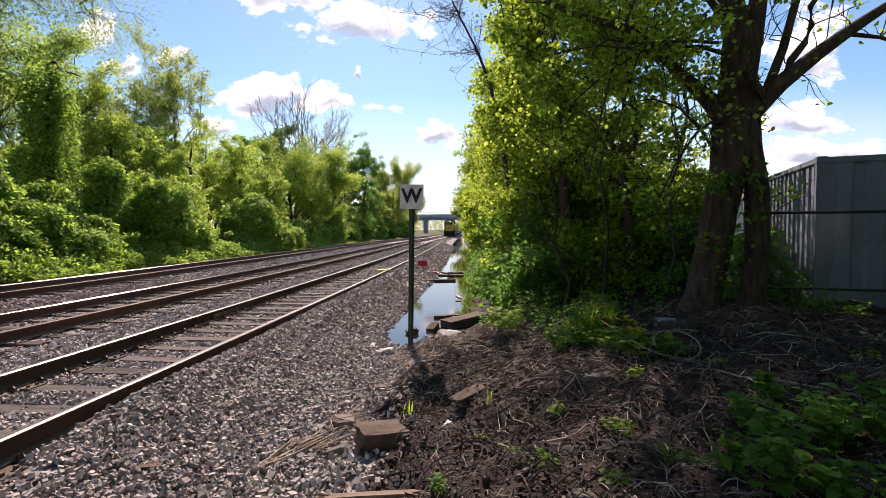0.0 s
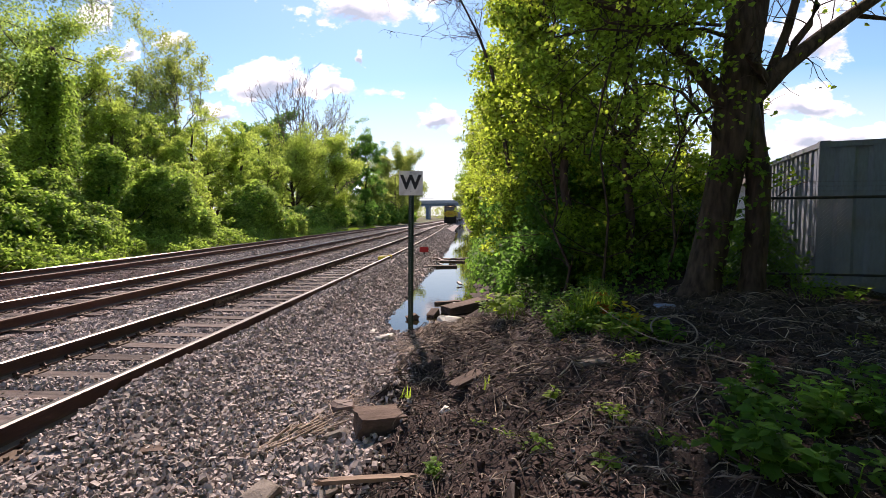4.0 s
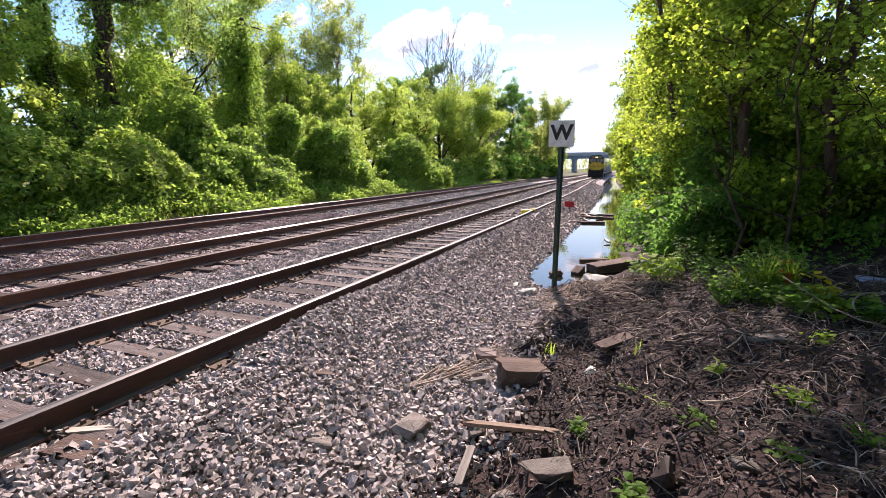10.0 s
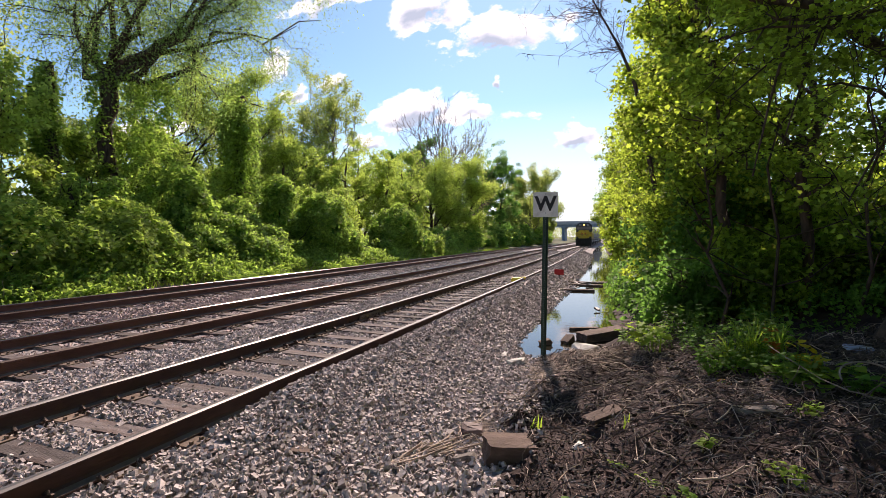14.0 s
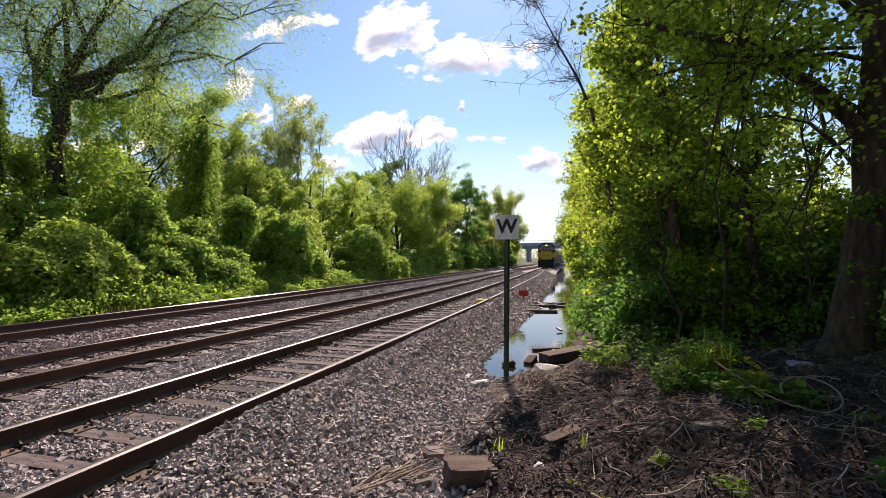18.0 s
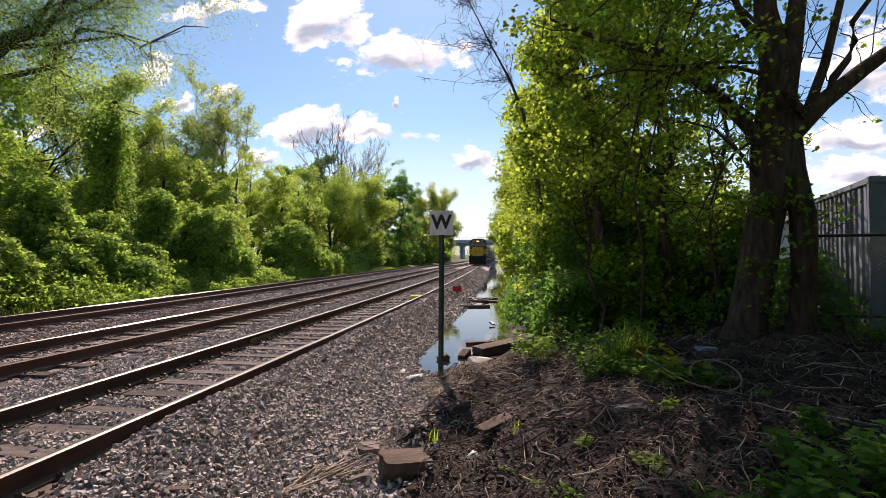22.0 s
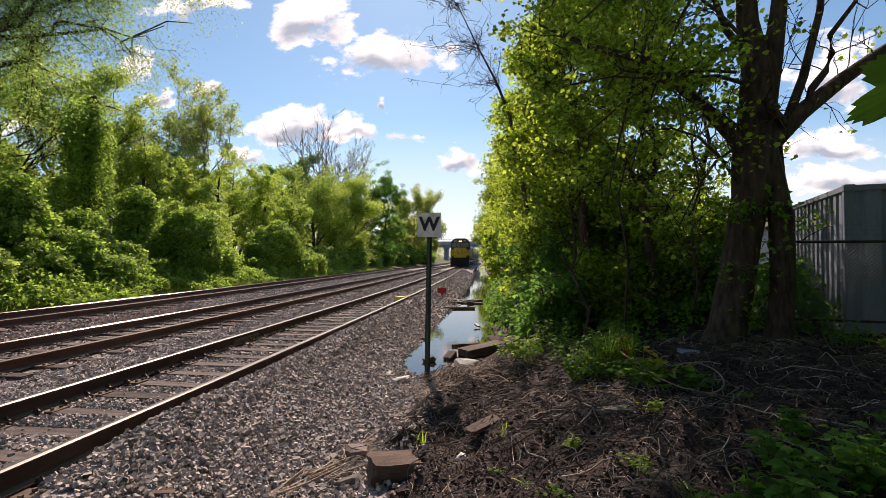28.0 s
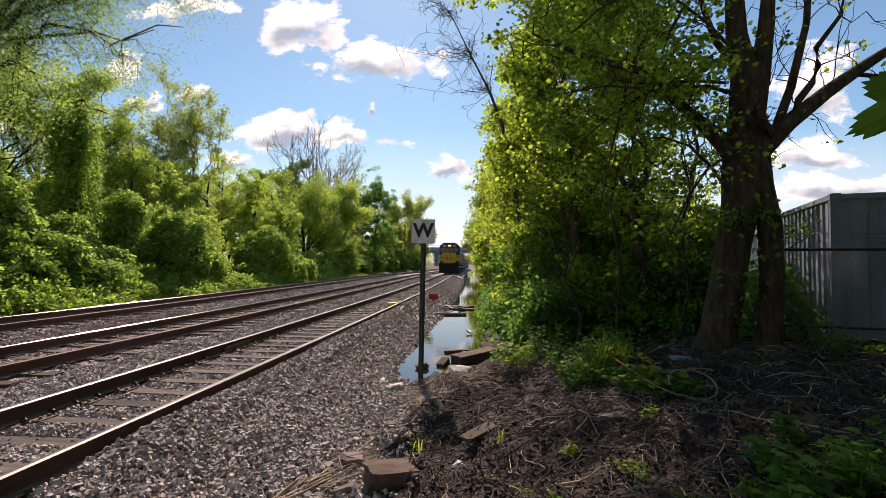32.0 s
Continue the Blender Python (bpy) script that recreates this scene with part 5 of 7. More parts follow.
def twin_maple():
    """The forked tree on the bank, two trunks grown into one."""
    rng = np.random.default_rng(8)
    ox, oy, oz = 3.6, 7.6, .12
    o = np.array((ox, oy, oz))
    top = base("forked_maple_tree", ox, oy, oz, "old maple with two thick dark trunks grown together", "tree")
    t = Tubes()
    L = lambda *p: np.array(p, float) - o  # noqa: E731
    t.add([L(3.2, 7.5, -.02), L(3.3, 7.52, .35), L(3.44, 7.56, 1.0), L(3.57, 7.6, 1.7), L(3.70, 7.64, 2.3), L(3.76, 7.66, 2.9), L(3.84, 7.68, 3.6), L(3.84, 7.72, 4.3), L(3.74, 7.75, 5.0), L(3.7, 7.8, 6.6), L(3.8, 7.9, 9)],
          [.36, .26, .245, .235, .25, .29, .26, .2, .15, .1, .05], 16)
    t.add([L(4.0, 7.5, -.02), L(4.03, 7.52, .5), L(4.09, 7.56, 1.3), L(4.10, 7.6, 2.0), L(4.0, 7.64, 2.6), L(3.9, 7.66, 3.1)], [.25, .165, .16, .165, .17, .17], 12)
    t.add([L(4.3, 7.75, .0), L(4.28, 7.75, 1.2), L(4.24, 7.75, 2.2), L(4.12, 7.72, 3.2)], [.05, .04, .045, .06], 8)
    limbs = (([L(3.6, 7.6, 3.0), L(3.40, 7.55, 3.24), L(2.96, 7.5, 3.71), L(2.20, 7.45, 4.38), L(1.33, 7.4, 4.63), L(.6, 7.4, 5.0)], (.12, .08, .06, .02)),
             ([L(4.0, 7.62, 3.15), L(4.41, 7.62, 3.58), L(4.99, 7.7, 4.04), L(5.53, 7.8, 4.42), L(6.12, 7.9, 4.8), L(7.4, 8.1, 5.7)], (.15, .11, .08, .04)),
             ([L(4.41, 7.62, 3.62), L(4.53, 7.6, 3.9), L(4.72, 7.6, 4.15), L(4.81, 7.6, 4.4), L(4.82, 7.65, 4.7), L(5.2, 7.7, 5.2), L(5.4, 7.8, 5.9)], (.06, .05, .04, .02)),
             ([L(4.2, 7.65, 3.4), L(4.45, 7.65, 4.1), L(4.72, 7.7, 5.1), L(5.0, 7.9, 7.2)], (.075, .06, .03)),
             ([L(3.9, 7.68, 3.7), L(4.06, 7.72, 4.4), L(4.17, 7.75, 5.1), L(4.4, 7.9, 7.0)], (.2, .15, .12, .05)),
             ([L(3.7, 7.6, 4.0), L(3.2, 7.5, 4.12), L(2.6, 7.4, 4.1), L(1.82, 7.3, 4.19)], (.035, .025, .015)),
             ([L(3.88, 7.75, 4.3), L(3.4, 7.7, 4.9), L(3.0, 7.6, 6.0)], (.07, .03)),
             ([L(4.2, 7.62, 3.3), L(3.98, 7.4, 3.45), L(3.72, 7.25, 3.65)], (.07, .05)),
             ([L(5.53, 7.92, 4.38), L(6.0, 7.9, 4.3), L(6.6, 7.9, 4.05)], (.04, .015)))
    # thin dark boughs arching out over the ditch side
    boughs = []
    for sx, sz, ex, ez in ((3.5, 3.4, 1.0, 3.9), (3.5, 4.2, 1.3, 3.3), (3.6, 2.4, 2.0, 3.2), (3.7, 4.6, 1.6, 5.6), (2.9, 5.4, 1.9, 2.6), (2.3, 4.9, 1.5, 2.2), (3.6, 3.0, 2.5, 1.9), (3.3, 5.8, .9, 4.6)):
        a, b = L(sx, 7.6, sz), L(ex, 7.0 + rng.uniform(-.3, .5), ez)
        mid = (a + b) / 2 + (0, -.1, .35)
        boughs.append(([a, (a + mid) / 2 + (0, 0, .08), mid, (mid + b) / 2 + (0, 0, .08), b], (.028, .02, .008)))
    ends = []
    for line, rad in list(limbs) + boughs:
        t.add(line, rad, 8)
        for k in range(9):
            g = rng.integers(1, len(line))
            e = line[g] + rng.normal(0, .42, 3) + (0, -.1, .1)
            sub = bend(line[g], e, rng, .045, 6)
            t.add(sub, [.011, .0035], 4)
            for w in range(2):
                t.add(bend(sub[rng.integers(2, 5)], e + rng.normal(0, .16, 3), rng, .05, 4), [.006, .0025], 3)
            ends.append(e)
    t.make("trunk", BARK, top)
    c, high = [], []
    # leafy boughs over the ditch side, thin on the open side
    for k in range(210):
        c.append(L(rng.uniform(.2, 3.6) if k < 130 else rng.uniform(.9, 2.9), rng.uniform(6.9, 9.2), rng.uniform(2.6, 8.0)))
    for k in range(45):
        c.append(L(rng.uniform(2.3, 4.0), rng.uniform(8.4, 10.0), rng.uniform(2.6, 8.2)))
    for k in range(7):
        c.append(L(rng.uniform(3.2, 4.4), rng.uniform(6.9, 8.6), rng.uniform(3.4, 6.5)))
    # unseen clumps high over the ditch, added to keep the sun off the bank
    for k in range(230):
        high.append(L(rng.uniform(-1.5, 3.4), rng.uniform(11.4, 14.8), rng.uniform(9.2, 11.6)))
    for k in range(3):
        c.append(L(rng.uniform(4.35, 4.55), rng.uniform(7.5, 7.7), rng.uniform(1.9, 2.4)))
    # more unseen clumps overhead, added as a canopy to shade the bank
    for k in range(330):
        high.append(L(rng.uniform(.5, 8.5), rng.uniform(2.5, 9.0), rng.uniform(6.4, 9.8)))
    c += [e + rng.normal(0, .12, 3) for e in ends if e[0] < -.4]
    crown("crown", c, .4, 32, .06, LEAF_MAPLE, top, rng, up=1.1, width=.8, flat=.4, lobed=True)
    crown("upper_crown", high, .42, 34, .13, LEAF_MAPLE, top, rng, width=.8)
    crown("sparse_leaves", [e for e in ends if e[0] >= .5], .24, 5, .06, LEAF_MAPLE, top, rng, width=.8, lobed=True)
    c = [L(3.55 + rng.normal(0, .3), 7.4, rng.uniform(.3, 2.4)) for k in range(16)]
    crown("creeper", c, .22, 22, .09, LEAF_WEED, top, rng, width=.8)


twin_maple()


def sapling(x, y, h, seed):
    rng = np.random.default_rng(seed)
    z = float(land(x, y))
    top = base("sapling", x, y, z, "thin dark sapling with bare lower twigs", "tree", "saplings under the maples")
    t = Tubes()
    line = bend((0, 0, -.05), (rng.normal(0, .25), rng.normal(0, .2), h), rng, .03, 7)
    t.add(line, [.03, .022, .01], 6)
    t.make("trunk", BARK, top)
    for k in range(12):
        st = line[rng.integers(1, 7)]
        b = Tubes()
        b.add(bend(st, st + (rng.normal(0, .7), rng.normal(0, .5), rng.uniform(.2, 1.0)), rng, .06, 4), [.013, .004], 4)
        b.make("branch", BARK, top)


for i, (px, py, ph) in enumerate(((2.3, 9.5, 4.2), (3.5, 9.6, 4.0), (1.5, 9.2, 3.5), (5.1, 9.8, 3.0))):
    sapling(px, py, ph, 700 + i)


# ---- container, fence and the yard behind the trees ----
def container():
    x0, y0, z0 = 5.72, 8.8, .06
    w, l, h = 2.44, 6.06, 2.59
    top = base("shipping_container", x0, y0, z0, "blue-grey corrugated steel shipping container in shade", "container")

    def ribs(n, length, axis, at, out):
        """A corrugated sheet along an axis."""
        V, F = [], []
        pitch = length / n
        prof = ((0, 0), (.3, 0), (.42, 1), (.88, 1), (1, 0))
        s = [(k + a) * pitch for k in range(n) for a, d in prof[:-1]] + [length]
        d = [b * .036 for k in range(n) for a, b in prof[:-1]] + [0]
        for a, b in zip(s, d):
            for z in (.14, h - .1):
                V.append((a, at + out * b, z) if axis == "x" else (at + out * b, a, z))
        for k in range(len(s) - 1):
            F.append((2 * k, 2 * k + 2, 2 * k + 3, 2 * k + 1))
        return V, F

    V, F = ribs(5, w - .2, "x", .06, -1)
    soup("end_panel", np.array(V) + (.1, 0, 0), F, CONT_BLUE, top)
    V, F = ribs(20, l - .2, "y", .06, -1)
    soup("side_panel", np.array(V) + (0, .1, 0), F, CONT_BLUE, top)
    box("far_side_panel", (w - .06, w - .03, .1, l - .1, .14, h - .1), CONT_BLUE, top)
    box("far_end_panel", (.1, w - .1, l - .06, l - .03, .14, h - .1), CONT_BLUE, top)
    box("roof_sheet", (.06, w - .06, .06, l - .06, h - .05, h - .02), CONT_BLUE, top)
    box("floor_frame", (.06, w - .06, .06, l - .06, .02, .14), CONT_BLUE, top)
    for cx in (0, w - .12):
        for cy in (0, l - .12):
            post = box("corner_post", (cx, cx + .12, cy, cy + .12, .1, h - .1), CONT_BLUE, top, .012)
            for cz in (-.0, h - .12):
                box("corner_casting", (cx - .006, cx + .166, cy - .006, cy + .166, cz, cz + .125), CONT_BLUE, post, .015)
    for z in (.1, h - .11):
        box("end_rail", (.12, w - .12, .0, .08, z, z + .1), CONT_BLUE, top, .01)
        box("side_rail", (.0, .08, .12, l - .12, z, z + .1), CONT_BLUE, top, .01)
    box("vent_cover", (.95, 1.05, -.012, .03, 2.1, 2.32), FENCE_DARK, top, .008, "small dark vent cover")
    top.matrix_basis = pose(x0, y0, z0, 0, 0, -17)


container()


def fence():
    """Chain-link on posts, with a dark top rail, before the container."""
    top = base("chain_link_fence", 5.0, 8.35, .0, "chain-link fence with dark top rail and barbed wire", "fence")
    rng = np.random.default_rng(3)
    posts = (-.5, 2.9, 6.2)
    for i, x in enumerate(posts):
        bm = bmesh.new()
        r = .03 if i != 1 else .045
        add_cyl(bm, (x, 0, 0), (x, 0, 1.75), r, n=10)
        add_cyl(bm, (x, 0, 1.75), (x, 0, 1.8), r * 1.2, r * .5, n=10)
        post = part("fence_post", bm, GALV, top)
        t = Tubes()
        t.add([(x, 0, 1.72), (x + .02, .1, 1.98)], [.012, .012], 5)
        t.make("barb_arm", GALV, post)
    t = Tubes()
    t.add([(-.5, 0, 1.66), (3, 0, 1.66), (6.2, 0, 1.66)], [.024, .024], 8)
    t.make("top_rail", FENCE_DARK, top, "dark tubular top rail")
    t = Tubes()
    t.add([(-.5, 0, .42), (3, 0, .40), (6.2, 0, .42)], [.02, .02], 8)
    t.make("lower_rail", FENCE_DARK, top, "dark tubular lower rail")
    t = Tubes()
    for k in range(3):
        t.add([(-.1, .03 + .03 * k, 1.78 + .08 * k), (1.3, .03 + .03 * k, 1.75 + .08 * k), (3.6, .03 + .03 * k, 1.77 + .08 * k), (6.2, .03 + .03 * k, 1.78 + .08 * k)], [.0025, .0025], 3)
    t.make("barbed_wire", FENCE_DARK, top)
    mesh = Tubes()
    d = .062
    for k in range(-26, 100):
        for s in (1, -1):
            a, b = k * d, k * d + s * 1.6
            z0, z1 = .05, 1.65
            if min(a, b) > 6.2 or max(a, b) < -.1:
                continue
            mesh.add([(a, .006 * s, z0), (b, .006 * s, z1)], [.0016, .0016], 3)
    wire = mesh.make("wire_mesh", GALV, top, smooth=False)
    wire["kind"] = "stuff"
    top.matrix_basis = pose(4.9, 8.35, .02, 0, 0, -9)


fence()


def back_fence():
    top = base("back_fence", 4.4, 15.5, .05, "pale chain-link fence seen through the trees", "fence")
    for k in range(5):
        bm = bmesh.new()
        add_cyl(bm, (k * 1.6, 0, 0), (k * 1.6, 0, 1.9), .028, n=8)
        part("fence_post", bm, GALV, top)
    for z in (.1, 1.0, 1.85):
        t = Tubes()
        t.add([(0, 0, z), (3, 0, z), (6.4, 0, z)], [.016, .016], 6)
        t.make("rail", GALV, top)


back_fence()


def shed():
    top = base("shed", 7.6, 19.5, 0, "pale shed with tan pitched roof behind the trees", "building")
    for k in range(9):
        box("siding_board", (-2.2, 2.6, -.03, .03, .1 + k * .27, .1 + k * .27 + .262), PALE_WALL, top)
    box("wall", (-2.2, 2.6, .04, 3.6, .0, 2.5), PALE_WALL, top)
    box("door", (-.4, .5, -.07, -.034, .05, 2.05), GALV, top, .01)
    box("window", (1.1, 1.9, -.06, -.034, 1.1, 1.9), CAB_GLASS, top, .01)
    bm = bmesh.new()
    P = [bm.verts.new(p) for p in ((-2.5, -.35, 2.45), (2.9, -.35, 2.45), (2.9, 1.8, 3.5), (-2.5, 1.8, 3.5), (2.9, 3.95, 2.45), (-2.5, 3.95, 2.45),
                                   (-2.5, -.35, 2.55), (2.9, -.35, 2.55), (2.9, 1.8, 3.6), (-2.5, 1.8, 3.6), (2.9, 3.95, 2.55), (-2.5, 3.95, 2.55))]
    for f in ((6, 7, 8, 9), (9, 8, 10, 11), (0, 3, 2, 1), (3, 5, 4, 2), (0, 1, 7, 6), (4, 5, 11, 10), (0, 6, 9, 3), (3, 9, 11, 5), (1, 2, 8, 7), (2, 4, 10, 8)):
        bm.faces.new([P[i] for i in f])
    part("roof", bm, ROOF_TAN, top)


shed()


# ---- the bank: stones, timber, stalks and weeds ----
def on(x, y, up=0.0):
    return float(land(x, y)) + up


def rock(name, x, y, size, seed, material, label, category="rock", group="", turn=0, flat=(1, .8, .6), sink=.25):
    rng = np.random.default_rng(seed)
    bm = bmesh.new()
    p = rng.uniform(-1, 1, (15, 3))
    p /= (np.abs(p) ** 5).sum(1)[:, None] ** .2
    for q in p * rng.uniform(.82, 1, (15, 1)) * .5 * np.array(flat) * size * 1.05:
        bm.verts.new(q)
    hull = bmesh.ops.convex_hull(bm, input=bm.verts[:])
    bmesh.ops.delete(bm, geom=[v for v in hull["geom_interior"] if isinstance(v, bmesh.types.BMVert)], context="VERTS")
    bmesh.ops.bevel(bm, geom=bm.edges[:], offset=.022 * size, segments=1, affect="EDGES")
    for v in bm.verts:
        v.co += Vector(rng.normal(0, .008 * size, 3))
    low = min(v.co.z for v in bm.verts)
    ob = part(name, bm, material)
    ob.matrix_basis = pose(x, y, on(x, y) - low * (1 - sink) - .01, rng.uniform(-8, 8), rng.uniform(-8, 8), turn)
    return tagged(ob, label, category, group)


def timber(name, x, y, z, l, w, h, turn, tip, label, material, category="timber", roll=0, seed=1, split=False):
    rng = np.random.default_rng(seed)
    bm = bmesh.new()
    add_box(bm, -l / 2, l / 2, -w / 2, w / 2, -h / 2, h / 2)
    bmesh.ops.subdivide_edges(bm, edges=bm.edges[:], cuts=3, use_grid_fill=True)
    for v in bm.verts:
        k = .02 * min(w, h)
        v.co += Vector(rng.normal(0, k * .5, 3))
        if abs(v.co.x) > l * .45:
            v.co.x += rng.normal(0, .012 if not split else .04)
        if split:
            v.co.z *= 1 - .6 * max(0, v.co.x / l)
    ob = part(name, bm, material)
    ob.matrix_basis = pose(x, y, z, roll, tip, turn)
    return tagged(ob, label, category)


timber("timber_block", -.84, 3.82, -.31, .37, .29, .25, 24, 4, "cut-off brown railway tie stub half sunk in gravel", OLD_TIMBER, seed=2)
timber("split_board", -.72, 2.92, -.25, .58, .05, .028, 7, -2, "splintered fresh wooden board lying on stones", FRESH_WOOD, "board", seed=3, split=True)
timber("grey_plank", -.87, 2.45, -.27, .42, .05, .02, 98, 4, "thin grey plank under the splintered board", GREY_WOOD, "board", seed=4)
timber("old_tie", -.38, 9.75, -.43, .95, .36, .17, 38, -5, "broken dark railway tie lying beside the water", OLD_TIMBER, seed=5)
timber("tie_piece", -.98, 9.2, -.5, .26, .16, .16, 70, -22, "dark tie fragment standing in the water", OLD_TIMBER, seed=6)
timber("flat_board", -.14, 4.55, on(-.14, 4.55, .03), .34, .15, .035, 40, -12, "flat brown board on the soil bank", OLD_TIMBER, "board", seed=7)
timber("sunken_plank", -2.45, 21.0, -.47, 1.7, .3, .1, 4, 1, "dark plank lying in the flooded ditch", OLD_TIMBER, "board", seed=8)
timber("driftwood", -1.6, 20.2, -.5, 1.5, .25, .08, -12, 0, "dark driftwood in the flooded ditch", OLD_TIMBER, "driftwood", seed=9)
timber("floating_plank", -1.2, 21.6, -.5, 1.1, .2, .06, 20, 0, "dark plank floating in the flooded ditch", OLD_TIMBER, "board", seed=10)
timber("wood_slab", -2.98, 1.62, -.185, .30, .2, .06, 8, 3, "weathered tie slab lying beside the near rail", OLD_TIMBER, "board", seed=11)
timber("rotten_plank", -3.1, 1.46, -.2, .55, .07, .05, 62, 3, "dark rotten plank lying beside the near rail", OLD_TIMBER, "board", seed=12)
timber("pale_splinter", -3.14, 1.78, -.17, .2, .06, .02, 40, 4, "pale splintered wood scrap beside the rail", PALE_WOOD, "board", seed=13, split=True)
timber("upright_splinter", -.98, 3.05, -.26, .3, .014, .012, 95, -38, "pale thin splinter leaning on stones", PALE_WOOD, "stick", seed=15)
timber("brown_slab", -2.41, 3.19, on(-2.41, 3.19, .01), .2, .12, .05, 25, 6, "brown wood scrap sunk in the ballast", OLD_TIMBER, "board", seed=16)
timber("dark_stub", -1.35, 8.9, -.5, .2, .14, .13, 30, -15, "dark wet wood stub in the water", OLD_TIMBER, seed=17)
timber("wet_plank", -.8, 10.6, -.5, .6, .13, .06, 24, 0, "dark wet plank at the water's edge", OLD_TIMBER, "board", seed=18)
timber("far_driftwood", -2.0, 18.0, -.49, 1.9, .22, .09, 8, 0, "dark driftwood in the flooded ditch", OLD_TIMBER, "driftwood", seed=19)


def debris_dam():
    """Sticks, scraps and small planks lodged across the flooded ditch."""
    rng = np.random.default_rng(91)
    for k in range(19):
        y = rng.normal(20.3, .7) if k < 14 else rng.uniform(9.6, 16)
        u = rng.uniform(-2.7, -.1) if k < 14 else rng.uniform(-.7, .1)
        l = rng.uniform(.15, .75)
        timber("drift_stick", u - float(shift(y)), y, WATER_Z + .03 + rng.uniform(0, .05), l, rng.uniform(.03, .09), rng.uniform(.03, .07), rng.uniform(-80, 80), rng.normal(0, 4),
               "dark wet driftwood lodged in the ditch", WET_WOOD, "driftwood", seed=300 + k)


debris_dam()

CHUNKS = ((-1.2, 3.8, .24, 11, 20), (-1.42, 2.88, .3, 12, 80), (-.4, 2.45, .3, 13, 10), (-1.87, 2.42, .2, 29, 40), (.55, 2.62, .14, 31, 20), (-.98, 2.98, .17, 32, 70), (-1.95, 2.5, .13, 14, 60), (-1.0, 2.75, .12, 15, 30), (-1.12, 5.25, .2, 16, 15),
          (-1.3, 5.1, .16, 17, 70), (-1.55, 3.35, .1, 19, 15), (-.6, 2.35, .13, 20, 45), (-1.9, 1.9, .14, 21, 0), (.55, 4.55, .12, 22, 0), 
          (-.95, 6.3, .14, 24, 10), (-2.5, 2.1, .12, 25, 35), (-2.0, 1.55, .16, 26, 20), (2.8, 6.2, .16, 27, 10))
for cx, cy, cs, seed, turn in CHUNKS:
    rock("concrete_chunk", cx, cy, cs, seed, CHUNK, "broken grey concrete chunk among ballast stones", "rubble", "rubble on the bank", turn, (1, .82, .42), .34)
rock("flat_slab", 1.0, 4.45, .4, 30, CHUNK, "flat dark concrete slab under a low plant", "rubble", "rubble on the bank", 10, (1, .6, .16), .5)
for i, (cx, cy, cs) in enumerate(((-1.5, 6.95, .26), (-1.42, 7.2, .18), (-1.72, 7.3, .16), (-.72, 7.75, .4), (-.5, 7.6, .28), (-1.0, 7.95, .2), (-1.62, 6.6, .1), (-1.85, 7.9, .12), (-.3, 4.0, .13))):
    rock("pale_stone", cx, cy, cs, 60 + i, WHITE_STONE, "pale broken stone at the water's edge", "rock", "pale stones by the water", 30 * i, (1, .8, .45))
rock("pale_rag", -.56, 7.6, .46, 83, WHITE_STONE, "crumpled pale rag half buried in straw", "litter", "", 15, (1, .6, .4), .1)
rock("white_scrap", -1.46, 6.98, .24, 84, WHITE_STONE, "white crumpled scrap at the water's edge", "litter", "", 40, (1, .7, .35), .1)
rock("root_clod", -1.3, 4.32, .26, 86, LITTER, "brown fibrous clod of roots and soil", "clod", "", 20, (1, .8, .6), .3)
rock("earth_clod", .2, 2.5, .2, 87, LITTER, "brown crumbling clod of earth on the bank", "clod", "", 50, (1, .8, .7), .3)
rock("yellow_scrap", -1.69, 5.41, .075, 80, YELLOW_PAINT, "small bright yellow scrap on the ballast", "litter", "", 0, (1, .7, .5))
rock("blue_litter", 2.55, 6.9, .22, 81, BLUE_TARP, "crumpled blue plastic litter under leaves", "litter", "", 0, (1.4, .8, .4))
rock("pale_litter", 2.75, 6.15, .1, 82, WHITE_STONE, "pale scrap of litter on the bank", "litter", "", 0)


def marker():
    """Low red marker on a short stake."""
    top = base("red_marker", -2.72, 21.3, -.45, "small red marker plate on a short stake", "marker")
    box("stake", (-.03, .03, -.02, .02, 0, .4), FENCE_DARK, top, .006)
    box("plate", (-.2, .2, -.03, -.006, .26, .5), RED_PAINT, top, .01, "red painted plate")


marker()


def derail():
    """A small yellow painted iron block fixed on the rail."""
    x, y = TRACKS[0] + .62 - float(shift(17.2)), 17.2
    top = base("rail_device", x, y, -.17, "yellow painted iron block clamped beside the rail", "rail device")
    box("body", (-.3, .1, -.16, .16, 0, .16), YELLOW_PAINT, top, .03)
    box("arm", (.04, .2, -.06, .06, .1, .2), YELLOW_PAINT, top, .02)
    box("foot", (-.34, .1, -.2, .2, -.02, .03), PLATE_IRON, top, .01)


derail()


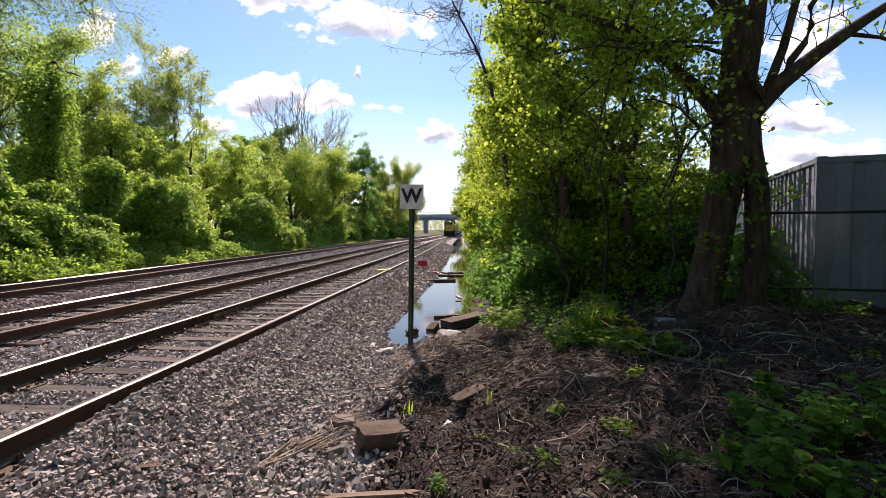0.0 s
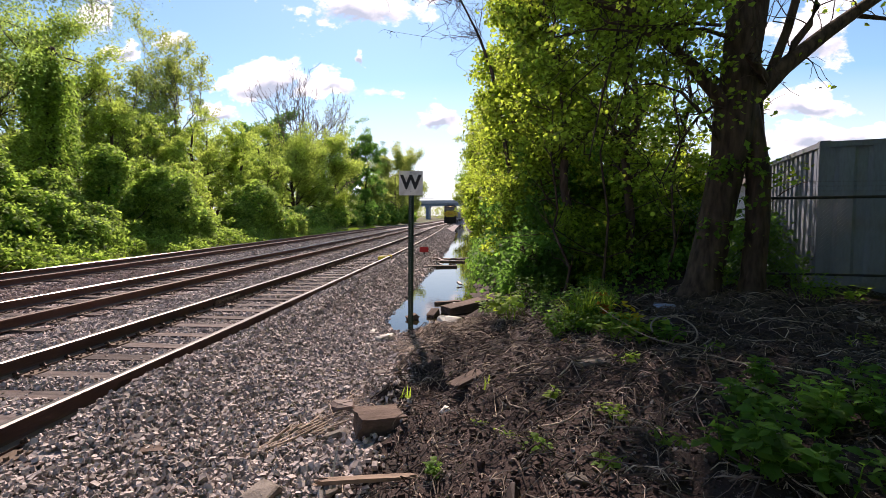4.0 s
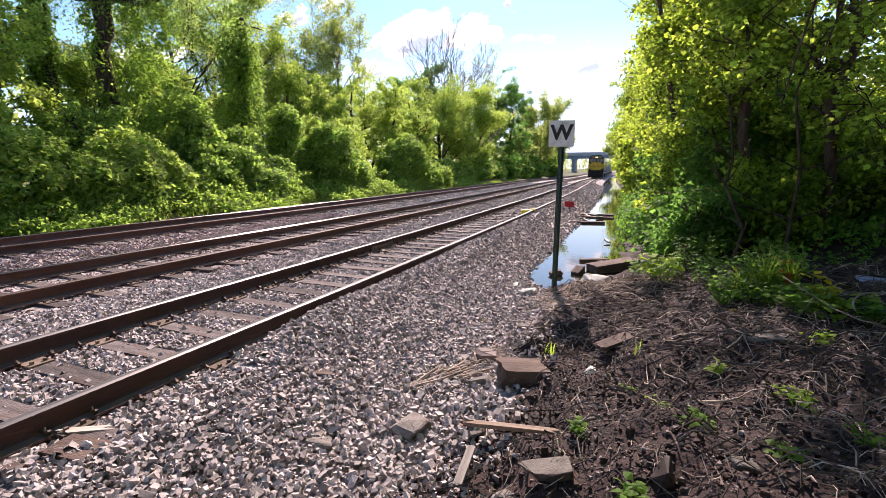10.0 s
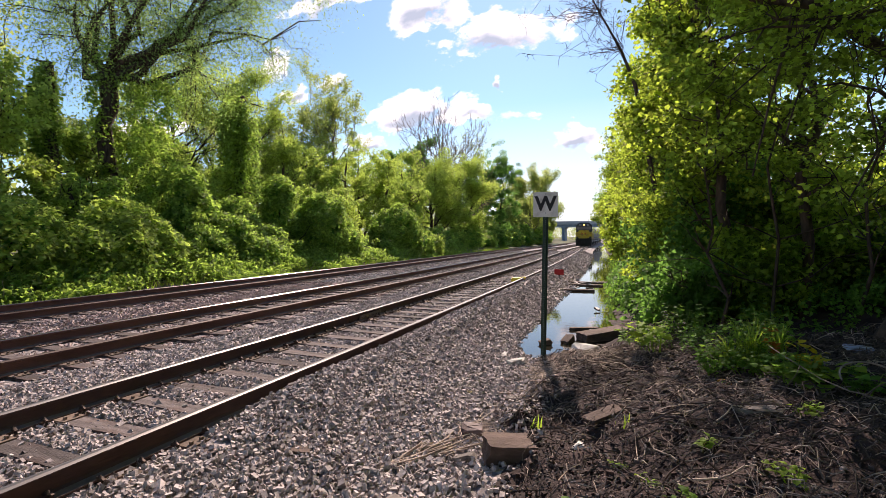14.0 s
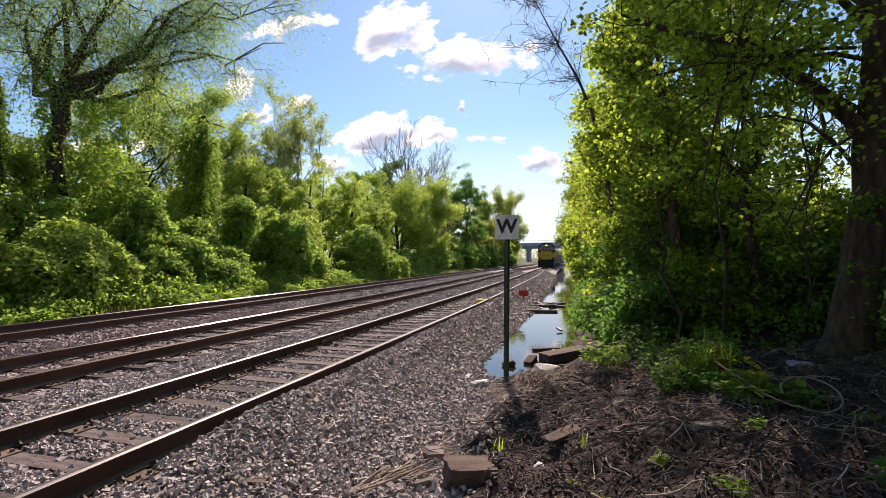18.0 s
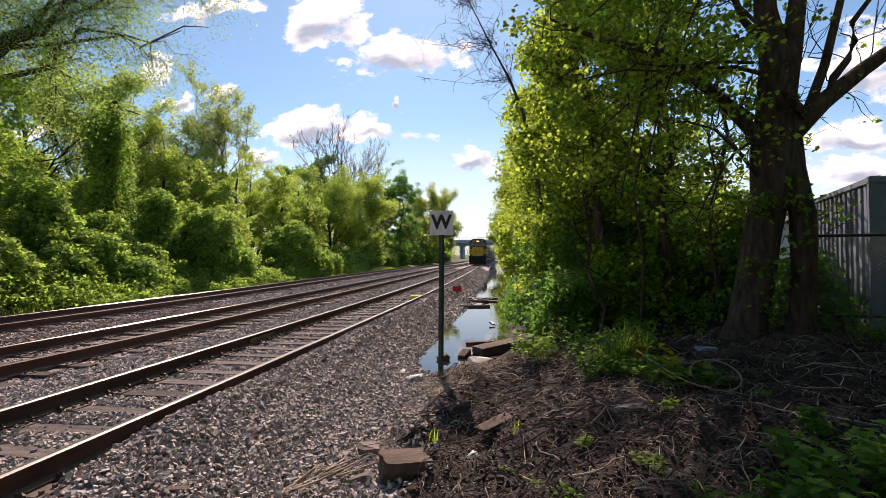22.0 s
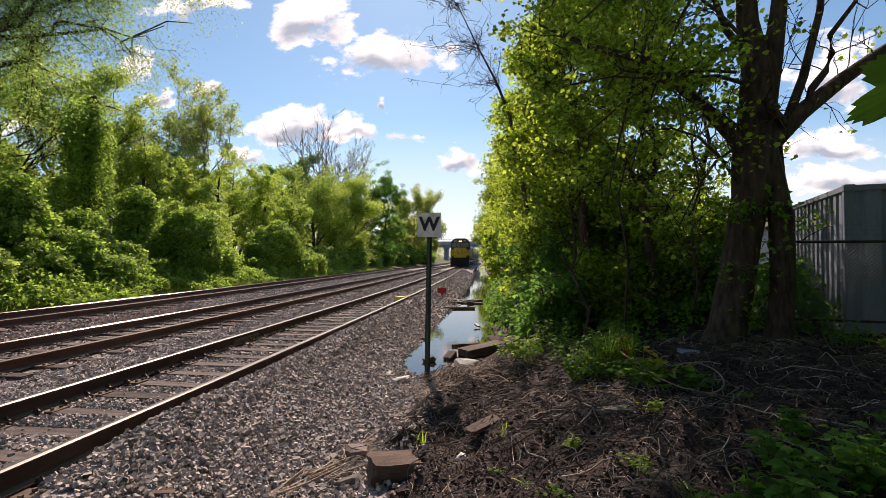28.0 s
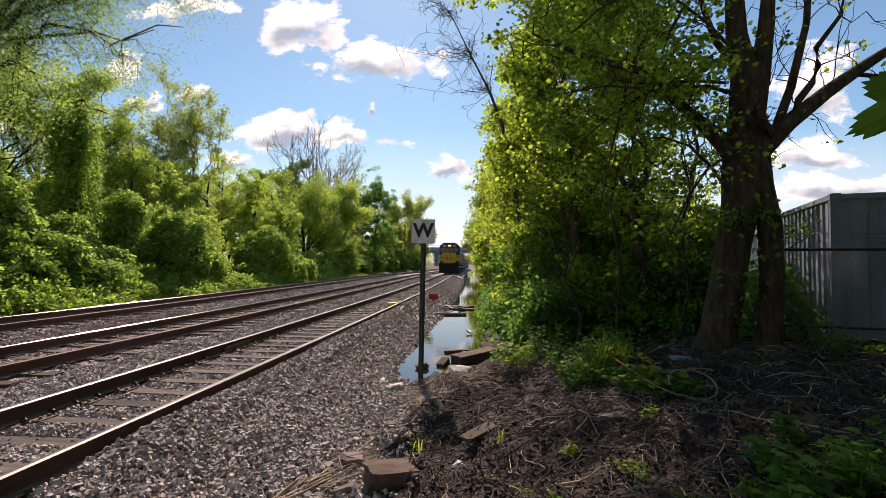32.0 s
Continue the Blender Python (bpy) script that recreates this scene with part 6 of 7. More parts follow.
def straw_bundle():
    """Long pale stalks lying together beside the stub."""
    rng = np.random.default_rng(46)
    top = base("straw_bundle", -1.6, 3.7, on(-1.6, 3.7), "bundle of long pale stalks on the ballast", "straw")
    o = np.array(top.location)
    for k in range(24):
        a = np.array((-1.80 + rng.normal(0, .03), 3.30 + rng.normal(0, .05)))
        b = np.array((-1.36 + rng.normal(0, .06), 4.1 + rng.normal(0, .07)))
        f0, f1 = rng.uniform(0, .5), rng.uniform(.6, 1)
        p0, p1 = a + (b - a) * f0, a + (b - a) * f1
        p1 = p1 + rng.normal(0, .09, 2) * f1
        m = (p0 + p1) / 2 + rng.normal(0, .045, 2)
        h = rng.uniform(.015, .06)
        t = Tubes()
        t.add(np.array([(*p0, land(*p0) + h * .5), (*m, land(*m) + h), (*p1, land(*p1) + h + .03)]) - o, [.004, .008, .005], 5)
        t.make("stalk", STRAW, top)


straw_bundle()


def cane_loop():
    a = np.linspace(-.7 * np.pi, 1.05 * np.pi, 22)
    pts = np.c_[1.87 + .21 * np.cos(a), 4.78 + .17 * np.sin(a), .31 + .1 * np.sin(a)]
    tail = np.array([(1.32, 5.42, .40), (1.42, 5.15, .34), (1.55, 4.82, .27), (1.68, 4.66, .235)])
    t = Tubes()
    t.add(np.concatenate([tail, pts]), [.005, .007, .008, .007], 7)
    tagged(t.make("cane_loop", CANE), "pale bent cane curled into a loop on the bank", "cane")


cane_loop()


def litter():
    rng = np.random.default_rng(21)

    def spots(n):
        x, y = rng.uniform(-1.25, 5.2, n), rng.uniform(1.3, 8.6, n)
        keep = x > -1.0 + .3 * np.sin(2.3 * y) - (y - 4) * .0
        return x[keep], y[keep]

    for name, mat_, n, lo, hi, r, label in (("dry_stalks", STRAW, 3900, .05, .36, .0031, "pale dry stalks strewn over the soil"), ("dark_twigs", TWIG, 2600, .06, .4, .0045, "dark broken twigs strewn over the soil"),
                                            ("bent_stalks", STALK, 1500, .2, .75, .0048, "long bent brown stalks matted on the bank")):
        t = Tubes()
        x, y = spots(n)
        for a, b in zip(x, y):
            long_one = name == "bent_stalks"
            if long_one and rng.uniform() > (.25 + .75 * np.clip((b - 3.4) / 1.5, 0, 1)) * (1 if a < 1.6 else .4):
                continue
            if name == "dry_stalks" and a > 1.2 and rng.uniform() < .6:
                continue
            l, az = rng.uniform(lo, hi) * rng.uniform(.6, 1), (rng.normal(-.5, .7) if long_one else rng.uniform(0, 2 * np.pi))
            e = np.array((a + l * math.cos(az), b + l * math.sin(az)))
            lift = abs(rng.normal(0, .03 if not long_one else .045))
            w = rng.normal(0, .12 * l, (2, 2))
            m1, m2 = np.array((a, b)) * .67 + e * .33 + w[0], np.array((a, b)) * .33 + e * .67 + w[1]
            r0 = r * rng.uniform(.6, 1.7)
            t.add([(a, b, land(a, b) + .008), (*m1, land(*m1) + .015 + lift), (*m2, land(*m2) + .018 + lift * 1.3), (*e, land(*e) + .01 + lift * .7)], [r0, r0 * .8, r0 * .45], 4)
        tagged(t.make(name, mat_, smooth=False), label, "debris", kind="stuff")
    # chips and dead leaves
    x, y = spots(80000)
    n = len(x)
    c = np.c_[x, y, land(x, y) + rng.uniform(.0, .02, n)]
    V, F = leaves(c, .019, rng, up=.7, width=.45, jitter=.85, small=True)
    V[:, 2] = np.maximum(V[:, 2], land(V[:, 0], V[:, 1]) + .003)
    tagged(soup("dead_leaf_litter", V, F, LITTER), "brown dead leaves and wood chips on soil", "debris", kind="stuff")
    # small pale stones and chips mixed into the bank
    x, y = spots(9000)
    keep = rng.uniform(0, 1, len(x)) < np.clip(1.15 - .28 * (x + .9), .12, 1)
    x, y = x[keep], y[keep]
    n = len(x)
    chip = np.array([(-1.1, -.9, -.6), (1.1, -.8, -.6), (.1, 1.1, -.6), (-.9, -.7, .6), (.9, -.7, .6), (.1, .9, .6)], float)
    chip_face = np.array([(3, 4, 5), (0, 1, 4), (0, 4, 3), (1, 2, 5), (1, 5, 4), (2, 0, 3), (2, 3, 5)])
    a = rng.uniform(0, 2 * np.pi, (n, 1))
    V = (chip[None] + rng.uniform(-.4, .4, (n, 6, 3))) * (.004 + .012 * rng.uniform(0, 1, (n, 1, 1)) ** 2)
    V = np.stack([V[..., 0] * np.cos(a) - V[..., 1] * np.sin(a), V[..., 0] * np.sin(a) + V[..., 1] * np.cos(a), V[..., 2]], -1) + np.stack([x, y, land(x, y) + .012], -1)[:, None]
    tagged(soup("bank_stones", V.reshape(-1, 3), (chip_face[None] + 6 * np.arange(n)[:, None, None]).reshape(-1, 3), BANK_CHIP), "small pale stones mixed into the bank", "gravel", kind="stuff")
    # thinner litter further along the bank
    x, y = rng.uniform(-.7, 6, 16000), rng.uniform(-4, 1.4, 16000)
    V, F = leaves(np.c_[x, y, land(x, y) + .008], .034, rng, up=.45, width=.8, jitter=.7, small=True)
    V[:, 2] = np.maximum(V[:, 2], land(V[:, 0], V[:, 1]) + .003)
    tagged(soup("dead_leaf_litter", V, F, LITTER), "brown dead leaves and wood chips on soil", "debris", kind="stuff")
    # clods of dark soil
    x, y = spots(9000)
    n = len(x)
    corner = np.array([(a, b, c) for c in (-1, 1) for a, b in ((-1, -1), (1, -1), (1, 1), (-1, 1))], float)
    face = np.array([(3, 2, 1, 0), (4, 5, 6, 7), (0, 1, 5, 4), (1, 2, 6, 5), (2, 3, 7, 6), (3, 0, 4, 7)])
    size = .004 + .018 * rng.uniform(0, 1, (n, 1, 1)) ** 2
    a = rng.uniform(0, 2 * np.pi, (n, 1))
    V = corner[None] * (1 + rng.uniform(-.5, .3, (n, 8, 3))) * size * rng.uniform(.6, 1.2, (n, 1, 3))
    V = np.stack([V[..., 0] * np.cos(a) - V[..., 1] * np.sin(a), V[..., 0] * np.sin(a) + V[..., 1] * np.cos(a), V[..., 2]], -1) + np.stack([x, y, land(x, y) + .005], -1)[:, None]
    tagged(soup("soil_clods", V.reshape(-1, 3), (face[None] + 8 * np.arange(n)[:, None, None]).reshape(-1, 4), CLOD), "dark crumbly soil clods on the bank", "soil", kind="stuff")
    # a straw heap by the stub and one under the forked tree
    for cx, cy, rx, ry, n, seed in ((-1.3, 4.3, .16, .12, 120, 3), (3.0, 6.2, .9, .5, 420, 2), (-.78, 7.1, .34, .3, 520, 3), (-.3, 6.8, .4, .35, 360, 1), (-.95, 6.4, .3, .3, 220, 1), (.75, 5.4, .8, .5, 130, 3), (.3, 4.9, .5, .4, 60, 1), (2.2, 4.6, .7, .5, 140, 4)):
        t = Tubes()
        for k in range(n):
            a, b = cx + rng.normal(0, rx), cy + rng.normal(0, ry)
            l, az = rng.uniform(.08, .4), rng.normal(.5, .9)
            e = (a + l * math.cos(az), b + l * math.sin(az))
            h = .07 * math.exp(-((a - cx) / rx) ** 2) * rng.uniform(0, 1)
            t.add([(a, b, land(a, b) + h), ((a + e[0]) / 2, (b + e[1]) / 2 + .02, land(a, b) + h + .02), (*e, land(*e) + .01 + h * .5)], [.0042, .0026], 3)
        tagged(t.make("straw_heap", STRAW if seed in (1, 3) else TWIG, smooth=False), "heap of dry straw and stalks on soil", "debris", kind="stuff")


litter()


def stick(x, y, l, turn, r, seed, material, label):
    rng = np.random.default_rng(seed)
    a = np.array((x, y))
    d = np.array((math.cos(radians(turn)), math.sin(radians(turn)))) * l
    pts = []
    for f in np.linspace(0, 1, 6):
        p = a + d * (f - .5) + rng.normal(0, .03 * l, 2)
        pts.append((*p, land(*p) + r + .01 + .03 * f))
    t = Tubes()
    t.add(pts, [r, r * .8, r * .4], 6)
    s = pts[3]
    t.add(bend(s, np.array(s) + (rng.normal(0, .12), rng.normal(0, .12), .05), rng, .05, 4), [r * .5, r * .2], 5)
    tagged(t.make("stick", material), label, "stick", "sticks on the bank")


for i, (sx, sy, sl, st, sr) in enumerate(((-1.45, 3.75, .55, 40, .012), (-.92, 5.0, .3, 55, .016), (.1, 4.35, .26, 62, .008), (.3, 3.75, .3, 120, .009), (-.95, 3.0, .25, 85, .009), (3.9, 5.4, .9, 152, .016),
                                          (4.3, 5.6, .4, 100, .03), (2.2, 4.0, .9, 155, .01), (1.2, 3.9, .5, 60, .008), (.6, 3.3, .4, 20, .008), (2.6, 3.2, .5, 130, .008), (3.5, 4.2, .7, 140, .012), (1.55, 2.3, .5, 110, .008),
                                          (-1.15, 5.6, .45, 10, .008), (.2, 6.2, .7, 20, .01), (2.2, 3.3, 1.3, 140, .009), (2.9, 4.6, 1.0, 150, .007), (1.5, 3.5, .6, 165, .006), (.9, 4.4, .5, 30, .007),
                                          (-1.0, 5.35, .35, 165, .007), (-.85, 5.6, .3, 60, .012), (3.2, 5.2, .8, 155, .008), (.5, 5.0, .55, 120, .006), (1.2, 4.9, .5, 20, .006))):
    stick(sx, sy, sl, st, sr, 900 + i, STRAW if i % 3 != 2 else TWIG, "dry pale stick lying on the soil bank" if i % 3 != 2 else "dark twig lying on the soil bank")


# -- weeds --
TOOTHED = np.array([(0, 0), (.2, .1), (.3, .26), (.4, .3), (.36, .44), (.42, .52), (.28, .62), (.3, .72), (.14, .84), (0, 1.0), (-.14, .84), (-.3, .72), (-.28, .62), (-.42, .52), (-.36, .44), (-.4, .3), (-.3, .26), (-.2, .1)])


def weed(name, x, y, r, h, stems, leafmat, size, per, label, seed, category="plant", group="", width=.45):
    """Stems with toothed leaves set round them, the broadest near the top."""
    rng = np.random.default_rng(seed)
    z = on(x, y)
    top = base(name, x, y, z, label, category, group)
    t, V = Tubes(), []
    for k in range(stems):
        a, d = rng.uniform(0, 2 * np.pi), r * rng.uniform(.1, 1) ** .7
        foot = np.array((d * .5 * math.cos(a), d * .5 * math.sin(a), -.02))
        tip = np.array((d * math.cos(a), d * math.sin(a), h * rng.uniform(.5, 1)))
        line = bend(foot, tip, rng, .06, 5)
        t.add(line, [.005, .003], 4)
        for j in range(per):
            f = 1 - .72 * (j / per) ** 1.3
            p = np.array([np.interp(f, np.linspace(0, 1, 5), line[:, c]) for c in range(3)])
            g = j * 2.4 + rng.normal(0, .4)
            way = np.array((math.cos(g), math.sin(g), rng.normal(.22, .28)))
            way /= np.linalg.norm(way)
            side = np.cross(way, (0, 0, 1.0) + rng.normal(0, .25, 3))
            side /= np.linalg.norm(side)
            nor = np.cross(side, way)
            L = size * rng.uniform(.65, 1.3) * (.6 if j == 0 else 1)
            stalk = p + way * L * .35
            bow = (TOOTHED[:, 0] ** 2 * .6 - TOOTHED[:, 1] ** 2 * .32)[:, None]
            V.append(stalk + side * TOOTHED[:, :1] * L * width * 2 + way * TOOTHED[:, 1:] * L + nor * bow * L)
            t.add([p, stalk], [.0022, .0016], 3)
    tagged(t.make("stalk", LEAF_WEED, top), kind="stuff")
    V = np.concatenate(V)
    tagged(soup("foliage", V, np.arange(len(V)).reshape(-1, len(TOOTHED)), leafmat, top), kind="stuff")
    return top


WEEDS = ((1.4, 2.36, .13, .34, 8, .075), (1.52, 2.58, .15, .36, 9, .078), (1.33, 2.66, .1, .24, 6, .066), (1.66, 2.3, .14, .24, 7, .064), (1.9, 2.9, .19, .3, 10, .078), (2.14, 3.06, .2, .3, 10, .074), (2.38, 2.96, .18, .26, 8, .066),
         (1.8, 3.25, .17, .24, 9, .074), (2.08, 3.62, .13, .22, 7, .066), (2.58, 3.3, .2, .22, 8, .066), (2.0, 2.36, .17, .2, 8, .06), (2.34, 2.5, .2, .2, 8, .06), (1.84, 1.96, .16, .22, 7, .064))
for i, (wx, wy, wr, wh, ws, wl) in enumerate(WEEDS):
    weed("weed_clump", wx, wy, wr, wh, ws, LEAF_NETTLE, wl * 1.05, 9, "lush green toothed-leaf weeds on the bank", 800 + i, "weed", "weeds on the bank", .5)
SMALL = ((1.2, 5.6, .3, .45, 16), (1.42, 5.1, .26, .4, 15), (1.3, 6.0, .3, .5, 16), (.95, 5.75, .3, .3, 16), (1.15, 6.1, .35, .4, 20), (1.5, 6.5, .4, .4, 22), (.7, 6.9, .4, .35, 18), (1.75, 7.3, .35, .45, 16), (1.1, 7.5, .35, .5, 16), (.35, 7.9, .3, .35, 14),
         (.2, 8.6, .35, .4, 16), (.9, 8.5, .45, .5, 20), (2.8, 8.3, .4, .45, 12), (1.4, 5.5, .25, .3, 14), (1.85, 5.0, .22, .2, 10), (4.6, 7.2, .4, .35, 14), (5.2, 7.5, .4, .4, 14))
for i, (wx, wy, wr, wh, ws) in enumerate(SMALL):
    weed("leafy_plant", wx, wy, wr, wh * (.55 + .2 * (i % 4)), ws, (LEAF_NETTLE, LEAF_WEED, LEAF_NETTLE)[i % 3], (.045, .085, .06)[i % 3], (14, 6, 10)[i % 3], "low green plants under the maple trees", 830 + i, "plant", "low plants on the bank", .55)
for i, (wx, wy, s) in enumerate(((.35, 3.0, .12), (.2, 3.4, .08), (.75, 2.75, .1), (.95, 3.35, .12), (-.25, 2.9, .08), (.55, 3.85, .1), (1.1, 2.9, .12), (.0, 3.75, .05), (.05, 2.3, .1), (1.3, 4.3, .12), (2.2, 4.6, .14), (3.4, 4.6, .14))):
    weed("seedling", wx, wy, s, s * .9, 5, LEAF_GRASS if i % 2 else LEAF_WEED, .045, 6, "tiny green seedling in dark soil", 860 + i, "seedling", "seedlings on the bank", .6)
weed("yellow_plant", 1.58, 5.35, .15, .3, 8, LEAF_BLOOM, .09, 4, "yellowing leaves on a low plant", 880, "plant", "", .8)
weed("yellow_green_plant", 1.72, 5.25, .25, .24, 12, LEAF_GRASS, .08, 8, "bright yellow-green low plant", 881, "plant", "", .7)
weed("orange_leaf_plant", 1.50, 5.85, .1, .42, 5, LEAF_RED, .08, 3, "orange young leaves on a low plant", 882, "plant", "", .7)
weed("withered_sprig", .72, 8.6, .2, .5, 8, LITTER, .1, 6, "withered brown leaves on a low sprig", 885, "plant", "", .6)
weed("orange_sprout", .98, 5.35, .08, .1, 4, LEAF_RED, .05, 3, "small orange sprout beside weeds", 883, "plant", "", .7)
weed("bright_sapling", .32, 6.85, .2, .42, 9, LEAF_GRASS, .11, 7, "bright young leaves at the water's edge", 884, "plant", "", .6)


def grass_tuft(x, y, n, h, seed, label):
    rng = np.random.default_rng(seed)
    top = base("grass_tuft", x, y, on(x, y), label, "grass", "grass tufts on the bank")
    V, F, k = [], [], 0
    for i in range(n):
        a = rng.uniform(0, 2 * np.pi)
        l, out, w = h * rng.uniform(.55, 1.1), h * rng.uniform(.1, .75), rng.uniform(.007, .013)
        d, s = np.array((math.cos(a), math.sin(a), 0)), np.array((-math.sin(a), math.cos(a), 0))
        f0 = rng.normal(0, .04, 3) * (1, 1, 0)
        for f in (0, .4, .75, 1):
            p = f0 + d * out * f ** 2 + (0, 0, l * (f - .25 * f * f))
            ww = w * (1 - f * .95)
            V += [p + s * ww, p - s * ww]
        F += [(k + 2 * j, k + 2 * j + 1, k + 2 * j + 3, k + 2 * j + 2) for j in range(3)]
        k += 8
    tagged(soup("grass_blade", V, F, LEAF_GRASS, top), kind="stuff")


grass_tuft(1.3, 5.95, 70, .72, 1, "tall bright green grass tuft on the bank")
grass_tuft(1.08, 5.9, 44, .55, 2, "bright green grass tuft on the bank")
grass_tuft(1.55, 6.1, 40, .55, 3, "bright green grass tuft on the bank")
grass_tuft(.38, 6.75, 9, .62, 4, "few broad upright blades at the water's edge")
grass_tuft(-.72, 4.4, 5, .18, 5, "thin grass blades beside the timber stub")
grass_tuft(.02, 4.3, 5, .14, 6, "thin grass blades on the soil")


# ---- overpass ----
def overpass():
    y = 238.0
    cx = TRACKS[1] - float(shift(y))
    top = base("overpass", cx, y, 0, "long blue-grey road bridge across the railway", "bridge")
    box("deck", (-34, 60, -5, 5, 7.4, 8.2), CONCRETE, top)
    for k in range(3):
        box("girder", (-34, 60, -4 + 4 * k - .3, -4 + 4 * k + .3, 6.2, 7.38), BRIDGE_STEEL, top)
    box("parapet", (-34, 60, -5.3, -5.02, 7.5, 9.0), CONCRETE, top)
    for px in (-13.5, 13.5, 34):
        pier = box("pier", (px - .7, px + .7, -4.5, 4.5, -.3, 5.6), BRIDGE_STEEL, top)
        box("pier_cap", (px - 1.1, px + 1.1, -5, 5, 5.6, 6.2), BRIDGE_STEEL, pier)
    for k in range(30):
        box("rail_post", (-33 + 3.1 * k, -32.9 + 3.1 * k, -5.2, -5.1, 9.0, 9.9), GALV, top)
    box("hand_rail", (-34, 60, -5.2, -5.1, 9.9, 10.0), GALV, top)


overpass()


def utility_pole(x, y, h):
    top = base("utility_pole", x, y, float(land(x, y)), "thin grey utility pole with a crossarm", "utility pole", "utility poles by the line")
    bm = bmesh.new()
    add_cyl(bm, (0, 0, -.3), (0, 0, h), .16, .1, 8)
    part("pole", bm, BARK_PALE, top)
    box("crossarm", (-1.1, 1.1, -.06, .06, h - .9, h - .75), BARK_PALE, top)
    for k in (-.9, -.3, .3, .9):
        box("insulator", (k - .04, k + .04, -.04, .04, h - .745, h - .58), GALV, top)


utility_pole(-31.5, 190, 15)
utility_pole(-37, 215, 15)


# ---- train ----
def wheelset_truck(parent, y0, gap, n, r):
    truck = box("truck", (-1.15, 1.15, y0 - gap * .7, y0 + gap * (n - 1) + gap * .7, .42, .78), LOCO_BLACK, parent, .05)
    for k in range(n):
        for s in (-.76, .76):
            bm = bmesh.new()
            add_cyl(bm, (s - .06, y0 + gap * k, r), (s + .06, y0 + gap * k, r), r, n=18)
            add_cyl(bm, (s * 1.1 - .03, y0 + gap * k, r), (s * 1.1 + .03, y0 + gap * k, r), r * .35, n=10)
            part("wheel", bm, LOCO_BLACK, truck)
    return truck


def locomotive():
    top = base("locomotive", 0, 0, 0, "dark and yellow diesel locomotive with lit headlight", "locomotive")
    box("frame", (-1.5, 1.5, .35, 17.6, 1.25, 1.6), LOCO_BLACK, top, .03)
    nose = box("short_hood", (-.98, .98, .75, 2.6, 1.6, 3.18), LOCO_YELLOW, top, .1, "yellow short hood")
    for sx in (-.42, .18):
        for k in range(3):
            box("nose_stripe", (sx + .1 * k, sx + .1 * k + .05, .735, .745, 2.25 + .05 * k, 2.75 - .05 * k), RED_PAINT, nose)
    box("nose_door", (-.3, .3, .725, .733, 1.75, 2.1), LOCO_YELLOW, nose, .0)
    cab = box("cab", (-1.52, 1.52, 2.6, 4.9, 1.6, 4.25), LOCO_DARK, top, .09)
    box("cab_band", (-1.535, 1.535, 2.585, 4.7, 1.9, 2.9), LOCO_YELLOW, cab, .02, "yellow band round the cab")
    bm = bmesh.new()
    add_box(bm, -1.5, 1.5, 2.5, 5.0, 4.2, 4.72, .1, .62)
    part("cab_roof", bm, LOCO_DARK, cab)
    for x0, x1 in ((-1.35, -.62), (-.52, -.06), (.06, .52), (.62, 1.35)):
        box("windscreen", (x0, x1, 2.57, 2.598, 3.32, 3.95), CAB_GLASS, cab, .012)
    for sx in (-1.545, 1.525):
        box("side_window", (sx, sx + .02, 3.0, 4.3, 3.2, 3.9), CAB_GLASS, cab)
    hb = box("headlight_housing", (-.3, .3, 2.46, 2.6, 4.02, 4.46), LOCO_DARK, cab, .03)
    for sx in (-.12, .12):
        bm = bmesh.new()
        add_cyl(bm, (sx, 2.44, 4.24), (sx, 2.46, 4.24), .1, n=12)
        part("headlight", bm, LAMP, hb, "glowing orange headlight")
    for sx in (-.95, .55):
        box("number_board", (sx, sx + .4, 2.52, 2.59, 4.08, 4.34), SIGN_WHITE, cab, .01, "pale number board with a dark bar")
        box("dark_bar", (sx + .06, sx + .34, 2.508, 2.518, 4.16, 4.26), BLACK, cab)
    hood = box("long_hood", (-.95, .95, 4.9, 17.2, 1.6, 4.1), LOCO_DARK, top, .12)
    box("hood_band", (-.965, .965, 5.0, 17.0, 1.7, 2.7), LOCO_YELLOW, hood, .02, "yellow lower band")
    for k in range(4):
        bm = bmesh.new()
        add_cyl(bm, (0, 8 + 2.2 * k, 4.08), (0, 8 + 2.2 * k, 4.42), .62, n=16)
        part("roof_fan", bm, LOCO_DARK, hood)
    box("exhaust_stack", (-.3, .3, 6.2, 6.9, 4.08, 4.5), LOCO_BLACK, hood, .04)
    box("radiator", (-1.12, 1.12, 13.2, 16.2, 3.3, 4.25), LOCO_DARK, hood, .06)
    box("pilot", (-1.45, 1.45, .2, .5, .14, 1.3), LOCO_BLACK, top, .04, "black pilot plate")
    box("coupler", (-.18, .18, -.35, .3, .7, 1.0), LOCO_BLACK, top, .06)
    box("fuel_tank", (-1.3, 1.3, 6.6, 11.2, .35, 1.24), LOCO_BLACK, top, .12)
    for sx in (-1.46, 1.46):
        for k in range(4):
            box("step", (min(sx, sx * .72), max(sx, sx * .72), .5, 1.1, .3 + .28 * k, .34 + .28 * k), LOCO_BLACK, top)
        t = Tubes()
        t.add([(sx, .45, 1.3), (sx, .42, 2.6), (sx, .8, 2.66), (sx, 2.5, 2.66)], [.025, .025], 6)
        t.add([(sx, 5.2, 2.66), (sx, 11, 2.66), (sx, 17, 2.66)], [.025, .025], 6)
        for k in range(7):
            t.add([(sx, 5.2 + 1.95 * k, 1.55), (sx, 5.2 + 1.95 * k, 2.66)], [.02, .02], 5)
        t.make("handrail", LOCO_YELLOW, top)
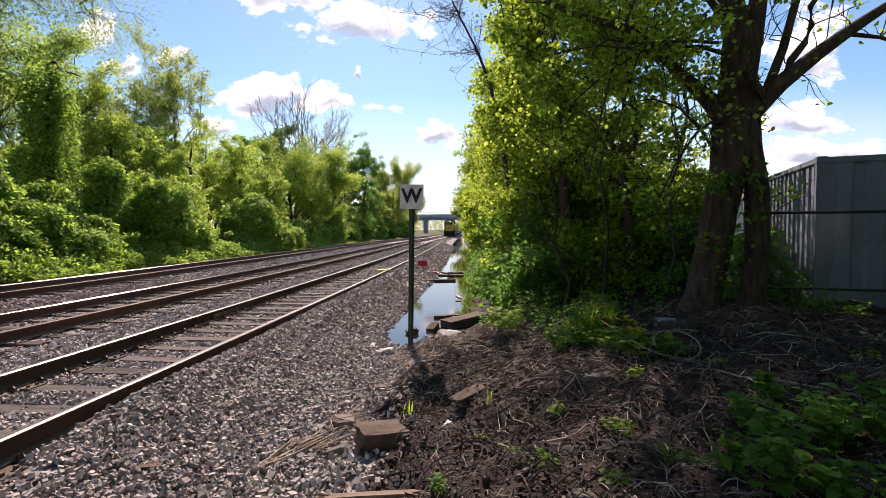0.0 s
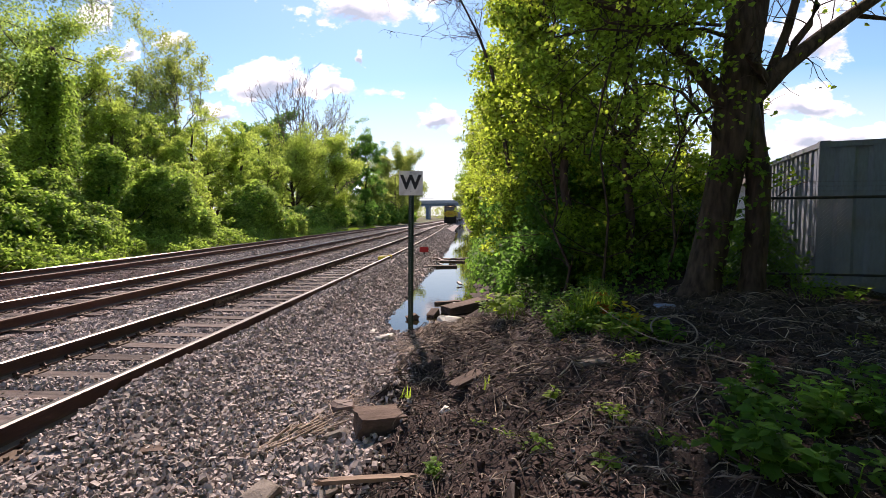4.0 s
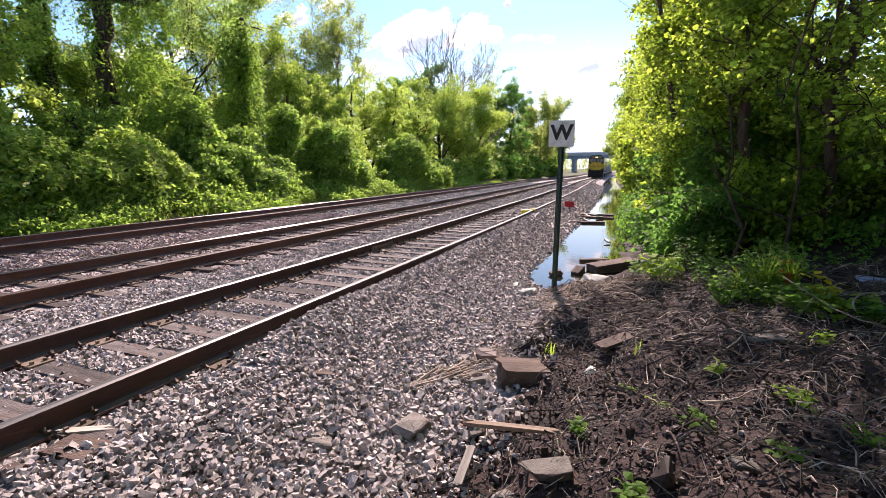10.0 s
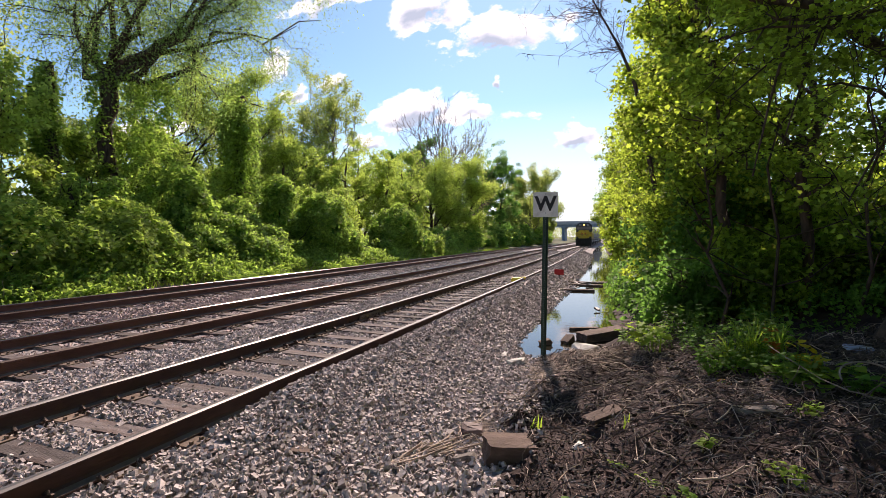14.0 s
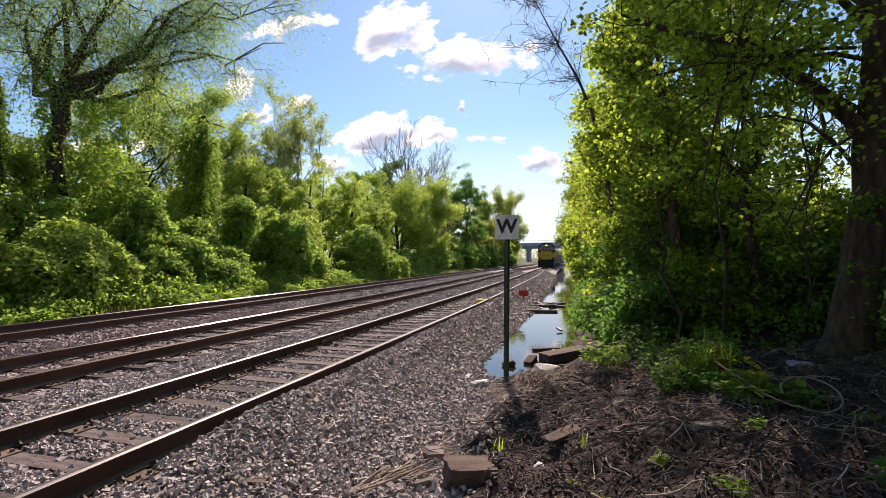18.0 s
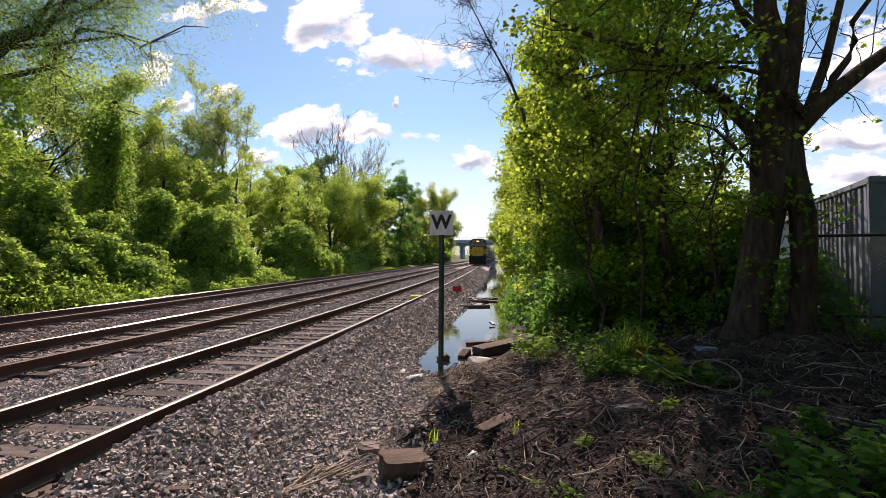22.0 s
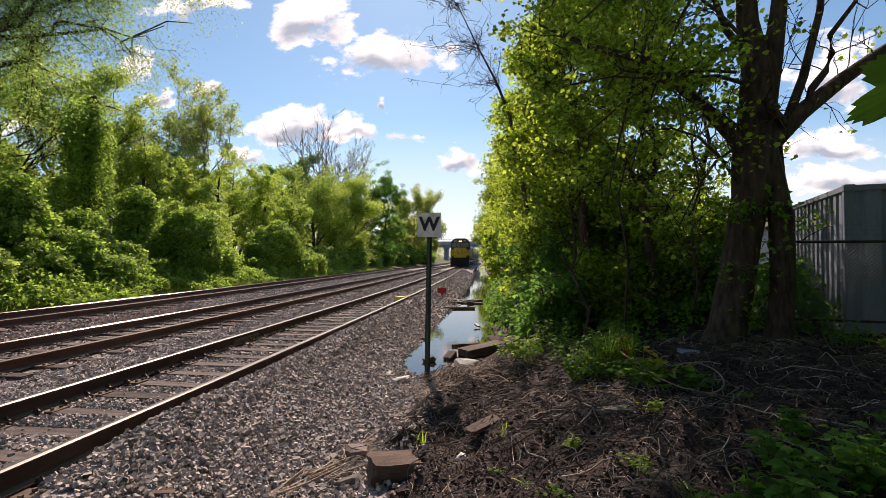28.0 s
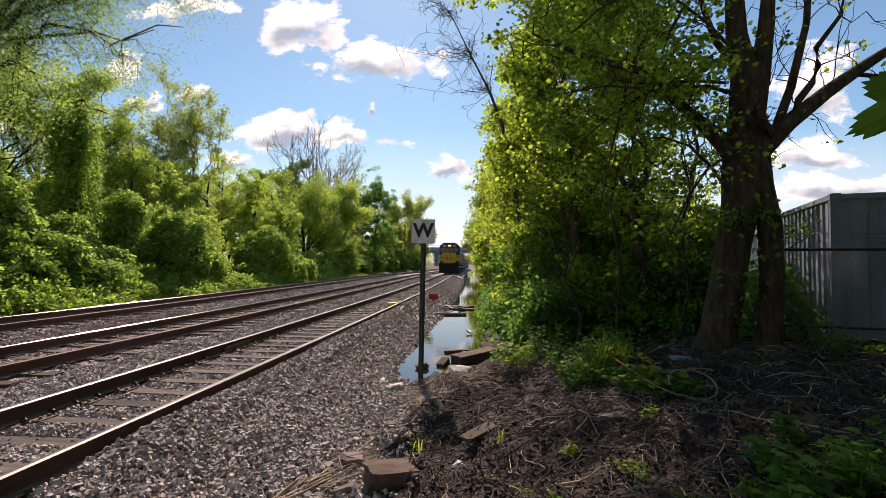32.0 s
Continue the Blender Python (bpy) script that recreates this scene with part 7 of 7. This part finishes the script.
    t = Tubes()
    t.add([(-1.4, .4, 2.5), (-.5, .36, 2.3), (.5, .36, 2.3), (1.4, .4, 2.5)], [.022, .022], 6)
    t.make("front_rail", LOCO_DARK, top)
    wheelset_truck(top, 2.4, 1.85, 3, .5)
    wheelset_truck(top, 11.8, 1.85, 3, .5)
    return top


def hopper():
    top = base("hopper_car", 0, 0, 0, "grey covered hopper car with rounded sides", "freight car", "freight cars in the train")
    V, F = [], []
    prof = [(math.sin(a) * 1.58, 2.75 + (1.75 if math.cos(a) > 0 else 1.5) * math.cos(a)) for a in np.linspace(0, 2 * np.pi, 24, endpoint=False)]
    prof = [(max(-1.56, min(1.56, x * 1.12)), z) for x, z in prof]
    ys = (.9, 1.3, 15.1, 15.5)
    for k, y in enumerate(ys):
        s = .9 if k in (0, 3) else 1
        V += [(x * s, y, 2.75 + (z - 2.75) * s) for x, z in prof]
    n = len(prof)
    F = [(k * n + i, k * n + (i + 1) % n, (k + 1) * n + (i + 1) % n, (k + 1) * n + i) for k in range(3) for i in range(n)]
    body = soup("body", V, F, HOPPER_GREY, top)
    for e in (0, 3):
        bm = bmesh.new()
        ring = [bm.verts.new(v) for v in V[e * n:(e + 1) * n]]
        bm.faces.new(ring if e == 0 else ring[::-1])
        part("end_bulkhead", bm, HOPPER_GREY, top)
    for k in range(10):
        y = 1.6 + 1.45 * k
        for s in (-1, 1):
            box("side_post", (min(s * 1.52, s * 1.6), max(s * 1.52, s * 1.6), y - .05, y + .05, 1.6, 3.7), HOPPER_GREY, body)
    box("roof_walk", (-.4, .4, 1, 15.4, 4.52, 4.6), GALV, top)
    box("sill", (-.3, .3, .0, 16.4, .95, 1.25), LOCO_BLACK, top)
    for k in range(3):
        box("discharge_chute", (-.9, .9, 3.2 + 3.8 * k, 5.8 + 3.8 * k, .4, 1.4), HOPPER_GREY, top, .05)
    for y in (.3, 16.1):
        box("end_platform", (-1.4, 1.4, y - .3, y + .3, 1.2, 1.3), LOCO_BLACK, top)
    wheelset_truck(top, 1.4, 1.75, 2, .42)
    wheelset_truck(top, 13.2, 1.75, 2, .42)
    return top


engine = locomotive()
first_car = hopper()
cars = [first_car] + [copy_thing(first_car, Matrix()) for k in range(4)]


def maple_leaf_twig():
    """A leafy twig close by, swaying in the wind."""
    top = base("maple_twig", 0, 0, 0, "maple twig with large leaves in shade-darkened green", "twig")
    pts = []
    lobes = ((90, .15), (40, .135), (-5, .1), (140, .135), (185, .1))
    order = sorted(lobes)
    for i, (a, r) in enumerate(order):
        a1 = radians(a)
        for da, f in ((-18, .76), (-13, .9), (-9, .84), (-5, .98), (-3, .92), (0, 1.06), (3, .92), (5, .98), (9, .84), (13, .9), (18, .76)):
            pts.append((r * f * math.cos(a1 + radians(da)), r * f * math.sin(a1 + radians(da))))
        if i < len(order) - 1:
            m_ = radians((a + order[i + 1][0]) / 2)
            pts.append((.088 * math.cos(m_), .088 * math.sin(m_)))
    across, rise = Vector((.82, -.57, 0)), Vector((0, 0, 1))
    for at, tip, k in (((.02, 0, 0), (-.93, -.3), .92), ((.06, -.02, -.05), (-.8, -.55), .7), ((.1, -.03, .06), (-.6, .7), .7)):
        bm = bmesh.new()
        hub = bm.verts.new((0, -.01, 0))
        ring = [bm.verts.new((x * k, y * k, -.5 * (x * x + y * y))) for x, y in pts]
        for i in range(len(ring) - 1):
            bm.faces.new((hub, ring[i], ring[i + 1])).smooth = True
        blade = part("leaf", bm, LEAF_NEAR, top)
        y_axis = (across * tip[0] + rise * tip[1] + Vector((.1, .25, 0))).normalized()
        z_axis = (Vector((-.57, -.82, .35)) - Vector((-.57, -.82, .35)).dot(y_axis) * y_axis).normalized()
        x_axis = y_axis.cross(z_axis)
        blade.matrix_basis = Matrix.Translation(at) @ Matrix((x_axis, y_axis, z_axis)).transposed().to_4x4()
    t = Tubes()
    t.add([(0, 0, 0), (.05, .01, .03), (.13, .03, .05), (.4, .08, .12), (.9, .1, .3)], [.0018, .003, .005], 5)
    t.make("stem", TWIG, top)
    return top


twig = maple_leaf_twig()


def on_line(y, ahead=8.0):
    """The pose of a car on the near track with its front at y."""
    x0, x1 = TRACKS[0] - float(shift(y)), TRACKS[0] - float(shift(y + 2 * ahead))
    return pose(x0, y, float(grade(y + ahead)), 0, 0, math.degrees(math.atan2(x0 - x1, 2 * ahead)))


def motions():
    way = ((0, 128), (3, 119.5), (6, 111.5), (9, 105), (11, 101.3), (14, 96), (17, 91), (20, 86.2), (22, 83), (25, 78.8), (28, 74.8), (30, 72.2), (32, 69.8))
    walk(engine, [(t, on_line(y)) for t, y in way])
    for k, car in enumerate(cars):
        walk(car, [(t, on_line(y + 18.2 + 16.7 * k)) for t, y in way])
    sway = ((0, 1.12), (10, 1.10), (20, 1.10), (22, 1.0), (23.4, .92), (24.4, .87), (26, .86), (28, .775), (28.8, .93), (29.6, .79), (31, .775), (32, .765))
    walk(twig, [(t, pose(x + .045, .97, 1.77 + .02 * math.sin(t), 0, 8 * math.sin(1.3 * t), 0)) for t, x in sway])


motions()
